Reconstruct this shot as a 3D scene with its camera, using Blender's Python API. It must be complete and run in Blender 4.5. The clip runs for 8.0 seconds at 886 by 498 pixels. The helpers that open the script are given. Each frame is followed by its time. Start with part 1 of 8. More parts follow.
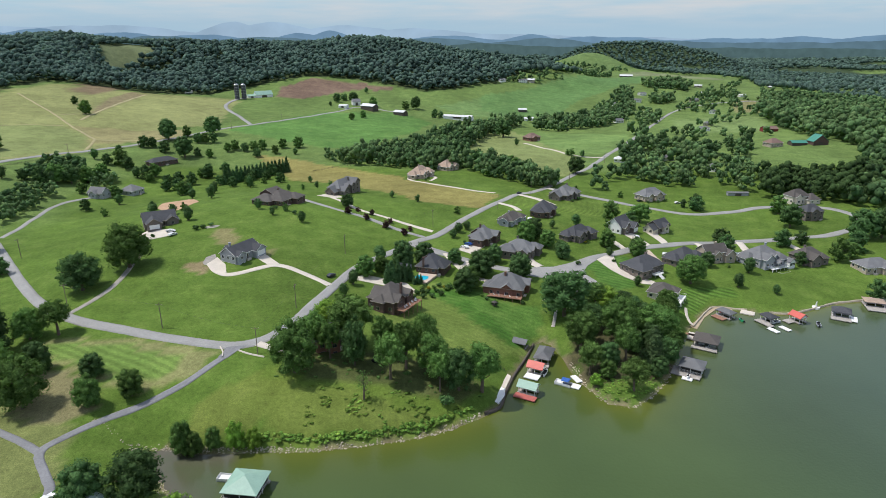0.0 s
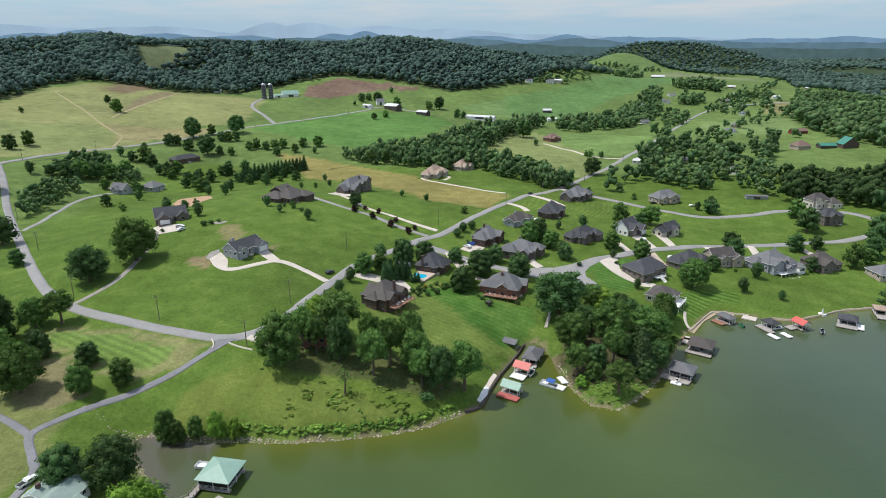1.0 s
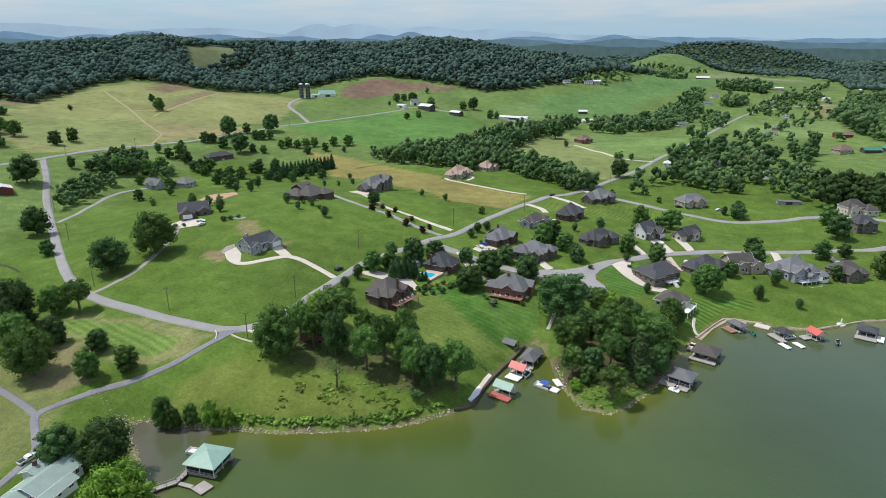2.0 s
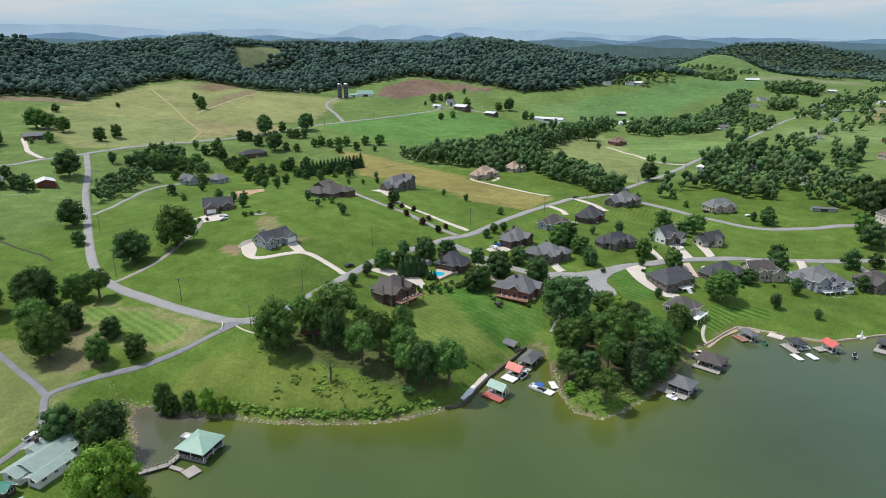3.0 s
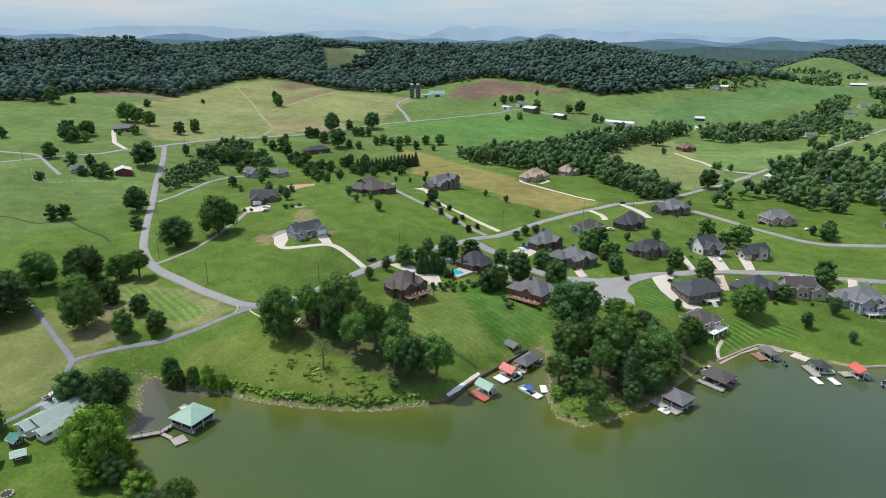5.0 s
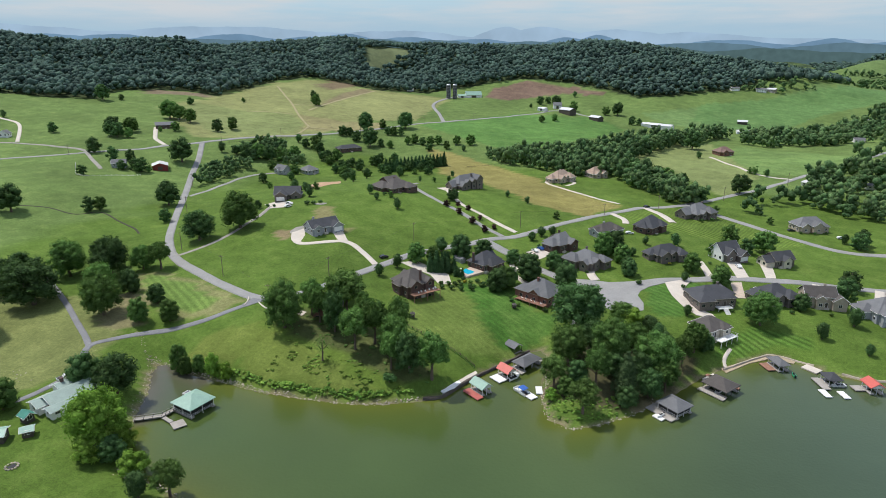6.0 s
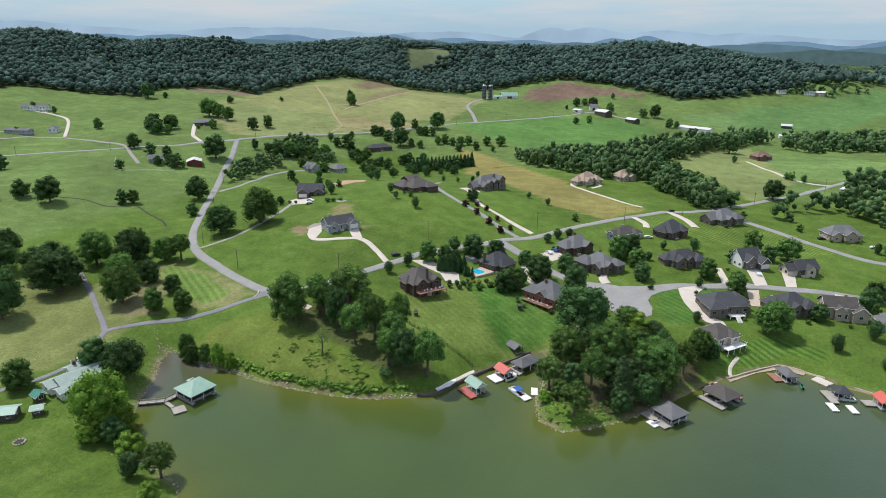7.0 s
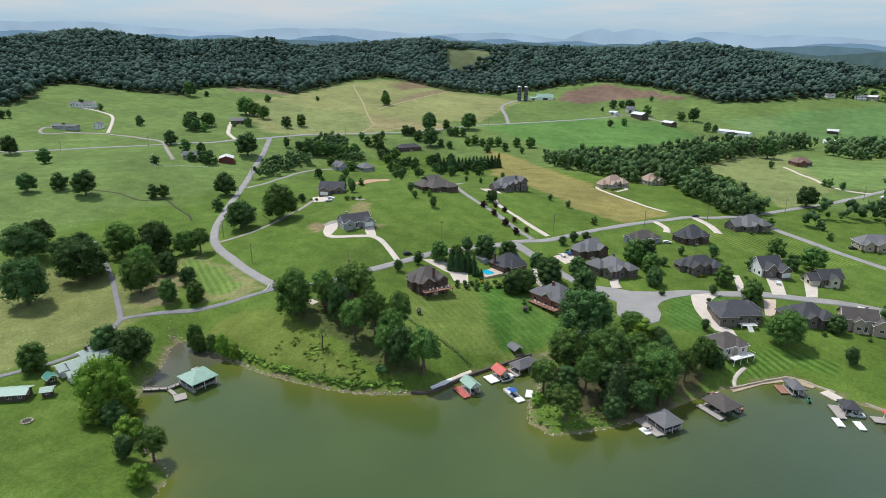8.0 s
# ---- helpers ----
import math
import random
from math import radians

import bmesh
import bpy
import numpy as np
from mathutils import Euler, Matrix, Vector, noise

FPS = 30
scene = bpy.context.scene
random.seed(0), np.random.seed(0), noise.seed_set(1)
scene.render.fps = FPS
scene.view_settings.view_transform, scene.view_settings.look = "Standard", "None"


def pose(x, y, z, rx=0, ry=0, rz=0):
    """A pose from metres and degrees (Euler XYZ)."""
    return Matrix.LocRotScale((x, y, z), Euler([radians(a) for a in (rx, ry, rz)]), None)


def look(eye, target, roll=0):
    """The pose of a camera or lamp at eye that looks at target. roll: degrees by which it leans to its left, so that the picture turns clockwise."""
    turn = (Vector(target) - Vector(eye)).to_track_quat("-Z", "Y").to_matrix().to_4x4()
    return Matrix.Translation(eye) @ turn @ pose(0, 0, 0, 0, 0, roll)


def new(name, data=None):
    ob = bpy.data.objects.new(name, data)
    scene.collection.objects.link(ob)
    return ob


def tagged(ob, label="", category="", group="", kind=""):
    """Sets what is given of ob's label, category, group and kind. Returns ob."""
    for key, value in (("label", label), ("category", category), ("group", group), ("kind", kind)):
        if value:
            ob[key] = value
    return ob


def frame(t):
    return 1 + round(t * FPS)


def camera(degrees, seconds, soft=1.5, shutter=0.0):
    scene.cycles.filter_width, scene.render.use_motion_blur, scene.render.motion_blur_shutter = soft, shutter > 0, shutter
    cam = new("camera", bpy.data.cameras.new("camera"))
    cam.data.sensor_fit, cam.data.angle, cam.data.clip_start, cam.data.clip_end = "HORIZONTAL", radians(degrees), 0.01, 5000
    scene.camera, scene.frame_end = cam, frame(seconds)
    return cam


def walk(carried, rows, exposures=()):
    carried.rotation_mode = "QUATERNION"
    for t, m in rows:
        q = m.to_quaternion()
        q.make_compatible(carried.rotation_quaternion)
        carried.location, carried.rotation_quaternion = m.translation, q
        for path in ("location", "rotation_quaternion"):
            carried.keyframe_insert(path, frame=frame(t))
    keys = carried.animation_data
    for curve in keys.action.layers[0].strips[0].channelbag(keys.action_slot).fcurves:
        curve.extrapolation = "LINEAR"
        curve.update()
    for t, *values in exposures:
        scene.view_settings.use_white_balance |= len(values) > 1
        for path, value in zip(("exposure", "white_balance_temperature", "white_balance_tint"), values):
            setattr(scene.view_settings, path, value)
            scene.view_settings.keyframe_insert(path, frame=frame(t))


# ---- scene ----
cam = camera(71.3, 8.0, soft=0.75)
METRES, EYE, TILT, LEAN, TURN = 131.0, 118.6, -18.4, 0.0, 0.0
ROWS = [
    (0.0, 0.0, 0.0, 0.0, 0.0, 0.0, -0.0),
    (0.5, 0.0632, -0.004, -0.0024, 1.46, 0.01, -0.44),
    (1.0, 0.1282, -0.0075, -0.0044, 3.06, 0.01, -0.96),
    (1.5, 0.1919, -0.009, -0.0052, 4.96, -0.01, -1.55),
    (3.0, 0.3848, 0.0005, -0.0032, 11.12, -0.2, -3.61),
    (3.5, 0.4462, 0.0072, -0.0012, 13.01, -0.3, -4.25),
    (4.0, 0.5089, 0.0163, 0.0017, 14.95, -0.43, -4.93),
    (4.5, 0.5693, 0.0267, 0.0049, 17.01, -0.6, -5.62),
    (6.0, 0.7506, 0.0676, 0.0179, 23.17, -1.22, -7.74),
    (6.5, 0.8074, 0.0852, 0.0232, 25.15, -1.47, -8.41),
    (7.0, 0.8649, 0.1061, 0.0301, 27.17, -1.74, -9.09),
    (7.5, 0.9192, 0.1295, 0.0375, 29.15, -2.02, -9.73),
    (8.0, 0.9733, 0.1558, 0.0462, 31.14, -2.32, -10.39),
]
walk(cam, [(t, pose(0, 0, EYE, TILT, LEAN, TURN) @ pose(METRES * x, METRES * y, METRES * z, 90 + pitch, roll, yaw)) for t, x, y, z, yaw, pitch, roll in ROWS])

# ---- world, sun, exposure ----
SUN_ELEV, SUN_AZ = 62.0, -84.0          # azimuth from +y, clockwise
SUN_DIR = Vector((math.sin(radians(SUN_AZ)) * math.cos(radians(SUN_ELEV)), math.cos(radians(SUN_AZ)) * math.cos(radians(SUN_ELEV)), math.sin(radians(SUN_ELEV))))
scene.view_settings.exposure = 0.0
world = bpy.data.worlds.new("world")
scene.world = world
world.use_nodes = True
wn, wl = world.node_tree.nodes, world.node_tree.links
wn.clear()
w_out = wn.new("ShaderNodeOutputWorld")
w_bg = wn.new("ShaderNodeBackground")
w_sky = wn.new("ShaderNodeTexSky")
w_sky.sky_type = "NISHITA"
w_sky.sun_disc = False
w_sky.sun_elevation = radians(SUN_ELEV)
w_sky.sun_rotation = radians(SUN_AZ)
w_sky.air_density, w_sky.dust_density, w_sky.ozone_density = 1.0, 0.4, 1.6
w_tc = wn.new("ShaderNodeTexCoord")
w_map = wn.new("ShaderNodeMapping")
w_map.inputs["Scale"].default_value = (3.2, 3.2, 30.0)
w_noise = wn.new("ShaderNodeTexNoise")
w_noise.inputs["Scale"].default_value = 1.6
w_noise.inputs["Detail"].default_value = 7.0
w_noise.inputs["Roughness"].default_value = 0.55
w_ramp = wn.new("ShaderNodeValToRGB")
w_ramp.color_ramp.elements[0].position, w_ramp.color_ramp.elements[0].color = 0.36, (0, 0, 0, 1)
w_ramp.color_ramp.elements[1].position, w_ramp.color_ramp.elements[1].color = 0.62, (1, 1, 1, 1)
w_mix = wn.new("ShaderNodeMixRGB")
w_mix.inputs["Color2"].default_value = (3.15, 3.32, 3.5, 1)
w_fac = wn.new("ShaderNodeMath")
w_fac.operation = "MULTIPLY"
w_fac.inputs[1].default_value = 0.9
wl.new(w_tc.outputs["Generated"], w_map.inputs["Vector"])
wl.new(w_map.outputs["Vector"], w_noise.inputs["Vector"])
wl.new(w_noise.outputs["Fac"], w_ramp.inputs["Fac"])
wl.new(w_ramp.outputs["Color"], w_fac.inputs[0])
w_sep = wn.new("ShaderNodeSeparateXYZ")
w_low = wn.new("ShaderNodeMapRange")
w_low.inputs["From Min"].default_value, w_low.inputs["From Max"].default_value = 0.03, 0.30
w_low.inputs["To Min"].default_value, w_low.inputs["To Max"].default_value = 1.0, 0.0
w_haze = wn.new("ShaderNodeMixRGB")
w_haze.inputs["Color2"].default_value = (1.95, 2.76, 3.42, 1)
w_high = wn.new("ShaderNodeMapRange")
w_high.inputs["From Min"].default_value, w_high.inputs["From Max"].default_value = 0.018, 0.05
w_both = wn.new("ShaderNodeMath")
w_both.operation = "MULTIPLY"
wl.new(w_tc.outputs["Generated"], w_sep.inputs[0])
wl.new(w_sep.outputs["Z"], w_high.inputs["Value"])
wl.new(w_high.outputs[0], w_both.inputs[0])
wl.new(w_fac.outputs[0], w_both.inputs[1])
wl.new(w_both.outputs[0], w_mix.inputs["Fac"])
wl.new(w_sep.outputs["Z"], w_low.inputs["Value"])
wl.new(w_low.outputs[0], w_haze.inputs["Fac"])
wl.new(w_sky.outputs["Color"], w_haze.inputs["Color1"])
wl.new(w_haze.outputs["Color"], w_mix.inputs["Color1"])
wl.new(w_mix.outputs["Color"], w_bg.inputs["Color"])
w_bg.inputs["Strength"].default_value = 0.195
wl.new(w_bg.outputs["Background"], w_out.inputs["Surface"])
sun_data = bpy.data.lights.new("sun", "SUN")
sun_data.energy, sun_data.angle, sun_data.color = 3.58, radians(0.6), (1.0, 0.965, 0.91)
sun = new("sun", sun_data)
sun.matrix_world = look(SUN_DIR * 500, (0, 0, 0))

# ---- the lie of the land ----
SHORE = [(20, -200), (10, 40), (-8, 85), (-18, 105), (-30, 108), (-48, 108), (-63, 123), (-70, 131), (-78, 143), (-88, 153), (-91, 160), (-84, 161), (-75, 159), (-66, 159), (-56, 160), (-40, 160), (-23, 163), (-7, 167), (4, 172), (15, 179.5), (19.5, 184), (22.3, 193), (26.2, 204), (29.6, 211.5), (33, 219), (37, 229), (41, 234), (45, 230), (47, 221), (49.5, 206), (53, 195), (58, 186), (66, 184), (75, 192), (83, 202), (89, 212), (95, 222), (103, 238), (109, 247), (120, 261), (127, 267), (134, 266), (142, 264), (151, 261), (160, 260), (173, 265), (188, 272), (201, 275), (217, 281), (260, 290), (340, 300), (600, 320)]
HILLS_NEAR = [
    (-300, 0, 70, 3.2), (-150, 30, 70, 4.7), (-300, 150, 70, 6.4), (-180, 150, 70, -3.2),
    (-95, 140, 70, -4.4), (-60, 200, 70, 14.7), (-10, 205, 70, 1.0), (70, 215, 70, 4.6),
    (105, 255, 70, -1.4), (-150, 240, 70, 0.2), (-70, 255, 70, -2.1), (0, 270, 70, -13.1),
    (80, 300, 90, 8.4), (170, 290, 70, -3.5), (260, 320, 90, 3.6), (-330, 270, 70, 14.9),
    (-230, 330, 90, -14.3), (-130, 350, 90, 37.4), (-40, 380, 90, -12.7), (50, 380, 90, 15.4),
    (140, 400, 90, -9.2), (250, 430, 90, 1.8), (-340, 430, 90, 18.5), (-230, 460, 90, -15.3),
]
HILLS_FAR = [
    (-1096, 698, 85, 7.5), (-1231, 784, 90, 5.3), (-1038, 782, 85, 8.7), (-1166, 879, 90, -15.9), (-1093, 967, 90, -7.1), (-1014, 1050, 90, 16.9), (-929, 1127, 90, -28.9),
    (-837, 1196, 90, -97.3), (-741, 1258, 90, 59.8), (-640, 1312, 90, -45.4), (-476, 1210, 85, 14.9), (-535, 1358, 90, -40.2), (-380, 1243, 85, 7.0), (-427, 1396, 90, 11.5),
    (-281, 1269, 85, -9.1), (-316, 1425, 90, -13.7), (-181, 1287, 85, 4.3), (-203, 1446, 90, 18.0), (-79, 1298, 85, -5.3), (23, 1300, 85, -6.8), (25, 1460, 90, -7.8), (125, 1294, 85, 6.7),
    (-510, 1090, 70, -32), (-565, 1200, 72, -45), (-625, 1320, 75, -42), (-1050, 1050, 220, 18), (60, 1380, 160, 15), (-880, 1260, 120, 8),
    (-110, 480, 90, 0.1), (10, 490, 90, 2.2), (-470, 350, 190, -31.6), (-470, 520, 190, 22.7),
    (130, 560, 190, 0.9), (300, 620, 190, 17.9), (-330, 640, 190, -8.6), (-150, 680, 190, 17.8),
    (40, 720, 190, 10.0), (500, 800, 190, 30.4), (-550, 780, 190, 26.4), (-250, 880, 190, 5.7),
    (0, 900, 300, -14.8), (250, 930, 300, -28.6), (-750, 350, 300, 87.5), (-800, 650, 300, -53.2),
    (-850, 1000, 300, 64.5), (-450, 1150, 300, -10.2), (-100, 1250, 300, 77.1), (200, 1250, 300, 12.4),
    (550, 1250, 300, 26.3), (-800, 1450, 300, 88.7), (-300, 1550, 300, 40.2), (400, 1600, 300, 1.9),
    (435, 1945, 80, 58), (430, 1980, 330, 26), (530, 2430, 110, 62), (700, 2450, 130, 58), (880, 2480, 150, 66), (1080, 2520, 160, 30), (260, 1420, 90, -14), (800, 1800, 300, 14), (-1300, 700, 300, 111.4),
]


def smooth(e0, e1, v):
    u = np.clip((v - e0) / (e1 - e0), 0, 1)
    return u * u * (3 - 2 * u)


def inside(poly, x, y):
    """Whether points lie in a polygon."""
    got = np.zeros(np.shape(x), bool)
    for (ax, ay), (bx, by) in zip(poly, poly[1:] + poly[:1]):
        if ay != by:
            got ^= ((ay > y) != (by > y)) & (x < ax + (y - ay) * (bx - ax) / (by - ay))
    return got


def shore_distance(x, y):
    """Metres to the shoreline, minus over the water."""
    d = np.full(np.shape(x), 1e9)
    for (ax, ay), (bx, by) in zip(SHORE, SHORE[1:]):
        ux, uy = bx - ax, by - ay
        u = np.clip(((x - ax) * ux + (y - ay) * uy) / (ux * ux + uy * uy), 0, 1)
        d = np.minimum(d, np.hypot(x - ax - u * ux, y - ay - u * uy))
    return np.where(inside(SHORE + [(3000, 320), (3000, -3000), (20, -3000)], x, y), -d, d)


def wave2(x, y, scale, seed):
    """Cheap smooth noise from a few crossed sines, about -1 to 1."""
    r = np.random.RandomState(seed)
    v = 0
    for k in range(7):
        a, f, p = r.uniform(0, 6.28), r.uniform(0.6, 1.7) / scale, r.uniform(0, 6.28)
        v = v + np.sin((x * math.cos(a) + y * math.sin(a)) * f * 6.28 + p)
    return v / 3.5


def land(x, y):
    """Height of the ground, from the hills and the slope down to the lake."""
    x, y = np.asarray(x, float), np.asarray(y, float)
    d = shore_distance(x, y)
    h = sum(a * np.exp(-((x - cx) ** 2 + (y - cy) ** 2) / (2 * s * s)) for cx, cy, s, a in HILLS_NEAR + HILLS_FAR)
    h = h * (1 - np.exp(-np.maximum(d, 0) / 14))
    r = np.hypot(x, y)
    plain = smooth(0.08, 0.19, x / np.maximum(y, 1))
    rise = smooth(1500, 2300, r) * (1 - plain) + 0.45 * smooth(2600, 3300, r) * plain
    h = h + rise * (38 + 26 * wave2(x, y, 1500, 3) + 12 * wave2(x, y, 520, 4))
    h = h + smooth(800, 1200, r) * (5 * wave2(x, y, 260, 8))
    h = h + 0.35 * wave2(x, y, 38, 5) * smooth(4, 40, d)
    return np.where(d > 0, np.maximum(h, 0.25 + 0.03 * np.minimum(d, 12)) * smooth(-1, 3, d), np.maximum(-3, d * 0.22))


def axis(stops):
    """Grid lines with the given spacing between stops: (from, to, step)."""
    out = []
    for a, b, s in stops:
        n = max(1, round((b - a) / s))
        out += [a + (b - a) * k / n for k in range(n)]
    return np.array(out + [stops[-1][1]])


GX = axis([(-4800, -2000, 140), (-2000, -900, 40), (-900, -430, 12), (-430, 270, 3), (270, 520, 8), (520, 1400, 30), (1400, 2000, 60), (2000, 4800, 150)])
GY = axis([(-900, -60, 60), (-60, 80, 10), (80, 420, 3), (420, 720, 5), (720, 1200, 12), (1200, 2100, 30), (2100, 2800, 50), (2800, 4800, 120)])
GRID_X, GRID_Y = np.meshgrid(GX, GY)
GRID_Z = land(GRID_X, GRID_Y)


def gz(x, y):
    """Height of the ground sheet at points."""
    x, y = np.asarray(x, float), np.asarray(y, float)
    i = np.clip(np.searchsorted(GX, x) - 1, 0, len(GX) - 2)
    j = np.clip(np.searchsorted(GY, y) - 1, 0, len(GY) - 2)
    u, v = (x - GX[i]) / (GX[i + 1] - GX[i]), (y - GY[j]) / (GY[j + 1] - GY[j])
    return GRID_Z[j, i] * (1 - u) * (1 - v) + GRID_Z[j, i + 1] * u * (1 - v) + GRID_Z[j + 1, i] * (1 - u) * v + GRID_Z[j + 1, i + 1] * u * v


# ---- materials ----
def material(name, color, rough=0.8, var=0.25, scale=1.0, fine=8.0, bump=0.0, metal=0.0, spec=0.3, object_random=0.0, island=0.0, hue=0.0, relief=0.1):
    """A surface with mottling at two scales, in metres, and fine relief."""
    m = bpy.data.materials.new(name)
    m.use_nodes = True
    n, l = m.node_tree.nodes, m.node_tree.links
    b = n["Principled BSDF"]
    b.inputs["Roughness"].default_value = rough
    b.inputs["Metallic"].default_value = metal
    b.inputs["Specular IOR Level"].default_value = spec
    pos = n.new("ShaderNodeNewGeometry")
    big, small = n.new("ShaderNodeTexNoise"), n.new("ShaderNodeTexNoise")
    big.inputs["Scale"].default_value, small.inputs["Scale"].default_value = scale, fine
    big.inputs["Detail"].default_value = small.inputs["Detail"].default_value = 3.0
    l.new(pos.outputs["Position"], big.inputs["Vector"])
    l.new(pos.outputs["Position"], small.inputs["Vector"])
    add = n.new("ShaderNodeMath")
    add.operation = "ADD"
    l.new(big.outputs["Fac"], add.inputs[0])
    l.new(small.outputs["Fac"], add.inputs[1])
    last = add.outputs[0]
    lo, hi = 1 - var, 1 + var
    rng = n.new("ShaderNodeMapRange")
    rng.inputs["From Min"].default_value, rng.inputs["From Max"].default_value = 0.55, 1.45
    rng.inputs["To Min"].default_value, rng.inputs["To Max"].default_value = lo, hi
    l.new(last, rng.inputs["Value"])
    val = rng.outputs[0]
    for amount, kind in ((object_random, "o"), (island, "i")):
        if amount:
            src = n.new("ShaderNodeObjectInfo") if kind == "o" else pos
            r2 = n.new("ShaderNodeMapRange")
            r2.inputs["To Min"].default_value, r2.inputs["To Max"].default_value = 1 - amount, 1 + amount
            l.new(src.outputs["Random"] if kind == "o" else src.outputs["Random Per Island"], r2.inputs["Value"])
            mul = n.new("ShaderNodeMath")
            mul.operation = "MULTIPLY"
            l.new(val, mul.inputs[0])
            l.new(r2.outputs[0], mul.inputs[1])
            val = mul.outputs[0]
    col = n.new("ShaderNodeHueSaturation")
    col.inputs["Color"].default_value = (*color, 1)
    l.new(val, col.inputs["Value"])
    if hue:
        h2 = n.new("ShaderNodeMapRange")
        h2.inputs["To Min"].default_value, h2.inputs["To Max"].default_value = 0.5 - hue, 0.5 + hue
        src = n.new("ShaderNodeObjectInfo") if object_random else pos
        l.new(src.outputs["Random"] if object_random else src.outputs["Random Per Island"], h2.inputs["Value"])
        l.new(h2.outputs[0], col.inputs["Hue"])
    l.new(col.outputs["Color"], b.inputs["Base Color"])
    if bump:
        bp = n.new("ShaderNodeBump")
        bp.inputs["Strength"].default_value = bump
        bp.inputs["Distance"].default_value = relief
        l.new(small.outputs["Fac"], bp.inputs["Height"])
        l.new(bp.outputs["Normal"], b.inputs["Normal"])
    return m


def leafy(name, color, obj=0.3, isl=0.2, hue=0.01, tone=False, relief=0.5, fine=2.2):
    """Leaves: matt, a little light comes through."""
    m = material(name, color, rough=0.8, var=0.5, scale=0.3, fine=fine, bump=1.0, spec=0.06, relief=relief, object_random=obj, island=isl, hue=hue)
    n, l = m.node_tree.nodes, m.node_tree.links
    b = n["Principled BSDF"]
    tr = n.new("ShaderNodeBsdfTranslucent")
    mix = n.new("ShaderNodeMixShader")
    mix.inputs[0].default_value = 0.22
    src = b.inputs["Base Color"].links[0].from_socket
    if tone:
        at = n.new("ShaderNodeAttribute")
        at.attribute_name = "tone"
        each = n.new("ShaderNodeHueSaturation")
        shift = n.new("ShaderNodeMapRange")
        shift.inputs["From Min"].default_value, shift.inputs["From Max"].default_value = 0.6, 1.5
        shift.inputs["To Min"].default_value, shift.inputs["To Max"].default_value = 0.515, 0.48
        l.new(at.outputs["Fac"], shift.inputs["Value"])
        l.new(shift.outputs[0], each.inputs["Hue"])
        l.new(at.outputs["Fac"], each.inputs["Value"])
        l.new(src, each.inputs["Color"])
        src = each.outputs["Color"]
        l.new(src, b.inputs["Base Color"])
    bright = n.new("ShaderNodeMixRGB")
    bright.blend_type = "MULTIPLY"
    bright.inputs["Fac"].default_value = 1.0
    bright.inputs["Color2"].default_value = (1.05, 1.25, 0.7, 1)
    l.new(src, bright.inputs["Color1"])
    l.new(bright.outputs["Color"], tr.inputs["Color"])
    l.new(b.outputs[0], mix.inputs[1])
    l.new(tr.outputs[0], mix.inputs[2])
    l.new(mix.outputs[0], n["Material Output"].inputs["Surface"])
    return m


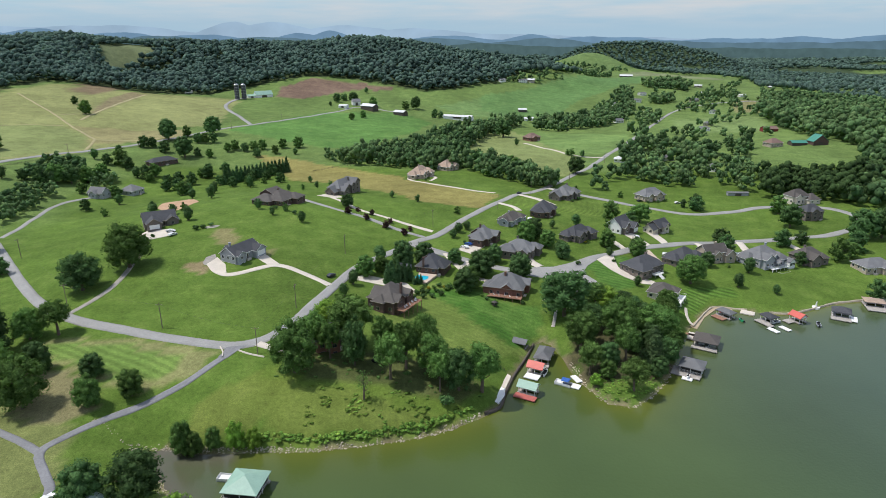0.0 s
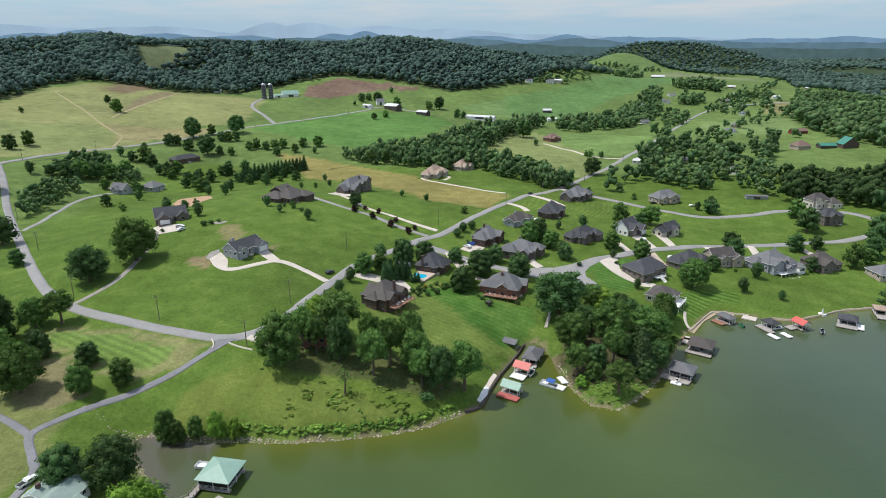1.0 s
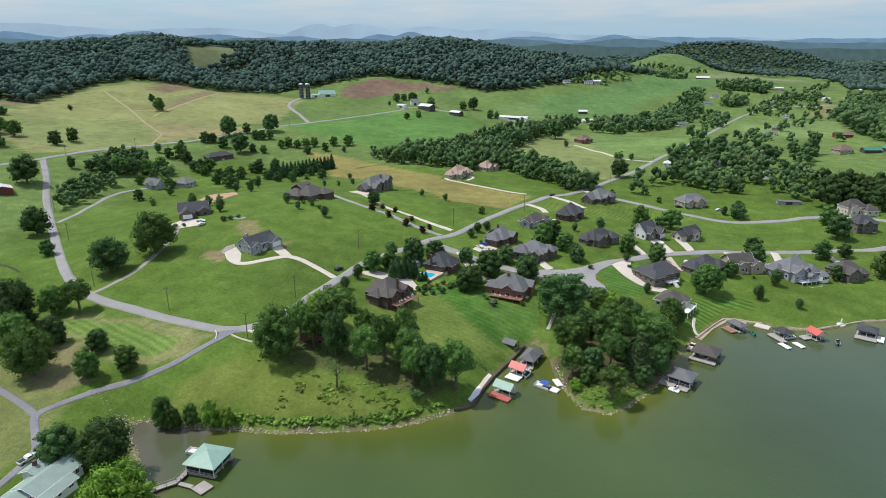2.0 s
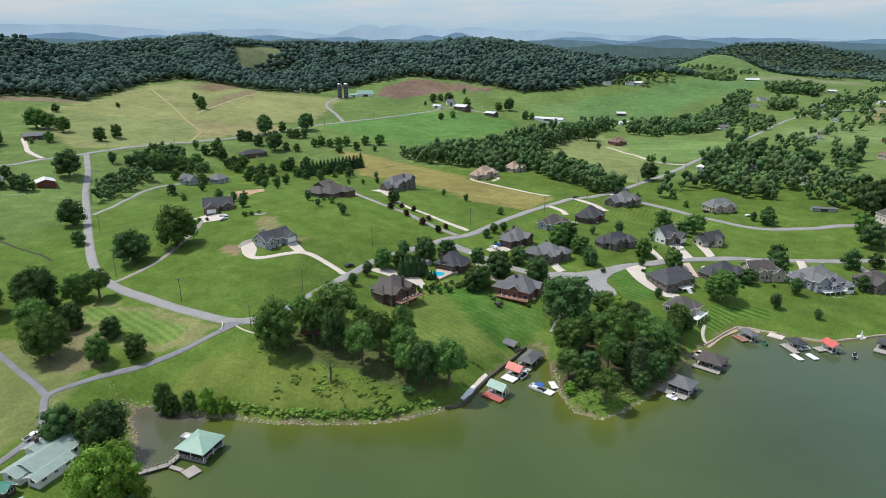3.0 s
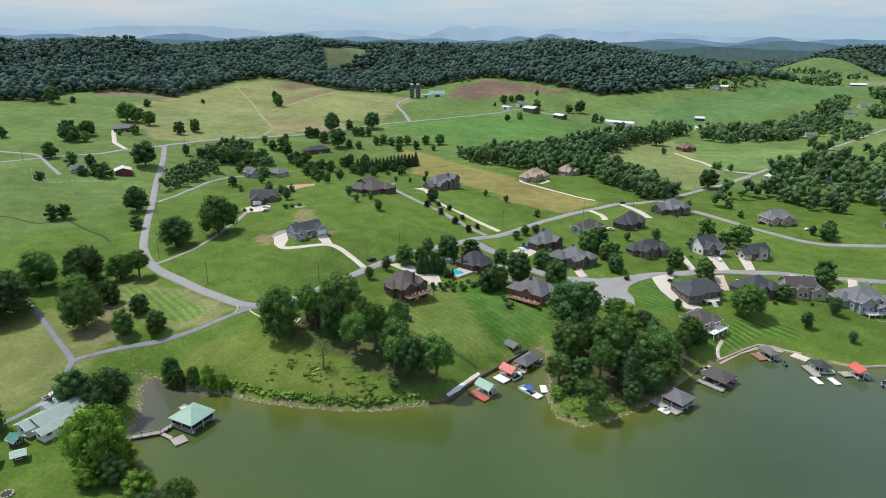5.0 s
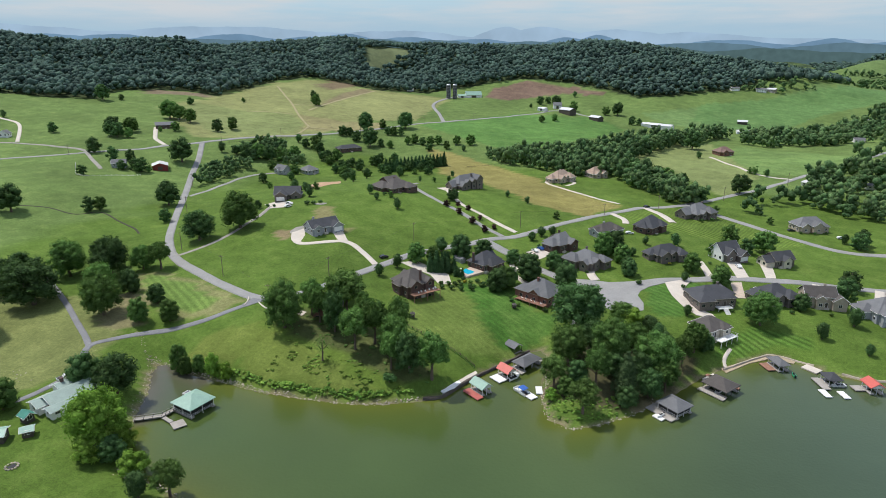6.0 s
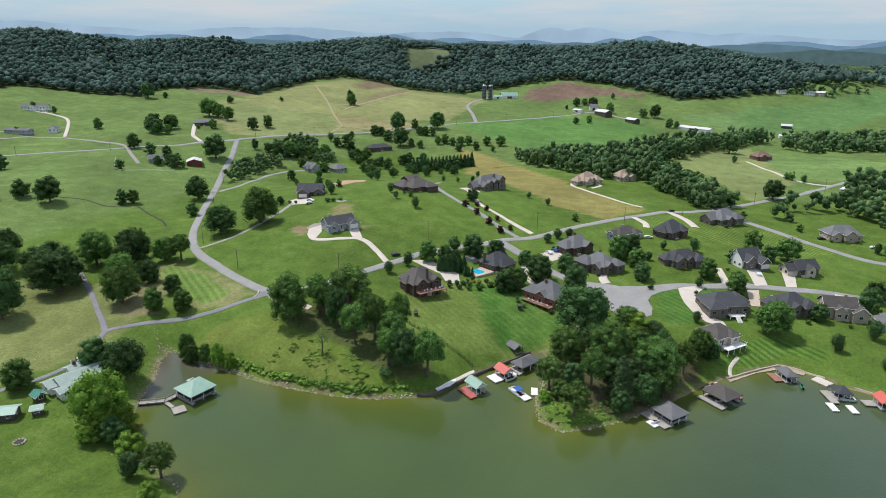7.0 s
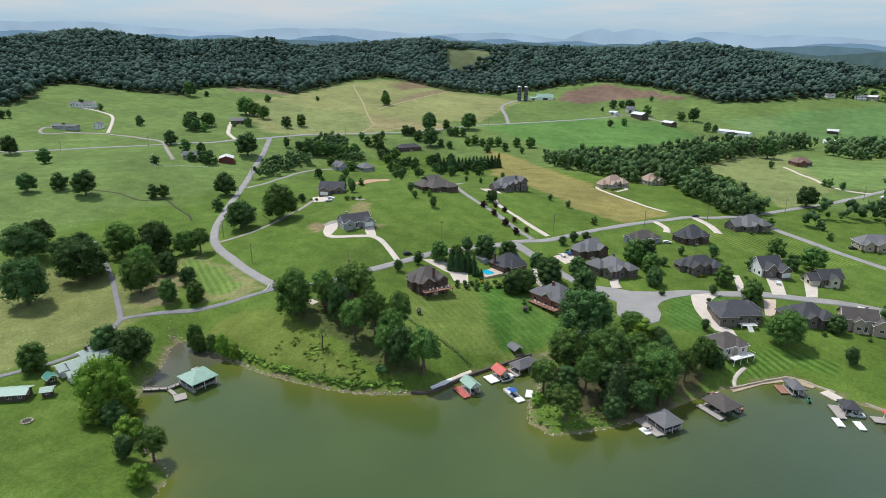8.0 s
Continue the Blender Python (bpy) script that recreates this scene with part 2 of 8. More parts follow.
def ground_material():
    """Grass and soil: the tint of each field from the sheet, with clumps, dry patches and mowing stripes."""
    m = bpy.data.materials.new("grass_ground")
    m.use_nodes = True
    n, l = m.node_tree.nodes, m.node_tree.links
    b = n["Principled BSDF"]
    b.inputs["Roughness"].default_value = 0.95
    b.inputs["Specular IOR Level"].default_value = 0.1
    tint = n.new("ShaderNodeVertexColor")
    tint.layer_name = "tint"
    mow = n.new("ShaderNodeVertexColor")
    mow.layer_name = "mow"
    pos = n.new("ShaderNodeNewGeometry")
    val = None
    noises = []
    for scale, amount, detail in ((0.018, 0.46, 4), (0.11, 0.40, 4), (0.7, 0.40, 5), (3.0, 0.7, 3)):
        t = n.new("ShaderNodeTexNoise")
        t.inputs["Scale"].default_value, t.inputs["Detail"].default_value = scale, detail
        l.new(pos.outputs["Position"], t.inputs["Vector"])
        noises.append(t)
        r = n.new("ShaderNodeMapRange")
        r.inputs["From Min"].default_value, r.inputs["From Max"].default_value = 0.25, 0.75
        r.inputs["To Min"].default_value, r.inputs["To Max"].default_value = 1 - amount / 2, 1 + amount / 2
        l.new(t.outputs["Fac"], r.inputs["Value"])
        if val is None:
            val = r.outputs[0]
        else:
            k = n.new("ShaderNodeMath")
            k.operation = "MULTIPLY"
            l.new(val, k.inputs[0])
            l.new(r.outputs[0], k.inputs[1])
            val = k.outputs[0]
    rot = n.new("ShaderNodeMapping")
    rot.inputs["Rotation"].default_value = (0, 0, radians(-62))
    l.new(pos.outputs["Position"], rot.inputs["Vector"])
    wave = n.new("ShaderNodeTexWave")
    wave.inputs["Scale"].default_value = 0.1
    wave.inputs["Distortion"].default_value = 1.2
    wave.inputs["Detail"].default_value = 1.0
    wave.inputs["Detail Scale"].default_value = 0.4
    l.new(rot.outputs["Vector"], wave.inputs["Vector"])
    wr = n.new("ShaderNodeMapRange")
    wr.inputs["To Min"].default_value, wr.inputs["To Max"].default_value = -0.07, 0.07
    l.new(wave.outputs["Fac"], wr.inputs["Value"])
    wm = n.new("ShaderNodeMath")
    wm.operation = "MULTIPLY_ADD"
    wm.inputs[2].default_value = 1.0
    l.new(wr.outputs[0], wm.inputs[0])
    l.new(mow.outputs["Color"], wm.inputs[1])
    vm = n.new("ShaderNodeMath")
    vm.operation = "MULTIPLY"
    l.new(val, vm.inputs[0])
    l.new(wm.outputs[0], vm.inputs[1])
    dry = n.new("ShaderNodeMixRGB")
    dry.inputs["Color2"].default_value = (0.21, 0.20, 0.075, 1)
    dr = n.new("ShaderNodeMapRange")
    dr.inputs["From Min"].default_value, dr.inputs["From Max"].default_value = 0.5, 0.85
    dr.inputs["To Max"].default_value = 0.2
    l.new(noises[1].outputs["Fac"], dr.inputs["Value"])
    l.new(dr.outputs[0], dry.inputs["Fac"])
    l.new(tint.outputs["Color"], dry.inputs["Color1"])
    hs = n.new("ShaderNodeHueSaturation")
    l.new(dry.outputs["Color"], hs.inputs["Color"])
    l.new(vm.outputs[0], hs.inputs["Value"])
    l.new(hs.outputs["Color"], b.inputs["Base Color"])
    bp = n.new("ShaderNodeBump")
    bp.inputs["Strength"].default_value, bp.inputs["Distance"].default_value = 0.6, 0.3
    l.new(noises[2].outputs["Fac"], bp.inputs["Height"])
    l.new(bp.outputs["Normal"], b.inputs["Normal"])
    return m


def water_material():
    """Green lake water, yellower over the shallows, with small ripples."""
    m = bpy.data.materials.new("lake_water")
    m.use_nodes = True
    n, l = m.node_tree.nodes, m.node_tree.links
    b = n["Principled BSDF"]
    b.inputs["Roughness"].default_value = 0.12
    b.inputs["IOR"].default_value = 1.33
    tint = n.new("ShaderNodeVertexColor")
    tint.layer_name = "tint"
    pos = n.new("ShaderNodeNewGeometry")
    t = n.new("ShaderNodeTexNoise")
    t.inputs["Scale"].default_value, t.inputs["Detail"].default_value = 0.02, 3
    l.new(pos.outputs["Position"], t.inputs["Vector"])
    r = n.new("ShaderNodeMapRange")
    r.inputs["To Min"].default_value, r.inputs["To Max"].default_value = 0.75, 1.25
    l.new(t.outputs["Fac"], r.inputs["Value"])
    hs = n.new("ShaderNodeHueSaturation")
    l.new(tint.outputs["Color"], hs.inputs["Color"])
    l.new(r.outputs[0], hs.inputs["Value"])
    l.new(hs.outputs["Color"], b.inputs["Base Color"])
    w1, w2 = n.new("ShaderNodeTexNoise"), n.new("ShaderNodeTexNoise")
    w1.inputs["Scale"].default_value, w2.inputs["Scale"].default_value = 0.9, 0.12
    w1.inputs["Detail"].default_value = 4
    l.new(pos.outputs["Position"], w1.inputs["Vector"])
    l.new(pos.outputs["Position"], w2.inputs["Vector"])
    ad = n.new("ShaderNodeMath")
    l.new(w1.outputs["Fac"], ad.inputs[0])
    l.new(w2.outputs["Fac"], ad.inputs[1])
    bp = n.new("ShaderNodeBump")
    bp.inputs["Strength"].default_value, bp.inputs["Distance"].default_value = 0.22, 0.25
    l.new(ad.outputs[0], bp.inputs["Height"])
    l.new(bp.outputs["Normal"], b.inputs["Normal"])
    return m


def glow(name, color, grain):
    """The far distance: it glows by itself, with miles of haze put into its colour."""
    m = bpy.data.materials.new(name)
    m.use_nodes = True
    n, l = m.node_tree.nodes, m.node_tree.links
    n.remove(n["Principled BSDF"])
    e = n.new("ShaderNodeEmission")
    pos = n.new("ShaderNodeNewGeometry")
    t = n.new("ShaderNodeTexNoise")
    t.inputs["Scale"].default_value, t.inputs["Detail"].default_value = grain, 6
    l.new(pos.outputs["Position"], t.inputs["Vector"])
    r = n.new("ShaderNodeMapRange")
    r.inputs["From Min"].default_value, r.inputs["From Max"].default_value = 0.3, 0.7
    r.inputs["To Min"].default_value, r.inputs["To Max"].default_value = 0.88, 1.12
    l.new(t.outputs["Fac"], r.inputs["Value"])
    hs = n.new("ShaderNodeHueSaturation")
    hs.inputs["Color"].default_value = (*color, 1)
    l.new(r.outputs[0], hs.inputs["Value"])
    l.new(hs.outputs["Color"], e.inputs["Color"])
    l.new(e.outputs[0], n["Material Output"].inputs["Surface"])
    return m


GRASS = ground_material()
WATER = water_material()
ASPHALT = material("worn_asphalt", (0.285, 0.28, 0.27), 0.9, 0.22, 0.12, 1.5, 0.1)
DARK_ASPHALT = material("dark_asphalt", (0.21, 0.21, 0.22), 0.9, 0.25, 0.15, 1.5, 0.1)
CONCRETE = material("pale_concrete", (0.57, 0.51, 0.44), 0.85, 0.15, 0.3, 3.0, 0.05)
TERRACE = material("tan_terrace_stone", (0.52, 0.42, 0.34), 0.9, 0.2, 0.6, 3.0, 0.1)
GRAVEL = material("grey_gravel", (0.30, 0.28, 0.25), 0.95, 0.3, 0.4, 4.0, 0.3)
DRY_GRASS = material("dry_trodden_grass", (0.32, 0.285, 0.150), 0.95, 0.3, 0.15, 1.2, 0.2)
DIRT = material("red_dirt", (0.42, 0.27, 0.17), 0.95, 0.3, 0.2, 2.0, 0.2)
WOODEARTH = material("dark_wet_earth", (0.05, 0.05, 0.03), 0.9, 0.4, 0.3, 2.0, 0.3)
SAND = material("lake_sand", (0.40, 0.32, 0.22), 0.95, 0.25, 0.3, 3.0, 0.1)
LEAF = leafy("oak_leaves", (0.104, 0.188, 0.050))
LEAF_MID = leafy("fresh_leaves", (0.122, 0.210, 0.056))
TRIM_TAN = material("tan_trim_paint", (0.30, 0.27, 0.23), 0.7, 0.1, 0.5, 4.0)
LEAF_LIGHT = leafy("bright_leaves", (0.185, 0.310, 0.050), 0.1)
LEAF_DARK = leafy("dark_leaves", (0.078, 0.144, 0.050))
LEAF_RED = leafy("purple_leaves", (0.06, 0.035, 0.032))
LEAF_GOLD = leafy("golden_leaves", (0.40, 0.34, 0.05))
NEEDLE_LIGHT = leafy("pine_needles", (0.085, 0.140, 0.058))
NEEDLE = leafy("needles", (0.066, 0.128, 0.050))
# Blue is raised here to stand in for haze over the middle distance.
WOODS = leafy("woodland_leaves", (0.108, 0.182, 0.072), 0.0, 0.2, 0.014, True, 0.45, 1.1)
# Leaf colour of the far trees is bluer: distance haze is painted into it.
HAZY_FAR_WOODS = leafy("hazy_far_woodland_leaves", (0.088, 0.140, 0.112), 0.0, 0.1, 0.012, True, 0.2, 0.6)
TUFT = leafy("rough_grass", (0.124, 0.196, 0.036), 0.0, 0.3, 0.015, True)
WEED = leafy("bright_weeds", (0.185, 0.31, 0.06), 0.0, 0.3, 0.015, True)
BARK = material("bark", (0.13, 0.10, 0.075), 0.95, 0.3, 1.0, 6.0, 0.4)
STONE = material("shore_stone", (0.38, 0.33, 0.26), 0.9, 0.3, 0.6, 4.0, 0.3, island=0.3)
ROOF_GREY = material("grey_shingle", (0.150, 0.152, 0.158), 0.85, 0.24, 0.35, 4.5, 0.25, object_random=0.12)
ROOF_DARK = material("charcoal_shingle", (0.066, 0.068, 0.076), 0.85, 0.24, 0.35, 4.5, 0.25, object_random=0.12)
ROOF_BROWN = material("brown_shingle", (0.096, 0.086, 0.080), 0.85, 0.24, 0.35, 4.5, 0.25, object_random=0.12)
ROOF_TAN = material("tan_shingle", (0.36, 0.27, 0.21), 0.85, 0.22, 0.7, 5.0, 0.25)
ROOF_PINK = material("rust_brown_shingle", (0.20, 0.13, 0.11), 0.85, 0.22, 0.7, 5.0, 0.25)
ROOF_GREEN = material("pale_green_metal_roof", (0.27, 0.42, 0.34), 0.55, 0.14, 0.5, 3.0, 0.0, 0.0, 0.5)
ROOF_PALE = material("weathered_grey_green_metal_roof", (0.27, 0.35, 0.31), 0.55, 0.16, 0.5, 3.0, 0.0, 0.0, 0.5)
ROOF_TEAL = material("teal_green_metal_roof", (0.05, 0.22, 0.16), 0.5, 0.15, 0.5, 3.0, 0.0, 0.0, 0.5)
ROOF_RED = material("red_metal_roof", (0.55, 0.10, 0.075), 0.5, 0.15, 0.5, 3.0, 0.0, 0.0, 0.5)
ROOF_WHITE = material("white_metal_roof", (0.62, 0.62, 0.62), 0.5, 0.1, 0.5, 3.0)
BRICK_BROWN = material("brown_brick", (0.115, 0.074, 0.062), 0.9, 0.3, 0.8, 6.0, 0.2)
BRICK_RED = material("red_brick", (0.20, 0.10, 0.075), 0.9, 0.3, 0.8, 6.0, 0.2)
BRICK_GREY = material("grey_brown_brick", (0.165, 0.14, 0.125), 0.9, 0.3, 0.8, 6.0, 0.2)
BRICK_TAN = material("tan_brick", (0.42, 0.35, 0.28), 0.9, 0.22, 0.8, 6.0, 0.2)
CREAM = material("cream_siding", (0.60, 0.54, 0.46), 0.75, 0.12, 0.6, 4.0)
SIDING_GREY = material("grey_siding", (0.33, 0.34, 0.36), 0.7, 0.12, 0.6, 4.0)
WHITE = material("white_paint", (0.78, 0.77, 0.75), 0.6, 0.08, 0.5, 4.0)
BARN_RED = material("barn_red_paint", (0.20, 0.04, 0.035), 0.8, 0.2, 0.6, 4.0)
DARK_WOOD = material("dark_weathered_wood", (0.09, 0.075, 0.062), 0.9, 0.3, 0.6, 5.0)
DECK_WOOD = material("reddish_deck_wood", (0.30, 0.16, 0.11), 0.8, 0.25, 0.7, 5.0)
DECK_RED = material("faded_red_deck_paint", (0.42, 0.12, 0.10), 0.8, 0.2, 0.7, 5.0)
DOCK_WOOD = material("grey_dock_boards", (0.36, 0.33, 0.30), 0.9, 0.22, 0.7, 5.0)
BLACK = material("black_plastic", (0.02, 0.02, 0.022), 0.5, 0.2, 1.0, 5.0)
CAR_WHITE = material("white_car_paint", (0.75, 0.75, 0.75), 0.25, 0.03, 1.0, 5.0, 0, 0.0, 0.5)
CAR_DARK = material("black_car_paint", (0.02, 0.022, 0.028), 0.2, 0.05, 1.0, 5.0, 0, 0.0, 0.5)
CAR_BLUE = material("blue_car_paint", (0.03, 0.09, 0.30), 0.25, 0.05, 1.0, 5.0, 0, 0.0, 0.5)
CANVAS_BLUE = material("blue_canvas", (0.04, 0.12, 0.40), 0.8, 0.15, 1.0, 5.0)
GREEN_PLASTIC = material("green_plastic", (0.03, 0.35, 0.15), 0.5, 0.1, 1.0, 5.0)
METAL = material("galvanised_metal", (0.45, 0.46, 0.47), 0.4, 0.15, 1.0, 5.0, 0, 0.7)
SILO = material("dark_silo_staves", (0.075, 0.075, 0.085), 0.6, 0.25, 0.5, 2.0)
POOL = material("blue_pool_water", (0.02, 0.42, 0.60), 0.08, 0.1, 0.4, 2.0, 0.03, 0.0, 0.5)
PANE = material("dark_window_glass", (0.025, 0.03, 0.037), 0.06, 0.2, 0.4, 1.0, 0, 0.0, 0.6)
POLE = material("pole_wood", (0.19, 0.15, 0.12), 0.9, 0.25, 1.0, 6.0)


# ---- mesh helpers ----
def fast_mesh(name, verts, loops, sizes, mat, smooth_shade=False):
    """A large mesh straight from arrays."""
    me = bpy.data.meshes.new(name)
    verts, loops, sizes = np.asarray(verts, np.float32), np.asarray(loops, np.int32), np.asarray(sizes, np.int32)
    me.vertices.add(len(verts))
    me.vertices.foreach_set("co", verts.ravel())
    me.loops.add(len(loops))
    me.loops.foreach_set("vertex_index", loops)
    me.polygons.add(len(sizes))
    me.polygons.foreach_set("loop_start", np.r_[0, np.cumsum(sizes)[:-1]].astype(np.int32))
    me.polygons.foreach_set("loop_total", sizes)
    if smooth_shade:
        me.polygons.foreach_set("use_smooth", np.ones(len(sizes), bool))
    me.materials.append(mat)
    me.update(calc_edges=True)
    me.validate()
    return me


def part(name, bm, mat, parent=None, label=""):
    """Links a bmesh as one mesh object under a thing or a part."""
    me = bpy.data.meshes.new(name)
    bm.normal_update()
    bm.to_mesh(me)
    bm.free()
    me.materials.append(mat)
    ob = new(name, me)
    ob.parent = parent
    return tagged(ob, label)


def box(bm, x0, y0, z0, x1, y1, z1, bevel=0.0):
    """An upright box between two corners, added to bm."""
    c = bmesh.ops.create_cube(bm, size=1.0, matrix=Matrix.Translation(((x0 + x1) / 2, (y0 + y1) / 2, (z0 + z1) / 2)) @ Matrix.Diagonal((x1 - x0, y1 - y0, z1 - z0, 1)))
    if bevel:
        es = list({e for v in c["verts"] for e in v.link_edges})
        bmesh.ops.bevel(bm, geom=es, offset=bevel, segments=1, affect="EDGES")
    return bm


def boxes(*specs):
    bm = bmesh.new()
    for s in specs:
        box(bm, *s)
    return bm


def tube(bm, a, b, ra, rb, n=7):
    """A tapered round bar from a to b."""
    a, b = Vector(a), Vector(b)
    q = (b - a).to_track_quat("Z", "Y").to_matrix()
    rings = []
    for p, r in ((a, ra), (b, rb)):
        rings.append([bm.verts.new(p + q @ Vector((r * math.cos(6.2832 * k / n), r * math.sin(6.2832 * k / n), 0))) for k in range(n)])
    for k in range(n):
        bm.faces.new((rings[0][k], rings[0][(k + 1) % n], rings[1][(k + 1) % n], rings[1][k]))
    bm.faces.new(rings[0][::-1])
    bm.faces.new(rings[1])
    return bm


def thing(name, x, y, turn, label, category, group="", z=None):
    """An Empty at a thing's base."""
    ob = new(name)
    ob.empty_display_size = 0.5
    ob.matrix_world = pose(x, y, float(gz(x, y)) if z is None else z, 0, 0, turn)
    return tagged(ob, label, category, group)


# ---- ground, water ----
STRIP_LAWN = [(-10, 268), (3, 250), (13, 235), (22, 227), (30, 223), (32, 227), (26, 236), (15, 251), (2, 272)]
SIDE_LAWN = [(2, 272), (15, 251), (26, 236), (32, 227), (39, 237), (44, 247), (43, 255), (32, 259), (21, 268), (9, 278)]
LAWN, PASTURE, SOIL = (0.089, 0.148, 0.026), (0.120, 0.182, 0.052), (0.17, 0.115, 0.085)
FIELDS = [
    ((0.225, 0.240, 0.095), 0, [(-368, 458), (-520, 556), (-515, 628), (-540, 802), (-533, 878), (-406, 866), (-278, 869), (-253, 697), (-298, 668), (-305, 581), (-327, 516)]),
    ((0.245, 0.225, 0.105), 0, [(-338, 595), (-330, 575), (-298, 600), (-262, 650), (-280, 668), (-318, 640), (-380, 640)]),
    ((0.215, 0.180, 0.100), 0, [(-387, 690), (-398, 783), (-400, 854), (-425, 871), (-423, 798), (-400, 717)]),
    ((0.185, 0.140, 0.085), 0, [(-497, 834), (-450, 810), (-439, 900), (-459, 936), (-504, 899)]),
    ((0.190, 0.225, 0.085), 0, [(-518, 600), (-430, 606), (-384, 632), (-345, 600), (-322, 553), (-360, 478), (-500, 560)]),
    (SOIL, 0, [(-237, 904), (-246, 956), (-209, 1023), (-144, 1031), (-78, 1026), (-83, 999), (-136, 995), (-170, 949), (-202, 905)]),
    ((0.190, 0.150, 0.100), 0, [(-625, 628), (-592, 600), (-571, 622), (-517, 636), (-533, 652), (-581, 646)]),
    ((0.092, 0.188, 0.046), 0, [(-235, 681), (-158, 813), (-58, 851), (-13, 793), (-35, 714), (-62, 657), (-84, 619), (-120, 618), (-144, 633)]),
    ((0.228, 0.205, 0.068), 0, [(-184, 593), (-138, 572), (-49, 510), (13, 455), (40, 436), (23, 394), (-14, 407), (-82, 465), (-120, 489)]),
    ((0.190, 0.230, 0.084), 0, [(10, 649), (51, 734), (88, 765), (99, 703), (131, 598), (111, 527), (100, 513), (68, 575), (37, 601)]),
    ((0.140, 0.220, 0.066), 0, [(99, 703), (112, 760), (219, 739), (209, 698), (166, 619), (131, 603)]),
    ((0.122, 0.198, 0.067), 0, [(-13, 922), (120, 1066), (245, 1226), (311, 1242), (229, 1080), (152, 894), (117, 890), (30, 867)]),
    ((0.128, 0.165, 0.036), 0, [(-86, 162), (-80, 175), (-66, 186), (-60, 175), (-60, 163)]),
    ((0.112, 0.170, 0.030), 0, [(-52, 161), (-32, 161), (-2, 168), (11, 177), (5, 183), (-17, 188), (-35, 189), (-63, 189), (-60, 175)]),
    ((0.078, 0.150, 0.026), 4.5, [(104, 252), (118, 263), (128, 272), (140, 272), (142, 283), (120, 283), (105, 268)]),
    ((0.165, 0.190, 0.065), 0, [(-112, 160), (-160, 180), (-230, 160), (-230, 90), (-120, 80), (-112, 110), (-106, 140)]),
    ((0.200, 0.205, 0.085), 0, [(-142, 214), (-112, 206), (-80, 199), (-84, 188), (-98, 178), (-115, 184), (-146, 196), (-155, 208)]),
    ((0.130, 0.206, 0.048), 2.4, [(-150, 208), (-139, 210), (-111, 202), (-90, 196), (-91, 190), (-102, 182), (-118, 189), (-144, 199)]),
    ((0.205, 0.190, 0.095), 0, [(-140, 191), (-123, 187), (-112, 168), (-118, 162), (-132, 166), (-150, 178)]),
    ((0.130, 0.172, 0.036), 0, [(-71, 176), (-67, 188), (-58, 184), (-42, 180), (-27, 178), (-4, 174), (8, 175), (-15, 166), (-49, 163), (-63, 168)]),
    ((0.112, 0.176, 0.032), 4.2, [(43, 405), (69, 455), (115, 440), (150, 420), (135, 395), (90, 392), (53, 402)]),
    ((0.070, 0.150, 0.028), 2.2, [(100, 318), (72, 302), (82, 270), (95, 278)]),
    ((0.120, 0.172, 0.038), 0.8, [(-30, 240), (-5, 195), (40, 225), (45, 252), (-5, 280)]),
]
FIELDS += [
    ((0.105, 0.195, 0.062), 0, [(55, 924), (60, 1014), (176, 1129), (227, 1188), (399, 1431), (470, 1560), (430, 1342), (275, 1121), (202, 1000), (166, 919), (92, 884)]),
    ((0.175, 0.205, 0.102), 0, [(430, 1542), (470, 1690), (600, 1780), (680, 1780), (680, 1560), (486, 1480)]),
    ((0.215, 0.205, 0.090), 0, [(476, 1043), (527, 1043), (440, 868), (410, 885)]),
    ((0.150, 0.215, 0.074), 0, [(379, 841), (419, 838), (380, 713), (354, 701), (310, 719), (280, 732), (307, 839)]),
]
FIELDS += [
    ((0.250, 0.200, 0.110), 0, [(-116, 262), (-109, 258), (-106, 262), (-111, 268), (-114, 275), (-118, 272)]),
    ((0.205, 0.190, 0.085), 0, [(-119, 300), (-112, 292), (-103, 294), (-104, 303), (-112, 312), (-120, 312)]),
    ((0.190, 0.190, 0.080), 0, [(-90, 286), (-84, 282), (-80, 288), (-86, 293)]),
]
# Darker brown ground under the trees of the wooded point.
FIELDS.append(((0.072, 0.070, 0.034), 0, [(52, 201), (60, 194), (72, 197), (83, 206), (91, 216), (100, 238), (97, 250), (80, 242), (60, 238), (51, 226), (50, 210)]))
# Ground under the bluff trees, their shade put into its darker tint.
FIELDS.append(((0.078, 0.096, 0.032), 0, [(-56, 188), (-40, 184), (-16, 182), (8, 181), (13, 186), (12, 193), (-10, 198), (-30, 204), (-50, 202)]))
FIELDS.append(((0.078, 0.158, 0.030), 1.2, SIDE_LAWN))
FIELDS.append(((0.056, 0.134, 0.022), 1.0, STRIP_LAWN))
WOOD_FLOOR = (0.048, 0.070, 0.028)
CLEARING = [(-738, 1385), (-716, 1485), (-646, 1472), (-660, 1420), (-668, 1370), (-668, 1296), (-702, 1325)]
FOREST = [(-637, 335), (-663, 382), (-743, 435), (-744, 471), (-663, 500), (-600, 535), (-640, 600), (-583, 654), (-521, 652), (-532, 731), (-558, 827), (-540, 889),
          (-458, 892), (-406, 872), (-334, 885), (-300, 935), (-262, 985), (-215, 1040), (-140, 1050), (-77, 1035), (-34, 1000), (19, 1032), (67, 1082), (112, 1122),
          (172, 1236), (225, 1340), (170, 1500), (100, 1700), (-1500, 1800), (-1600, 300), (-900, 150)]


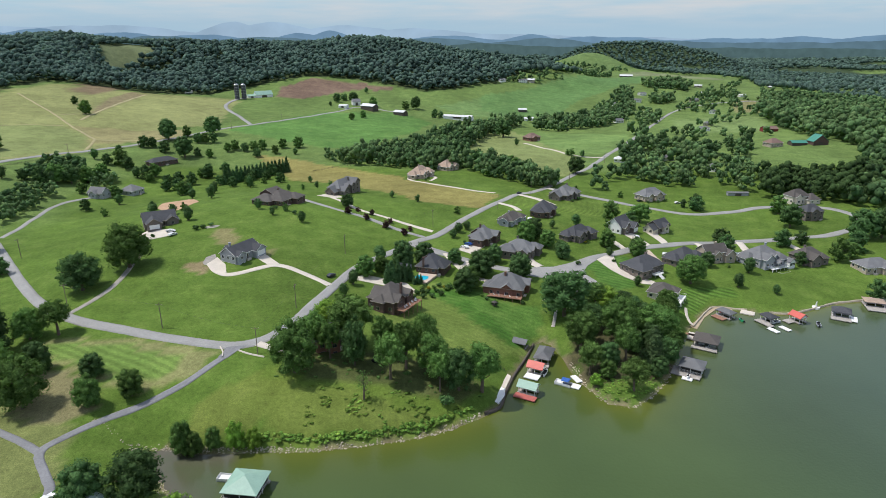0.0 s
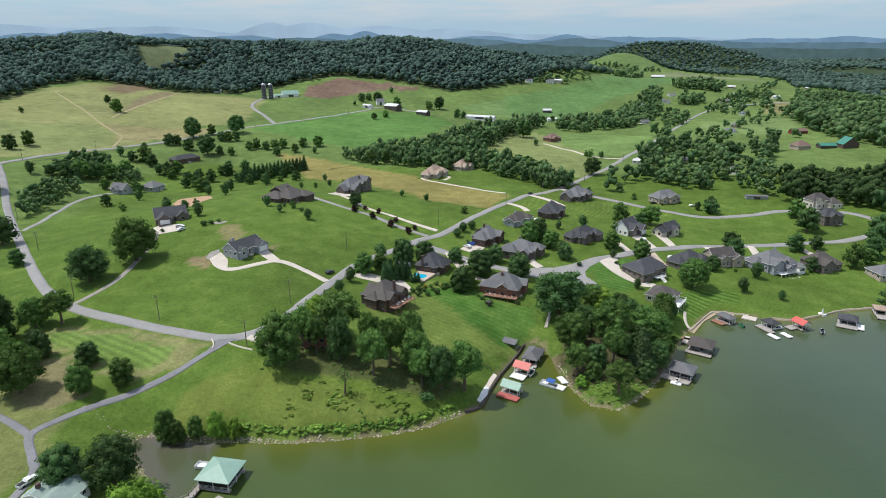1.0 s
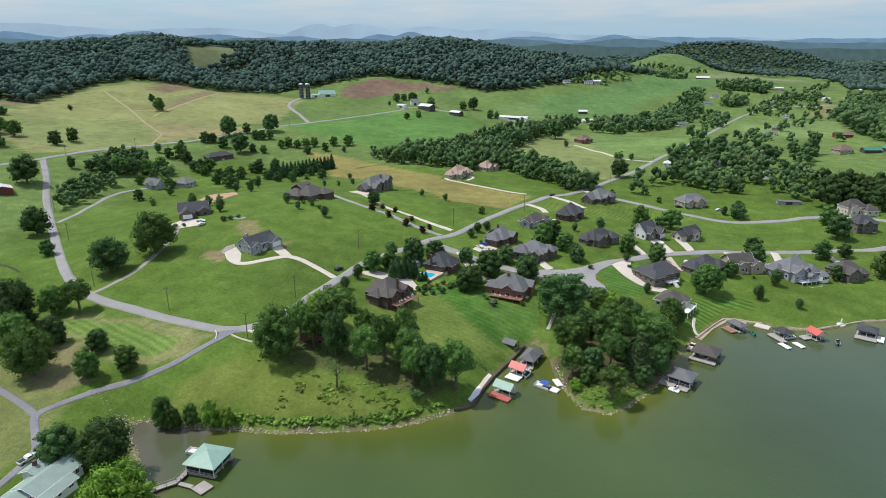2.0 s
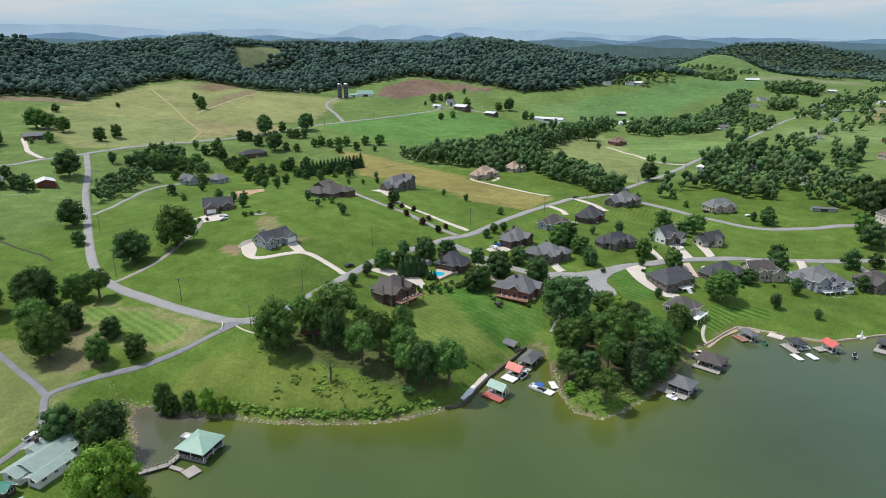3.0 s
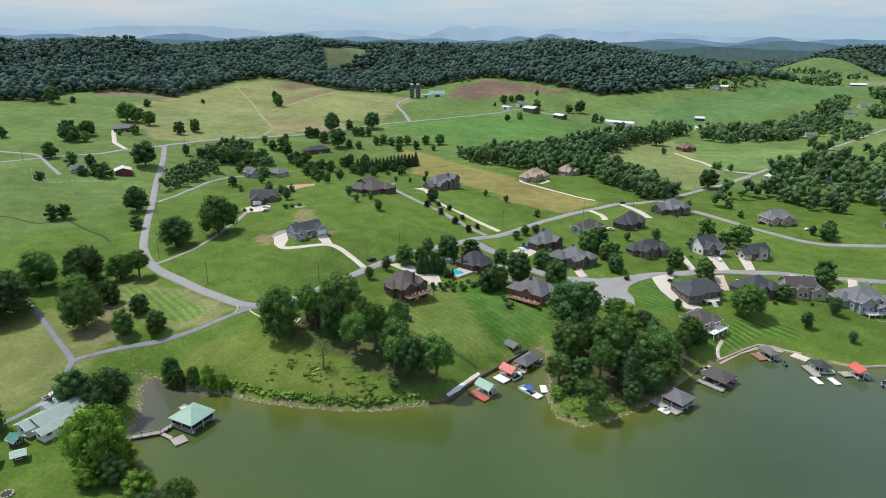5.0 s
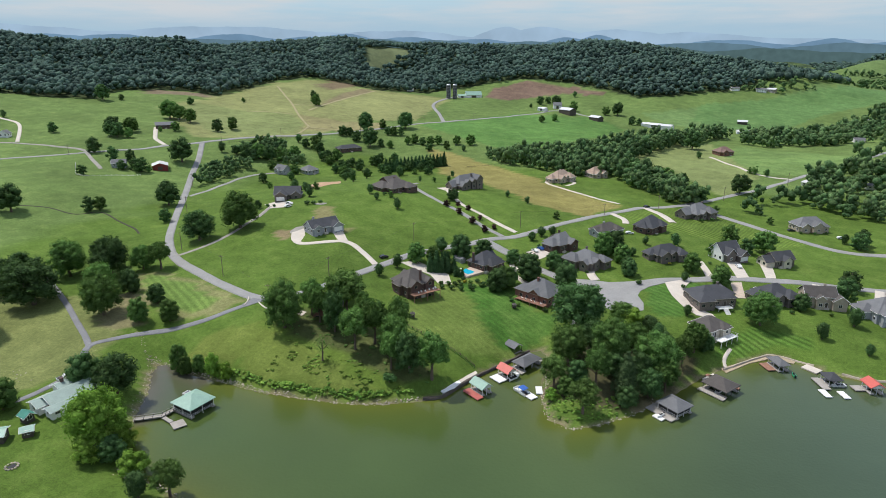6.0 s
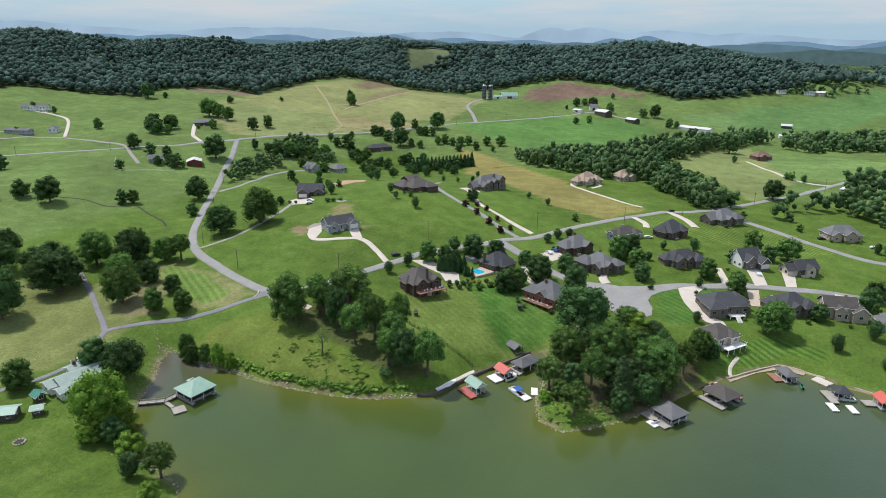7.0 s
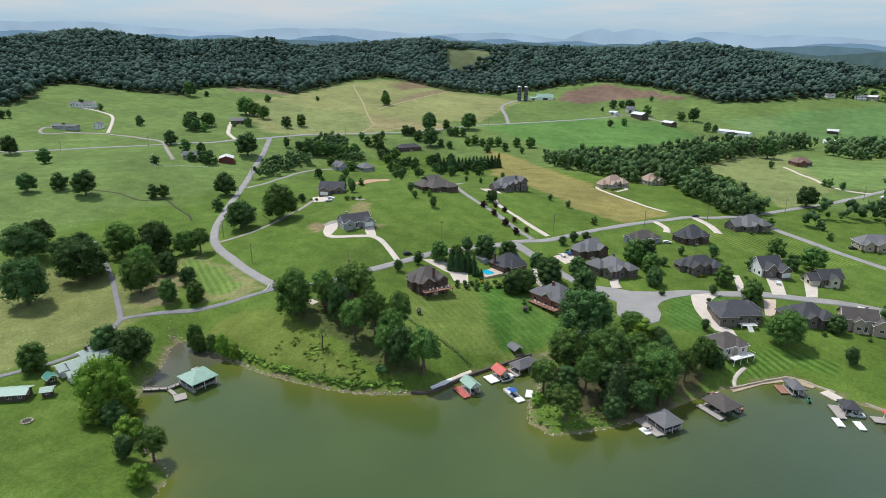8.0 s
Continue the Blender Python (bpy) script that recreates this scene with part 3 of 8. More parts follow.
def build_ground():
    x, y = GRID_X.ravel(), GRID_Y.ravel()
    d = shore_distance(x, y)
    n1, n2 = wave2(x, y, 45, 11), wave2(x, y, 17, 12)
    near_lawn = smooth(-270, -235, x + 12 * n1) * (1 - smooth(520, 560, y + 10 * n1))
    tint = np.array(PASTURE)[None] * (1 - near_lawn[:, None]) + np.array(LAWN)[None] * near_lawn[:, None]
    mow = np.zeros(len(x))
    wx, wy = x + 2.0 * n2, y + 2.0 * n1
    for color, stripes, poly in FIELDS:
        got = inside(poly, wx, wy)
        tint[got] = color
        mow[got] = stripes
    clearing = inside(CLEARING, x + 5 * n2, y) | (((x - 435) / 82) ** 2 + ((y - 1880) / 120) ** 2 < 1)
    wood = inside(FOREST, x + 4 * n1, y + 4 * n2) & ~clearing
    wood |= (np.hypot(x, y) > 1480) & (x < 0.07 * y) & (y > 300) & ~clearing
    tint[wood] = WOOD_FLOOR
    tint[clearing] = (0.132, 0.160, 0.078)
    tint[clearing & (y > 1600)] = (0.112, 0.172, 0.058)
    far = smooth(2050, 2450, np.hypot(x, y)) * (1 - smooth(0.2, 0.6, wave2(x, y, 420, 21)))
    tint = tint * (1 - far[:, None]) + np.array((0.04, 0.065, 0.03))[None] * far[:, None]
    wet = (d < 0.7)
    tint[wet] = (0.20, 0.17, 0.10)
    nx, ny = len(GX), len(GY)
    i = np.arange(nx * ny).reshape(ny, nx)
    quads = np.stack([i[:-1, :-1], i[:-1, 1:], i[1:, 1:], i[1:, :-1]], -1).reshape(-1, 4)
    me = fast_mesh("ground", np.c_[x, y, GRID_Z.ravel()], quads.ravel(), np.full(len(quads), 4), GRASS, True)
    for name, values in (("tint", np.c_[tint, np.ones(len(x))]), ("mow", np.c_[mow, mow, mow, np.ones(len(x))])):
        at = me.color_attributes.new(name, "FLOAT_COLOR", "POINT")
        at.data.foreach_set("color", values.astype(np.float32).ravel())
    tagged(new("ground", me), "rolling grass lawns, hay fields and pasture above the lake", "ground", kind="structure")


def build_water():
    wx = axis([(-140, 260, 4), (260, 900, 40), (900, 2600, 200)])
    wy = axis([(-1500, -100, 140), (-100, 60, 20), (60, 300, 4), (300, 340, 20)])
    x, y = [v.ravel() for v in np.meshgrid(wx, wy)]
    d = -shore_distance(x, y)
    shallow = (0.75 * np.exp(-np.maximum(d - 1, 0) / 7) + 0.25 * np.exp(-np.maximum(d, 0) / 38))[:, None]
    # Cloud reflection on the right of the lake, painted as a bluer water tint.
    cloud_tint = smooth(20, 190, x + 0.25 * y - 40)[:, None]
    tint = (np.array((0.052, 0.088, 0.027))[None] * (1 - cloud_tint) + np.array((0.050, 0.080, 0.052))[None] * cloud_tint) * (1 - shallow) + np.where((x < -60)[:, None] & (y > 125)[:, None], np.array((0.105, 0.095, 0.070))[None], np.array((0.100, 0.118, 0.022))[None]) * shallow
    i = np.arange(len(x)).reshape(len(wy), len(wx))
    quads = np.stack([i[:-1, :-1], i[:-1, 1:], i[1:, 1:], i[1:, :-1]], -1).reshape(-1, 4)
    me = fast_mesh("water", np.c_[x, y, np.zeros(len(x))], quads.ravel(), np.full(len(quads), 4), WATER, True)
    at = me.color_attributes.new("tint", "FLOAT_COLOR", "POINT")
    at.data.foreach_set("color", np.c_[tint, np.ones(len(x))].astype(np.float32).ravel())
    tagged(new("water", me), "calm olive-green lake water with faint ripples", "lake", kind="structure")


build_ground()
build_water()


# ---- roads and drives ----
def glide(pts, step=3.0):
    """A smooth line through points, evenly sampled."""
    p = np.array([pts[0], *pts, pts[-1]], float)
    out = []
    for k in range(1, len(p) - 2):
        a, b, c, d = p[k - 1:k + 3]
        n = max(2, int(np.hypot(*(c - b)) / step))
        for u in np.arange(n) / n:
            out.append(0.5 * ((2 * b) + (c - a) * u + (2 * a - 5 * b + 4 * c - d) * u * u + (3 * b - a - 3 * c + d) * u ** 3))
    return np.array(out + [p[-1]])


def ribbon(name, pts, width, mat, label, category="road", lift=0.10, step=3.0):
    """A road laid over the ground, with a thickness of its own and a slight camber."""
    c = glide(pts, step)
    t = np.gradient(c, axis=0)
    t /= np.hypot(t[:, 0], t[:, 1])[:, None] + 1e-9
    side = np.c_[-t[:, 1], t[:, 0]]
    edge = 1 + 0.05 * wave2(c[:, 0], c[:, 1], 9, 31)
    cols = []
    for k, f in enumerate((-0.5, -0.5, -0.25, 0, 0.25, 0.5, 0.5)):
        q = c + side * (f * width * edge)[:, None]
        z = np.maximum(gz(q[:, 0], q[:, 1]), 0.3) + lift + 0.04 * (1 - 4 * f * f)
        if k in (0, 6):
            z = z - lift - 0.3
        cols.append(np.c_[q, z])
    v = np.stack(cols, 1)
    m = v.shape[1]
    i = np.arange(len(c) * m).reshape(len(c), m)
    quads = np.stack([i[:-1, :-1], i[1:, :-1], i[1:, 1:], i[:-1, 1:]], -1).reshape(-1, 4)[:, ::-1]
    ob = new(name, fast_mesh(name, v.reshape(-1, 3), quads.ravel(), np.full(len(quads), 4), mat))
    return tagged(ob, label, category, kind="structure")


def patch(name, poly, mat, label, category, lift=0.13, cell=2.0):
    """A paved or bare area laid over the ground within an outline."""
    poly = [tuple(p) for p in poly]
    xs, ys = [p[0] for p in poly], [p[1] for p in poly]
    bm = bmesh.new()
    vs = [bm.verts.new((px, py, 0)) for px, py in poly]
    bm.faces.new(vs)
    for ax, lo, hi in ((0, min(xs), max(xs)), (1, min(ys), max(ys))):
        for k in np.arange(lo + cell, hi, cell):
            nrm = Vector((1, 0, 0)) if ax == 0 else Vector((0, 1, 0))
            bmesh.ops.bisect_plane(bm, geom=bm.verts[:] + bm.edges[:] + bm.faces[:], plane_co=nrm * float(k), plane_no=nrm)
    for v in bm.verts:
        v.co.z = max(float(gz(v.co.x, v.co.y)), 0.2) + lift
    for f in bm.faces:
        if f.normal.z < 0:
            f.normal_flip()
    ring = [e for e in bm.edges if len(e.link_faces) == 1]
    ext = bmesh.ops.extrude_edge_only(bm, edges=ring)
    for v in ext["geom"]:
        if isinstance(v, bmesh.types.BMVert):
            v.co.z -= lift + 0.3
    return tagged(part(name, bm, mat), label, category, kind="structure")


def disc(cx, cy, rx, ry, turn=0, n=22, wob=0.0, seed=1):
    r = random.Random(seed)
    c, s = math.cos(radians(turn)), math.sin(radians(turn))
    out = []
    for k in range(n):
        a, w = 6.2832 * k / n, 1 + r.uniform(-wob, wob)
        px, py = rx * w * math.cos(a), ry * w * math.sin(a)
        out.append((cx + px * c - py * s, cy + px * s + py * c))
    return out


MAIN = [(-352, 451), (-322, 416), (-288, 372), (-231, 306), (-189, 259), (-168, 239), (-148, 225), (-122, 214), (-95, 205), (-76, 202), (-65, 207), (-58, 221), (-53, 241), (-48, 262),
        (-43, 280), (-32, 302), (-17, 324), (-2, 342), (13, 369), (33, 404), (55, 441), (74, 462), (110, 521), (136, 560), (160, 604), (203, 679), (268, 805), (340, 930), (387, 970), (425, 989), (520, 1040)]
ribbon("road", MAIN, 4.7, ASPHALT, "worn grey asphalt road winding past the houses")
ribbon("road", [(-560, 150), (-500, 245), (-475, 277), (-451, 313), (-417, 347), (-399, 366), (-375, 394), (-363, 420), (-352, 451), (-338, 505), (-316, 553), (-296, 587), (-271, 630),
                (-242, 682), (-218, 712), (-179, 767), (-140, 828), (-114, 872), (-60, 850)], 4.2, ASPHALT, "narrow asphalt country road along the hay fields", lift=0.2)
ribbon("road", [(-218, 711), (-246, 758), (-277, 806), (-286, 846), (-280, 882)], 4.6, ASPHALT, "asphalt farm road up to the silos", lift=0.3)
ribbon("road", [(-75, 199), (-85, 184), (-95, 175), (-105, 167), (-113, 157), (-116, 150), (-109, 141), (-104, 134), (-103, 119), (-108, 108), (-112, 96)], 2.6, DARK_ASPHALT, "dark asphalt lane down to the lakeside farmhouse", step=2)
ribbon("road", [(-116, 150), (-125, 155), (-139, 162), (-161, 173), (-190, 186), (-225, 200)], 2.4, DARK_ASPHALT, "dark asphalt lane into the grove", step=2)
ribbon("road", [(-17, 323), (1, 314), (20, 303), (39, 293), (56, 288)], 5.6, ASPHALT, "grey asphalt street down to the turning circle", lift=0.12)
ribbon("road", [(60, 284), (66, 298), (79, 311), (94, 320), (112, 331), (146, 346), (184, 356), (218, 363), (239, 367), (275, 385)], 5.7, ASPHALT, "grey asphalt street behind the lake houses", lift=0.14)
patch("road", [(39, 291), (46, 291), (51, 289), (54.5, 285), (56.5, 278), (59, 272), (63, 269), (68, 268), (73, 270), (76, 275), (75, 282), (71.5, 289), (72, 295), (75, 301), (82, 309), (76, 312), (66, 304), (57, 299), (48, 298.5), (41, 297)], ASPHALT, "grey asphalt turning circle at the street's end", "road", 0.17)
ribbon("road", [(82, 470), (105, 451), (129, 436), (150, 422), (174, 414), (203, 420), (229, 429), (269, 424), (280, 405), (271, 389)], 5.5, ASPHALT, "pale asphalt street curving over the upper lawns", lift=0.14)
ribbon("drive", [(-11, 335), (-42, 352), (-81, 376), (-103, 398), (-104, 412)], 3.4, ASPHALT, "asphalt drive lined with small purple trees", "drive")
ribbon("drive", [(-6, 345), (-30, 358), (-52, 372), (-71, 394), (-74, 402)], 3.2, CONCRETE, "pale concrete drive up to the hilltop house", "drive")
ribbon("drive", [(-51, 259), (-60.8, 266), (-72.6, 273), (-79.5, 273.4), (-84, 269.3), (-91, 262.3), (-97.3, 259.6), (-104, 264), (-106.5, 269)], 3.4, CONCRETE, "pale concrete drive curving round an island of grass", "drive", step=1.5)
ribbon("drive", [(-152, 229), (-146, 242), (-144, 254), (-147, 284), (-153, 306)], 2.8, GRAVEL, "grey gravel drive across the lawn", "drive")
ribbon("drive", [(-249, 332), (-253, 354), (-260, 386), (-264, 412), (-259, 426), (-253, 436)], 3.0, ASPHALT, "narrow asphalt drive past the grove", "drive")
ribbon("drive", [(-397, 367), (-426, 372), (-478, 365), (-509, 345), (-525, 321), (-545, 335), (-520, 352)], 3.2, GRAVEL, "pale gravel drive to the hillside houses", "drive", 0.25)
ribbon("drive", [(-489, 365), (-543, 403), (-571, 409), (-600, 400)], 3.2, CONCRETE, "pale drive climbing to the hilltop house", "drive", 0.3)
ribbon("drive", [(-399, 366), (-370, 350), (-345, 337)], 3.0, GRAVEL, "gravel drive to a cottage among trees", "drive", 0.2)
ribbon("drive", [(-366, 420), (-388, 430), (-405, 445), (-432, 470)], 4.0, CONCRETE, "wide pale concrete drive up to a long house", "drive", 0.25)
ribbon("drive", [(38, 441), (14, 455), (-15, 476), (-28, 492), (-20, 503), (-6, 498), (-10, 484)], 2.6, CONCRETE, "thin pale drive looping before the tan houses", "drive", 0.15)
ribbon("drive", [(88, 675), (119, 622), (136, 600), (155, 596)], 3.0, CONCRETE, "pale drive across the pasture", "drive", 0.2)
patch("drive", [(-162, 310), (-150, 302), (-140, 306), (-143, 315), (-158, 318)], CONCRETE, "pale concrete parking court before a garage", "drive")
patch("drive", [(-109.7, 269.5), (-107.3, 277.6), (-101, 270), (-98, 262), (-101, 260), (-105.5, 263.5)], CONCRETE, "pale concrete court beside the new house", "drive", 0.14)
patch("drive", [(-112, 271), (-110, 268.5), (-107.6, 277), (-109.5, 281), (-112.5, 277)], GRAVEL, "pale gravel beside the court", "drive", 0.11)
patch("drive", [(-90.5, 280.9), (-86.7, 284.5), (-77.8, 275.8), (-76, 272), (-81.1, 272.2), (-86.3, 276.4)], CONCRETE, "pale concrete apron before the garage doors", "drive", 0.15)
patch("drive", [(-43, 270), (-37, 277), (-17, 272), (-11, 262), (-17, 259), (-24, 266)], CONCRETE, "concrete parking court behind the brown brick house", "drive")
patch("drive", [(-84, 402), (-72, 396), (-66, 402), (-78, 412)], CONCRETE, "pale concrete forecourt", "drive")
patch("drive", [(8, 320), (16, 333), (24, 328), (17, 315)], CONCRETE, "concrete drive with parked cars", "drive")
for line, w in (([(50, 299), (47, 304), (45, 310)], 4.5), ([(150, 346), (150, 336), (148, 328)], 4.5), ([(178, 354), (176, 342), (174, 330)], 4.5),
                ([(205, 360), (208, 345), (212, 325)], 4.0), ([(38, 411), (47, 402), (50, 392)], 4.0), ([(56, 440), (68, 428), (76, 412)], 5.0), ([(82, 470), (92, 462), (98, 452)], 4.0), ([(14, 306), (12, 300), (8, 296)], 4.5)):
    ribbon("drive", line, w, CONCRETE, "pale concrete house drive", "drive", 0.2, 1.5)
for quad in ([(107.5, 356), (114, 360.5), (119, 337), (113.5, 332.5)], [(124.5, 363.5), (130.5, 367.5), (131.6, 344), (127, 341)], [(94, 345.5), (96.8, 346.8), (102.6, 328.5), (99.2, 326.8)]):
    patch("drive", quad, CONCRETE, "straight pale concrete drive down to the street", "drive", 0.2)
patch("drive", [(81.5, 309), (83.5, 302), (86.2, 295.5), (91, 288), (97.5, 280.5), (106.2, 280.6), (104, 285), (97.2, 287.5), (93, 294), (90.5, 300), (91, 309), (93, 318), (88, 316)], CONCRETE, "pale concrete drive and walk round the lake house", "drive", 0.2)
patch("drive", [(110.5, 325), (115.5, 328), (117.4, 309.3), (113.4, 307.2)], TERRACE, "tan paved drive between the lake houses", "drive", 0.2)
ribbon("drive", [(1, 314), (12, 290), (28, 279)], 2.4, CONCRETE, "pale concrete house drive", "drive", 0.45, 1.5)
ribbon("path", [(46, 262), (50, 254), (49, 247), (47, 240)], 1.5, CONCRETE, "pale concrete path down to the cove", "path", 0.12, 1.5)
ribbon("path", [(112, 262), (110, 254), (111, 248)], 1.4, CONCRETE, "narrow concrete path to the brown boathouse", "path", 0.12, 1.5)
patch("dirt_patch", [(-186, 388), (-190, 406), (-185, 418), (-178, 422), (-160, 394), (-157, 375), (-161, 362), (-170, 364)], DIRT, "bare strip of reddish dirt in the lawn", "bare soil", 0.10)
ribbon("creek", [(-330, 236), (-306, 244), (-287, 254), (-269, 258), (-261, 270), (-240, 265), (-219, 259), (-208, 253)], 1.3, WOODEARTH, "narrow dark creek ditch across the pasture", "creek", 0.05)
patch("dirt_patch", disc(-123, 316, 3.5, 2.2, 20, 14, 0.2, 6), GRAVEL, "small heap of grey gravel", "bare soil", 0.15)
patch("road", [(-78.4, 200.8), (-70.9, 202.3), (-73.5, 199.1), (-76.1, 194.3), (-79.4, 195.0), (-78.7, 197.5)], DARK_ASPHALT, "dark asphalt mouth of the lane", "road", 0.17, 1.5)
ribbon("drive", [(-67.5, 203), (-62, 200.5), (-56, 198.5), (-49, 198)], 3.0, CONCRETE, "pale drive in front of the bluff house", "drive", 0.2, 1.5)
ribbon("kerb", [(-80.6, 200.9), (-78.7, 197.9), (-77.9, 194.9)], 0.4, CONCRETE, "low pale kerb wall at the lane mouth", "kerb", 0.45, 0.8)
ribbon("kerb", [(-73.3, 198.7), (-68.7, 196.4), (-63.0, 194.5)], 0.4, CONCRETE, "low pale kerb wall at the lane mouth", "kerb", 0.45, 0.8)
patch("beach", [(109, 248), (121, 262), (128, 268), (136, 267), (135, 264), (127, 265), (119, 257), (111, 245)], SAND, "strip of tan sand along the water", "beach", 0.08)


# ---- trees ----
def ico(sub):
    bm = bmesh.new()
    bmesh.ops.create_icosphere(bm, subdivisions=sub, radius=1.0)
    v = np.array([p.co[:] for p in bm.verts])
    f = np.array([[q.index for q in p.verts] for p in bm.faces])
    bm.free()
    return v, f


ICO1, ICO2 = ico(1), ico(2)


def crown_arrays(rs, lobes, cards, size, inner=0.78, sphere=ICO1, rough=0.16, shag=1.0):
    """Leaf clumps over rounded lobes (centre, radius), round darker hearts inside. Returns verts, triangles."""
    c = np.array([l[:3] for l in lobes], float)
    r = np.array([l[3] for l in lobes], float)
    verts, tris, base = [], [], 0
    sv, sf = sphere
    for k in range(len(c)):
        bump = 1 + rough * rs.standard_normal(len(sv))
        verts.append(c[k] + sv * (r[k] * inner * bump)[:, None] * (1, 1, 0.85))
        tris.append(sf + base)
        base += len(sv)
    pick = rs.choice(len(c), cards, p=r ** 2 / (r ** 2).sum())
    d = rs.standard_normal((cards, 3))
    d[:, 2] = d[:, 2] * 0.8 + 0.25
    d /= np.linalg.norm(d, axis=1)[:, None]
    p = c[pick] + d * (r[pick] * rs.uniform(1 - 0.22 * shag, 1 + 0.16 * shag, cards))[:, None] * (1, 1, 0.85)
    nrm = d + 0.55 * shag * rs.standard_normal((cards, 3)) + (0, 0, 0.15)
    nrm /= np.linalg.norm(nrm, axis=1)[:, None]
    a = np.cross(nrm, rs.standard_normal((cards, 3)))
    a /= np.linalg.norm(a, axis=1)[:, None]
    b = np.cross(nrm, a)
    s = size * rs.uniform(0.6, 1.3, cards)[:, None]
    quad = np.stack([p - a * s, p - b * s * 0.7 - nrm * s * 0.25, p + a * s, p + b * s * 0.7 - nrm * s * 0.25], 1)
    verts.append(quad.reshape(-1, 3))
    q = base + np.arange(cards)[:, None] * 4
    tris.append(np.concatenate([q + (0, 1, 2), q + (0, 2, 3)]))
    return np.concatenate(verts), np.concatenate(tris)


def broad_lobes(rs, w, h, n, low=0.15):
    """Lobes over a domed crown of width w between low h and h."""
    lo = low * h
    mid, half = (lo + h) / 2, (h - lo) / 2
    out = [(0, 0, mid, w * 0.27), (0, 0, mid + half * 0.25, w * 0.25), (0, 0, mid - half * 0.3, w * 0.23)]
    for k in range(n):
        u = 0.98 - 1.55 * (k + 0.5) / n
        a = k * 2.4 + rs.uniform(-0.35, 0.35)
        ring = math.sqrt(max(0, 1 - u * u))
        q = rs.uniform(0.78, 1.1) if n > 28 else rs.uniform(0.86, 1.05)
        r = w * (rs.uniform(0.085, 0.18) if n > 28 else rs.uniform(0.13, 0.2))
        out.append(((w / 2 - r) * ring * math.cos(a) * q, (w / 2 - r) * ring * math.sin(a) * q, mid + (half - 0.8 * r) * u * q, r))
    return out


def trunk_bm(rs, w, h, limbs=5):
    bm = bmesh.new()
    r = 0.028 * h + 0.05
    lean = rs.uniform(-0.03, 0.03, 2) * h
    mid = (lean[0], lean[1], 0.4 * h)
    tube(bm, (0, 0, -0.6), (lean[0] * 0.4, lean[1] * 0.4, 0.15 * h), r * 1.25, r, 8)
    tube(bm, (lean[0] * 0.4, lean[1] * 0.4, 0.15 * h), mid, r, r * 0.75, 8)
    tube(bm, mid, (lean[0], lean[1], 0.8 * h), r * 0.75, r * 0.2, 6)
    for k in range(limbs):
        a = k * 2.4 + rs.uniform(-0.3, 0.3)
        z = h * rs.uniform(0.22, 0.5)
        tube(bm, (lean[0] * 0.8, lean[1] * 0.8, z), (lean[0] + 0.34 * w * math.cos(a), lean[1] + 0.34 * w * math.sin(a), z + 0.22 * h), r * 0.45, r * 0.12, 5)
    return bm


def to_mesh(name, bm, mat):
    me = bpy.data.meshes.new(name)
    bm.normal_update()
    bm.to_mesh(me)
    bm.free()
    me.materials.append(mat)
    return me


TREE_KINDS = {}


def tree_kind(key, w, h, mat, cards, size, nl, seed, shape="broad", heart=0.0):
    rs = np.random.RandomState(seed)
    if shape == "broad":
        lobes = broad_lobes(rs, w, h, nl, -0.12 if w > 14 else -0.25)
    elif shape == "stem":
        lobes = broad_lobes(rs, w, h, nl, 0.18)
    elif shape == "cone":
        lobes = [(rs.uniform(-0.06, 0.06) * w, rs.uniform(-0.06, 0.06) * w, h * (0.1 + 0.84 * u), w * 0.5 * (1 - u) ** 0.8 * 0.95 + 0.1 * w) for u in np.linspace(0, 1, nl)]
    elif shape == "egg":
        lobes = [(rs.uniform(-0.08, 0.08) * w, rs.uniform(-0.08, 0.08) * w, h * (0.22 + 0.62 * u), w * 0.5 * math.sin(math.pi * (0.22 + 0.68 * u)) * 0.92) for u in np.linspace(0, 1, nl)]
    else:
        lobes = [(rs.uniform(-0.2, 0.2) * w, rs.uniform(-0.2, 0.2) * w, h * rs.uniform(0.35, 0.6), w * rs.uniform(0.26, 0.36)) for u in range(nl)]
    v, t = crown_arrays(rs, lobes, cards, size * 0.95, heart or (0.66 if cards > 2500 else 0.8), ICO1, 0.14, 1.1 if cards > 2500 else 0.95)
    crown = fast_mesh("crown", v, t.ravel(), np.full(len(t), 3), mat, True)
    TREE_KINDS[key] = (to_mesh("trunk", trunk_bm(rs, w, h, 0 if shape == "cone" else 5), BARK), crown, w, h)


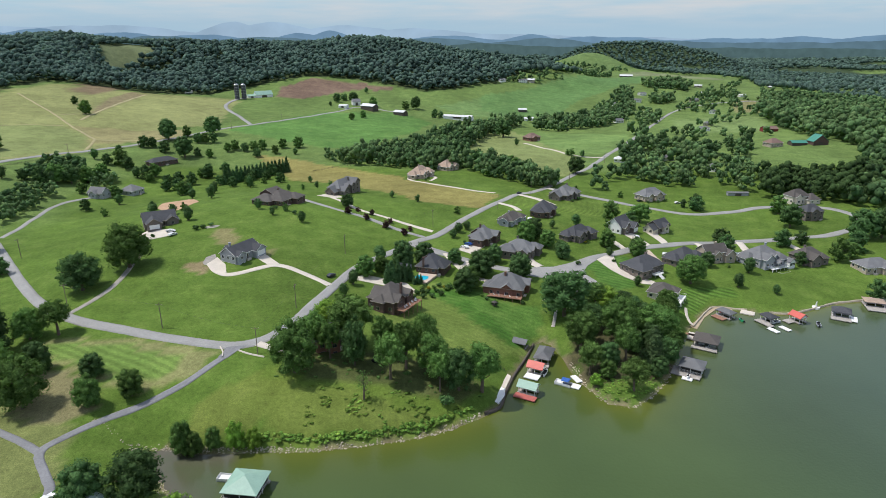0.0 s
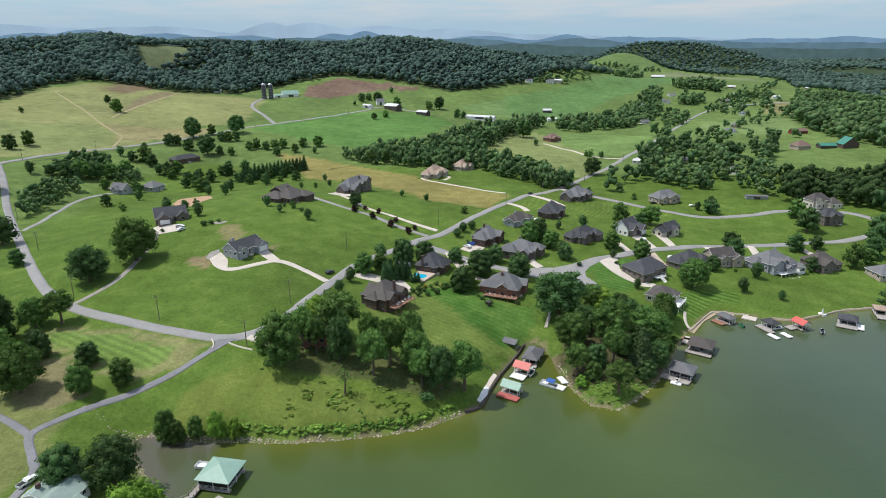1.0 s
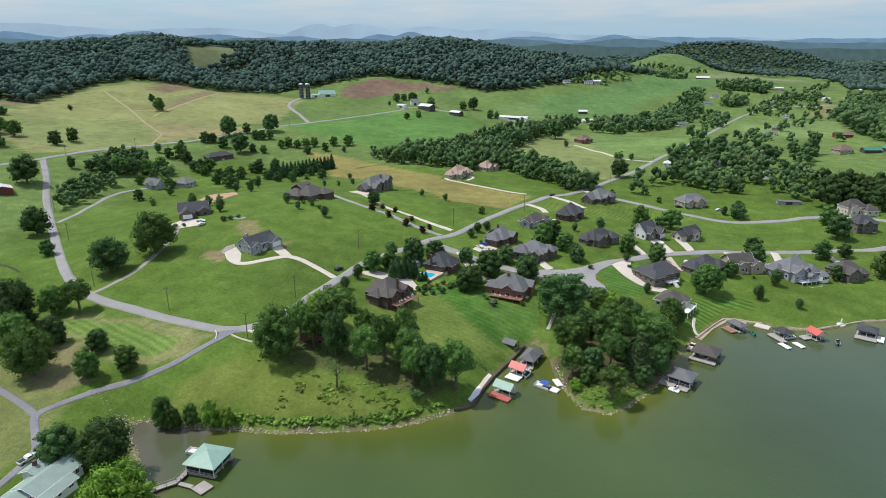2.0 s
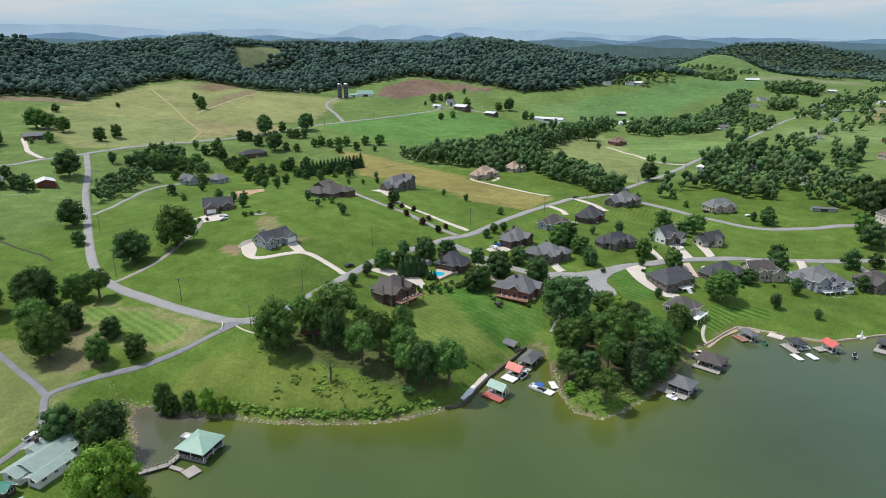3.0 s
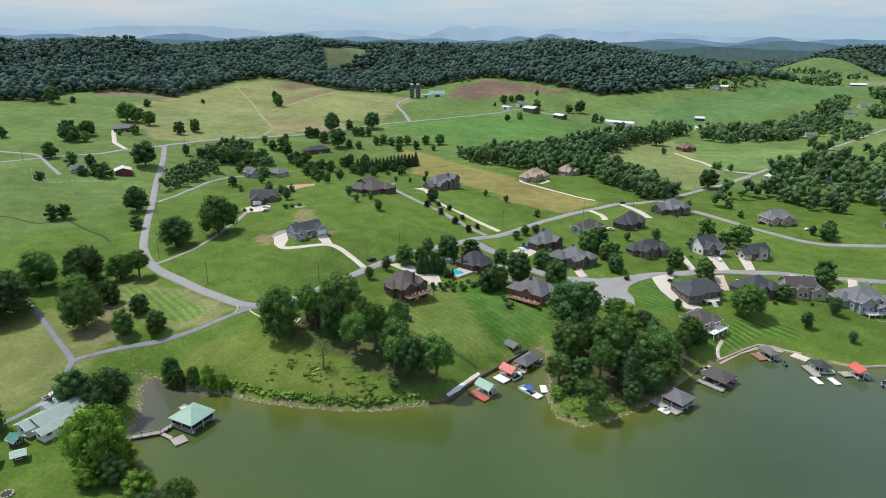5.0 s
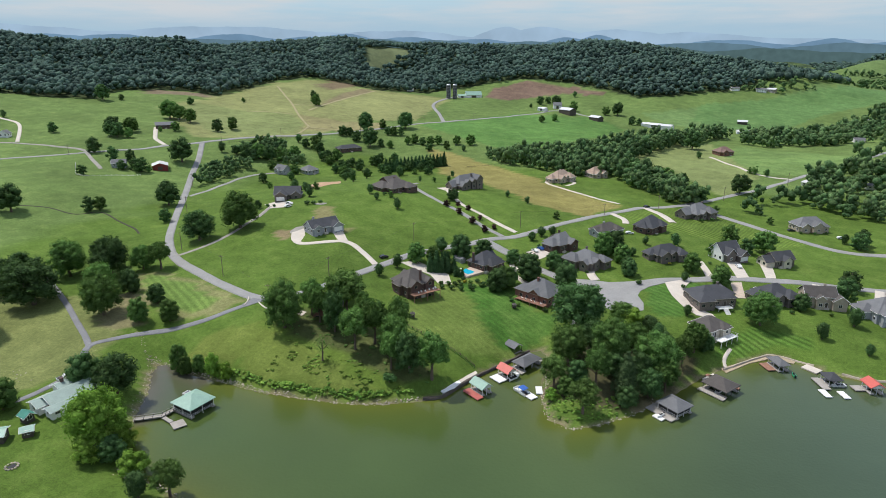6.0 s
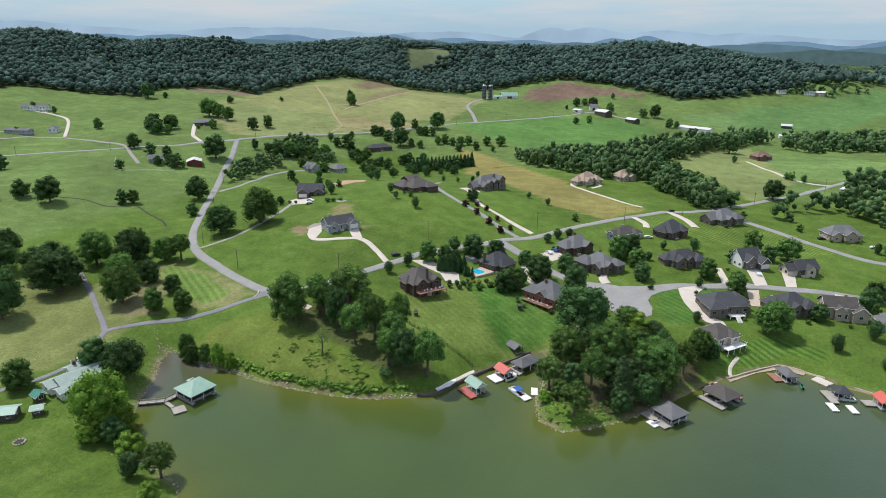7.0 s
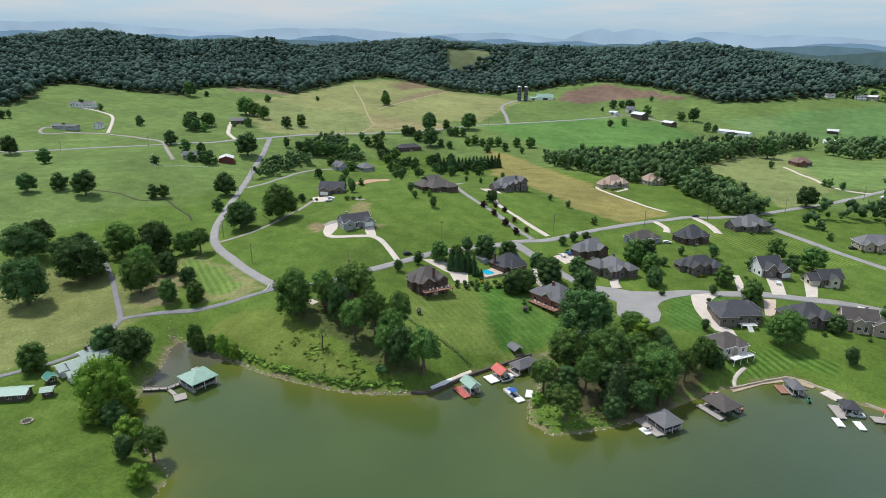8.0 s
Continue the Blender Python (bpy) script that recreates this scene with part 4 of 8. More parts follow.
for k in range(4):
    tree_kind("oak%d" % k, 17, 18, LEAF, 5400, 0.36, 44, 40 + k)
    tree_kind("dark%d" % k, 15, 16.5, LEAF_DARK, 4400, 0.36, 40, 60 + k)
    tree_kind("stem%d" % k, 12, 15, LEAF_MID if k % 2 else LEAF, 3300, 0.33, 30, 180 + k, "stem")
for k in range(3):
    tree_kind("mid%d" % k, 10, 11, LEAF, 2200, 0.30, 26, 80 + k)
    tree_kind("dusk%d" % k, 10, 10.5, LEAF_DARK, 2200, 0.30, 26, 90 + k)
    tree_kind("small%d" % k, 5.5, 6.2, LEAF, 900, 0.22, 10, 100 + k)
    tree_kind("egg%d" % k, 5.5, 7.4, LEAF_DARK, 900, 0.22, 8, 120 + k, "egg")
    tree_kind("far oak%d" % k, 17, 17, LEAF, 1300, 0.62, 20, 240 + k)
    tree_kind("far dark%d" % k, 15, 15.5, LEAF_DARK, 1100, 0.6, 18, 260 + k)
    tree_kind("far mid%d" % k, 10, 11, LEAF, 620, 0.5, 12, 280 + k)
    tree_kind("far dusk%d" % k, 10, 10.5, LEAF_DARK, 620, 0.5, 12, 290 + k)
    tree_kind("far small%d" % k, 5.5, 6.2, LEAF, 300, 0.34, 8, 300 + k)
    tree_kind("far egg%d" % k, 5.5, 7.4, LEAF_DARK, 300, 0.34, 6, 320 + k, "egg")
tree_kind("bright0", 16, 15, LEAF_LIGHT, 5600, 0.33, 42, 141)
tree_kind("bright1", 9, 9, LEAF_LIGHT, 2000, 0.29, 14, 142)
tree_kind("purple0", 4.6, 4.4, LEAF_RED, 340, 0.3, 8, 150)
tree_kind("cone0", 3.4, 8.0, NEEDLE, 620, 0.24, 13, 160, "cone")
tree_kind("pine0", 7.5, 15.0, NEEDLE_LIGHT, 1600, 0.36, 9, 165, "cone")
tree_kind("bush0", 2.6, 1.9, LEAF_DARK, 170, 0.24, 5, 170, "bush")
tree_kind("hedge0", 2.6, 1.9, LEAF_MID, 200, 0.2, 5, 171, "bush")
tree_kind("thin0", 6.5, 10.5, LEAF_MID, 230, 0.26, 12, 173, "stem", 0.12)
tree_kind("gold0", 2.6, 1.9, LEAF_GOLD, 200, 0.2, 5, 172, "bush")

TREE_WORDS = {"oak": ("large green oak", "tree"), "dark": ("large dark green shade tree", "tree"), "mid": ("medium green leafy tree", "tree"), "small": ("small young green tree", "tree"),
              "dusk": ("medium dark green tree", "tree"), "egg": ("neat oval dark tree", "tree"), "bright": ("bright yellow-green leafy tree", "tree"),
              "purple": ("small purple-leaved tree", "tree"), "cone": ("narrow dark conical evergreen", "evergreen"), "pine": ("tall dark green pine tree", "pine tree"),
              "stem": ("tall green tree with bare trunk", "tree"), "bush": ("low rounded dark green shrub", "shrub"), "thin": ("thin half-bare tree with sparse leaves", "tree"), "hedge": ("low fresh green shrub", "shrub"), "gold": ("low yellow-leaved shrub", "shrub")}
TREE_RS = random.Random(7)


def tree(key, x, y, width, tall=1.0, where="on the grass", group=""):
    """A tree of a kind, its crown about so many metres wide."""
    if key[-1] not in "0123456789":
        key += str(TREE_RS.randrange(sum(k.rstrip("0123456789") == key for k in TREE_KINDS)))
    trunk, crown, w, h = TREE_KINDS[key]
    s = width / w * TREE_RS.uniform(0.95, 1.08)
    words, cat = TREE_WORDS[key.replace("far ", "").rstrip("0123456789")]
    ob = new("shrub" if cat == "shrub" else "tree")
    ob.empty_display_size = 0.5
    ob.matrix_world = pose(x, y, float(gz(x, y)), 0, 0, TREE_RS.uniform(0, 360)) @ Matrix.Diagonal((s, s, s * tall * TREE_RS.uniform(0.93, 1.1), 1))
    tagged(ob, words + " " + where, cat, group)
    for nm, me in (("trunk", trunk), ("crown", crown)):
        p = new(nm, me)
        p.parent = ob
    return ob


def by_width(w, dark=False):
    if w >= 13.5:
        return "dark" if dark else "oak"
    if w >= 7.5:
        return "dusk" if dark else "mid"
    return "egg" if dark else "small"


def plant(rows, where, dark=0.4, group=""):
    for x, y, w in rows:
        far = "far " if math.hypot(x, y) > 345 else ""
        tree(far + by_width(w, TREE_RS.random() < dark), x, y, w * 1.06, 0.98, where, group)


# far left fields and the hillside houses
plant([(-590, 536, 18), (-579, 553, 8), (-502, 587, 10), (-469, 643, 6), (-396, 697, 13), (-433, 744, 9), (-457, 512, 20), (-444, 513, 16), (-424, 508, 15), (-373, 494, 12), (-372, 515, 11),
       (-435, 420, 14), (-424, 418, 14), (-414, 422, 9), (-393, 369, 12), (-359, 360, 11), (-340, 317, 8), (-334, 347, 8), (-349, 368, 9), (-320, 353, 12), (-328, 354, 10), (-316, 357, 6), (-321, 396, 20),
       (-268, 267, 9), (-265, 273, 8), (-242, 307, 16), (-210, 275, 8)], "in the roadside pasture", 0.5)
plant([(-327, 214, 14), (-316, 230, 12), (-296, 236, 18), (-495, 404, 10), (-410, 266, 13), (-472, 268, 15), (-593, 324, 6), (-596, 318, 8), (-604, 404, 7), (-580, 412, 6), (-530, 345, 6)], "in the open pasture", 0.6)
plant([(-322, 444, 7), (-309, 448, 7), (-317, 495, 8), (-296, 448, 13), (-290, 456, 14), (-282, 461, 14), (-297, 497, 12), (-275, 470, 12), (-270, 482, 12), (-238, 399, 8), (-264, 442, 9), (-215, 379, 5)], "in the grove beside the drive", 0.6)
plant([(-301, 531, 7), (-286, 523, 9), (-276, 527, 13), (-291, 555, 7), (-244, 500, 11), (-240, 509, 11), (-251, 500, 7), (-242, 445, 9), (-172, 355, 6), (-156, 345, 5), (-141, 329, 6), (-195, 451, 10),
       (-159, 301, 5), (-164, 332, 6), (-152, 352, 5)], "near the hilltop houses", 0.6)
plant([(-214, 468, 9), (-222, 490, 8), (-192, 457, 7), (-177, 426, 6), (-172, 498, 8), (-152, 475, 8), (-157, 500, 9), (-204, 515, 8), (-202, 527, 9), (-268, 520, 12), (-217, 500, 8), (-203, 491, 9), (-238, 493, 9), (-145, 500, 8), (-240, 446, 8),
       (-227, 421, 6), (-60, 375, 8)], "in the gardens of the hilltop houses", 0.6)
plant([(-84, 453, 4), (-74, 425, 3.5), (-92, 442, 3.5), (-100, 432, 4), (-108, 424, 3.5)], "along the manor garden path", 0.6)
tree("oak0", -145, 269, 22, 0.95, "on the sloping lawn")
tree("dark1", -157, 250, 20, 0.85, "beside the gravel drive")
# middle fields
plant([(-274, 620, 19), (-242, 655, 18), (-284, 587, 11), (-278, 591, 11), (-261, 579, 12), (-239, 570, 17), (-263, 640, 10), (-244, 618, 9), (-238, 620, 9), (-231, 624, 9), (-229, 575, 8), (-218, 575, 8),
       (-207, 594, 8), (-202, 601, 10), (-192, 599, 8), (-184, 602, 10), (-177, 607, 10), (-161, 592, 8), (-159, 614, 10), (-144, 616, 12), (-175, 580, 8), (-142, 591, 5)], "along the field edge", 0.6)
plant([(-192, 452, 8), (-155, 404, 7), (-177, 464, 6), (-108, 350, 5), (-165, 475, 8), (-148, 465, 7), (-157, 515, 8), (-144, 516, 10), (-189, 531, 9), (-198, 513, 11), (-142, 482, 5), (-129, 482, 8),
       (-104, 477, 4), (-79, 334, 5), (-97, 340, 4), (-92, 349, 4), (-59, 376, 6), (-60, 429, 4), (-35, 415, 4), (-17, 403, 4), (9, 380, 5), (-206, 470, 9), (-214, 488, 9), (-180, 490, 8), (-168, 445, 7)], "in the garden of a hilltop house", 0.7)
for x, y, w in [(-57, 359, 5), (-45, 351, 5), (-33, 343, 5), (-31, 351, 4), (-22, 335, 5), (-19, 343, 4), (-43, 361, 4), (-52, 366, 4)]:
    tree("purple0", x, y, w, 0.9, "lining the asphalt drive", "purple trees along the drive")
for k in range(17):
    tree("cone0", -176 + 2.6 * k, 492 + 2.2 * k, 5.6, 0.95, "in a tight screen row", "evergreen screen row")
plant([(-113, 778, 9), (-101, 795, 9), (-155, 870, 5), (-151, 902, 12), (-143, 916, 10), (-128, 904, 15), (-118, 975, 7), (-97, 881, 13), (-52, 878, 12), (-38, 887, 15), (-11, 835, 10), (-3, 841, 8)], "near the farm buildings", 0.7)
plant([(69, 714, 19), (115, 529, 15), (47, 702, 6), (78, 659, 6), (123, 608, 6), (127, 606, 6), (136, 600, 5), (31, 560, 12), (45, 527, 11), (52, 536, 13), (60, 534, 13), (72, 519, 13), (68, 472, 11), (82, 482, 12),
       (88, 486, 11), (38, 508, 8), (133, 452, 5), (179, 423, 11), (173, 432, 5), (99, 454, 7), (181, 431, 11)], "beside the upper road", 0.5)
# the lakeside farm and the left grove
plant([(-93, 131, 12), (-81, 134, 14), (-104, 110, 10), (-169, 138, 19)], "beside the farm lane", 0.45)
tree("bright0", -62.5, 113, 17, 1.1, "between the farmhouse and the lake")
tree("bright1", -78 + 20, 117, 9, 1.0, "on the lake bank")
plant([(-54, 110, 8), (-33, 101, 6)], "leaning over the lake bank", 0.2)
for key, x, y, w in [("bright1", -58, 105, 8), ("bright1", -44, 109, 9), ("stem1", -27, 106, 10), ("bright1", -20, 97, 7)]:
    tree(key, x, y, w, 0.95, "leaning over the lake bank")
for x, y, w, k in [(-79, 159, 7, "mid0"), (-75, 158, 5.5, "mid1"), (-70, 160, 5.5, "mid2"), (-63, 160, 6.5, "bright1"), (-58, 161, 5.5, "bright1")]:
    tree(k, x, y, w, 1.5, "at the water's edge")
for key, x, y, w, tall in [("dark0", -224, 163, 23, 0.75), ("dark1", -176, 168, 25, 0.8), ("dark2", -197, 172, 20, 0.85), ("oak3", -134, 171, 18, 1.0), ("mid1", -113, 171, 9, 1.15), ("dusk0", -119, 186, 8, 1.0), ("mid2", -102, 177, 9, 1.0),
                           ("oak1", -190, 196, 20, 0.95), ("dark3", -165, 200, 18, 1.0), ("stem2", -147, 214, 12, 1.0), ("oak0", -157, 212, 13, 1.0), ("stem1", -152, 184, 13, 1.0), ("dusk2", -212, 186, 13, 0.9), ("dark2", -238, 178, 17, 0.8),
                           ("stem0", -178, 208, 14, 0.9), ("dusk1", -140, 190, 10, 1.1), ("mid0", -205, 205, 12, 0.9)]:
    tree(key, x, y, w, tall, "in the grove beside the lane")
# the bluff
for key, x, y, w, h in [("oak2", -50.5, 187, 17.5, 20.5), ("stem3", -46, 199, 11, 17), ("stem1", -34, 206, 17, 18.5), ("dark1", -31, 193, 10, 17), ("stem1", -18, 187, 11, 18), ("stem2", -13, 193, 11.5, 18), ("oak1", -3.5, 191, 13, 18),
                        ("dark3", 5.5, 186, 13, 18), ("stem0", 13.5, 188, 13.5, 17), ("stem3", -6.5, 201, 10, 16), ("stem2", -21.5, 200, 9.5, 16), ("bright1", -42, 213, 13, 13), ("stem1", -1, 184, 8, 14), ("stem2", -40, 196, 9, 14)]:
    tree(key, x, y, w, h / (TREE_KINDS[key][3] * w / TREE_KINDS[key][2]), "on the bluff above the lake")
tree("bright1", -46, 220, 12, 0.9, "behind the house on the bluff")
tree("thin0", -26, 177, 6.5, 1.0, "standing on the weedy bank")
tree("bush0", 1, 179, 5, 1.0, "under the bluff trees", "garden shrubs")
# the wooded point
for key, x, y, w, tall in [
        ("dark0", 53, 247, 22, 0.85), ("oak1", 55, 222, 14, 1.1), ("stem1", 54.5, 203, 10.5, 1.05), ("bright1", 55.5, 196.5, 5.5, 0.9), ("oak2", 70.5, 224, 16, 0.95), ("stem0", 68.5, 207, 11, 1.1), ("oak3", 86.5, 227, 18, 0.85),
        ("stem3", 67.5, 191.5, 10.5, 0.9), ("stem2", 91, 219.5, 9, 1.05), ("stem1", 95, 237, 7.5, 1.6), ("dark1", 81, 218, 11, 1.05), ("dusk2", 80, 203, 8, 1.0), ("dark2", 86, 212.5, 10, 0.95), ("bright1", 100, 255, 7, 1.1), ("dusk1", 62, 206, 8.5, 1.1),
        ("dark3", 62, 233, 12, 0.95), ("oak0", 77, 238, 12, 0.85), ("dusk0", 73, 216, 9, 1.05), ("stem0", 97, 246, 8, 1.1), ("mid0", 60, 199, 7, 0.9)]:
    tree(key, x, y, w, tall, "on the wooded point")
tree("pine0", 79, 207.5, 9, 0.95, "among the trees of the wooded point")
tree("bright1", 73, 256, 12, 0.75, "beside the turning circle")
plant([(99, 254, 9)], "beside the turning circle", 0.2)
for x, y in [(80, 257), (82, 254), (85, 250.5), (87.5, 247), (89.5, 244)]:
    tree("egg", x, y, 6.4, 0.9, "in a row by the wooded point", "row of ornamental trees")
tree("oak3", 123, 286, 15, 0.92, "on the sloping lake lawn")
for key, x, y, w, tall in [("stem2", 98.5, 250, 9, 1.15), ("dusk1", 103, 254, 6.5, 1.15), ("oak1", 69, 259, 11, 0.8)]:
    tree(key, x, y, w, tall, "by the lake house")
plant([(-438, 426, 16), (-431, 440, 14), (-402, 467, 10), (-409, 455, 5), (-440, 452, 8)], "beside the long country house", 0.5)
plant([(38, 286, 11), (12, 272, 10), (94, 278, 4), (146, 284, 5.5), (162, 278, 3.6), (63, 314, 7), (106, 318, 9), (90, 316, 4), (164, 348, 11), (140, 309, 8), (160, 303, 6), (194, 316, 8), (-37, 276, 10), (-30, 282, 8),
       (-32, 296, 7), (-20, 295, 12), (-10, 301, 10), (10, 268, 11), (13, 280, 7), (19, 289, 13), (6, 303, 8), (-41, 263, 5), (-43, 249, 5), (27, 306, 9), (47, 333, 11), (52, 338, 12)], "beside the lake houses", 0.7)
plant([(58, 327, 9), (64, 311, 8), (66, 358, 4), (62, 337, 4), (92, 330, 9), (81, 363, 6), (109, 388, 11), (127, 384, 14), (106, 321, 9), (160, 332, 10), (201, 349, 10), (214, 352, 9), (220, 324, 13), (256, 360, 18),
       (267, 359, 18), (238, 338, 12), (225, 385, 14), (232, 414, 13), (211, 277, 11), (230, 329, 9), (118, 375, 8), (100, 360, 6)], "beside the street", 0.7)
for x, y in [(6, 338), (9, 346), (14, 352)]:
    tree("egg", x, y, 5.5, 0.85, "beside the road junction", "trees at the junction")
for k, (x, y, s) in enumerate([(-26, 270, 4.2), (-23.5, 271.5, 4.4), (-21, 273, 4.4), (-18.5, 274.5, 4.4), (-16, 276, 4.2), (-25, 275, 4.2), (-21.5, 277.5, 4.2)]):
    tree("cone0", x, y, s, 1.0, "in a row beside the pool", "evergreens by the pool")
for x, y in [(-13.5, 272), (-12, 273), (-10.5, 274)]:
    tree("cone0", x, y, 2.2, 0.85, "beside the pool terrace", "evergreens by the pool")
for x, y, w in [(-13, 255, 3), (-9, 257, 3), (-5, 259, 3), (-1, 262, 3), (70, 302, 3), (90, 306, 2.6), (12, 330, 2), (44, 306, 2), (78, 352, 2.5), (100, 345, 2), (-162, 306, 3), (-155, 305, 3), (-150, 305, 2.5),
                (36, 258, 2.4), (22, 256, 2.2), (-2, 272, 2.8), (2, 270, 3), (6, 274, 2.6), (-86, 345, 3), (-98, 352, 2.6), (-14, 486, 2.5), (150, 440, 2.5), (158, 442, 2.5), (165, 446, 2.5), (92, 428, 3), (98, 436, 3)]:
    tree("bush0", x, y, w, 1.0, "in the garden beds", "garden shrubs")

for key, x, y, w in [("gold0", 79, 336, 2.0), ("gold0", 81, 334.5, 2.0), ("hedge0", -4, 269, 2.6), ("gold0", -6.5, 268, 2.2), ("hedge0", -1, 266, 2.4), ("bush0", -3, 265.5, 2.2), ("hedge0", 1.5, 268, 2.6), ("bush0", 4, 271, 2.4),
                     ("hedge0", 3, 274, 2.8), ("gold0", 0.5, 271, 2.0), ("bush0", -8.5, 270, 2.4), ("hedge0", -9.5, 267.5, 2.2), ("bush0", -15, 258.5, 3), ("bush0", -12, 260.5, 3), ("bush0", -9.5, 262.5, 3), ("bush0", -7, 264, 2.6),
                     ("hedge0", 24, 257, 2.2), ("bush0", 20, 260, 2.4), ("hedge0", 18, 263, 2.0), ("hedge0", 112, 292, 2.4), ("bush0", 136, 303, 2.2), ("hedge0", 152, 309, 2.4), ("bush0", -130, 312, 3.6), ("bush0", -127, 314, 3.2), ("bush0", -124, 317, 3)]:
    tree(key, x, y, w, 1.0, "in the garden beds", "garden shrubs")


# ---- woods: one mesh for what nobody could count ----
def wood_template(rs, w, h, cards, size, lobes, inner, sphere, rough, shag):
    main = 0.40 if lobes == 1 else 0.27
    out = [(0, 0, h * 0.5, w * main)]
    for k in range(1, lobes):
        a = k * 2.2 + rs.uniform(-0.4, 0.4)
        q = w * rs.uniform(0.18, 0.32)
        out.append((q * math.cos(a), q * math.sin(a), h * rs.uniform(0.16, 0.78), w * rs.uniform(0.15, 0.26)))
    v, t = crown_arrays(rs, out, cards, size, inner, sphere, rough, shag)
    return v * (1, 1, 1.18), t


def scatter(poly, spacing, seed, jitter=0.42):
    xs, ys = [p[0] for p in poly], [p[1] for p in poly]
    rs = np.random.RandomState(seed)
    x, y = np.meshgrid(np.arange(min(xs), max(xs), spacing), np.arange(min(ys), max(ys), spacing))
    x = x.ravel() + rs.uniform(-jitter, jitter, x.size) * spacing
    y = y.ravel() + rs.uniform(-jitter, jitter, y.size) * spacing
    ok = inside(poly, x, y)
    return x[ok], y[ok]


def woods(name, label, spots, templates, seed, wide, tall=(0.8, 1.25), mat=None):
    rs = np.random.RandomState(seed)
    x, y = spots
    z = gz(x, y)
    pick = rs.randint(0, len(templates), len(x))
    verts, tris, tones, base = [], [], [], 0
    tone = np.clip(1 + 0.2 * rs.standard_normal(len(x)) + 0.12 * wave2(x, y, 60, seed), 0.6, 1.5)
    for k, (v, t) in enumerate(templates):
        idx = np.nonzero(pick == k)[0]
        if not len(idx):
            continue
        s = rs.uniform(*wide, len(idx))
        st = s * rs.uniform(*tall, len(idx))
        a = rs.uniform(0, 6.283, len(idx))
        ca, sa = np.cos(a)[:, None], np.sin(a)[:, None]
        px = (v[None, :, 0] * ca - v[None, :, 1] * sa) * s[:, None] + x[idx][:, None]
        py = (v[None, :, 0] * sa + v[None, :, 1] * ca) * s[:, None] + y[idx][:, None]
        pz = v[None, :, 2] * st[:, None] + z[idx][:, None]
        verts.append(np.stack([px, py, pz], -1).reshape(-1, 3))
        tris.append((t[None] + (np.arange(len(idx)) * len(v))[:, None, None]).reshape(-1, 3) + base)
        tones.append(np.repeat(tone[idx], len(v)))
        base += len(idx) * len(v)
    v, t = np.concatenate(verts), np.concatenate(tris)
    me = fast_mesh(name, v, t.ravel(), np.full(len(t), 3), mat or WOODS, mat is not STONE)
    me.attributes.new("tone", "FLOAT", "POINT").data.foreach_set("value", np.concatenate(tones).astype(np.float32))
    return tagged(new(name, me), label, "woods", kind="stuff")


RS = np.random.RandomState(5)
FAR_T = [wood_template(RS, 11.0 + k % 3, 12.0 + 1.2 * (k % 4), 16, 0.7, 3, 0.98, ICO1, 0.14, 0.5) for k in range(9)]
FAR2_T = [wood_template(RS, 12.0, 12.5, 12, 1.2, 1, 0.98, ICO1, 0.16, 0.7) for k in range(9)]
MID_T = [wood_template(RS, 10.5, 11.5, 130, 0.46, 8, 0.84, ICO1, 0.14, 1.0) for k in range(9)]
PATCH_T = [wood_template(RS, 11.5, 11.5, 46, 0.7, 5, 0.88, ICO1, 0.14, 0.95) for k in range(9)]


def ridge_woods(label, spacing, seed, near, far, templates):
    """Trees over the ridge between two distances, without the cleared slope."""
    x, y = scatter(FOREST, spacing, seed)
    r = np.hypot(x, y)
    last = np.interp(x / y, [-1.3, -1.0, -0.8, -0.3, -0.2, 0.1, 0.2], [1440, 1560, 1740, 1740, 1520, 1480, 1560])
    ok = ~inside(CLEARING, x, y) & (r < last) & (r >= near) & (r < far) & (y > -0.4 * x)
    woods("forest", label, (x[ok], y[ok]), templates, seed + 1, (1.1, 1.6), (0.65, 0.95), HAZY_FAR_WOODS)


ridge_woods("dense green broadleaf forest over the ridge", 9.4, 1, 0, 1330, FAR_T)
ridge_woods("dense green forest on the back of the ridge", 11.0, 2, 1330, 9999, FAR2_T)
BELTS = [
    [(-117, 582), (-94, 553), (-46, 536), (-12, 524), (19, 538), (24, 578), (21, 612), (41, 681), (86, 787), (112, 838), (119, 852), (69, 803), (10, 713), (-14, 651), (-47, 609), (-77, 587), (-106, 572)],
    [(108, 795), (136, 757), (162, 782), (201, 810), (234, 840), (287, 953), (343, 1160), (323, 1154), (258, 1000), (207, 920), (176, 865), (135, 840)],
    [(22, 529), (31, 506), (48, 492), (63, 466), (88, 474), (92, 493), (69, 512), (60, 532), (44, 550), (25, 538)],
    [(334, 1018), (364, 1002), (384, 1051), (351, 1076)],
    [(376, 1191), (452, 1181), (485, 1248), (451, 1300), (391, 1265)],
]
for k, poly in enumerate(BELTS):
    bx, by = scatter(poly, 7.6, 20 + k)
    full = (k != 1) | (wave2(bx, by, 45, 24) < 0.25)
    woods("tree_belt", "thick belt of mixed green trees between the fields", (bx[full], by[full]), MID_T if k in (0, 2) else PATCH_T, 30 + k, (0.75, 1.3), (0.85, 1.3))
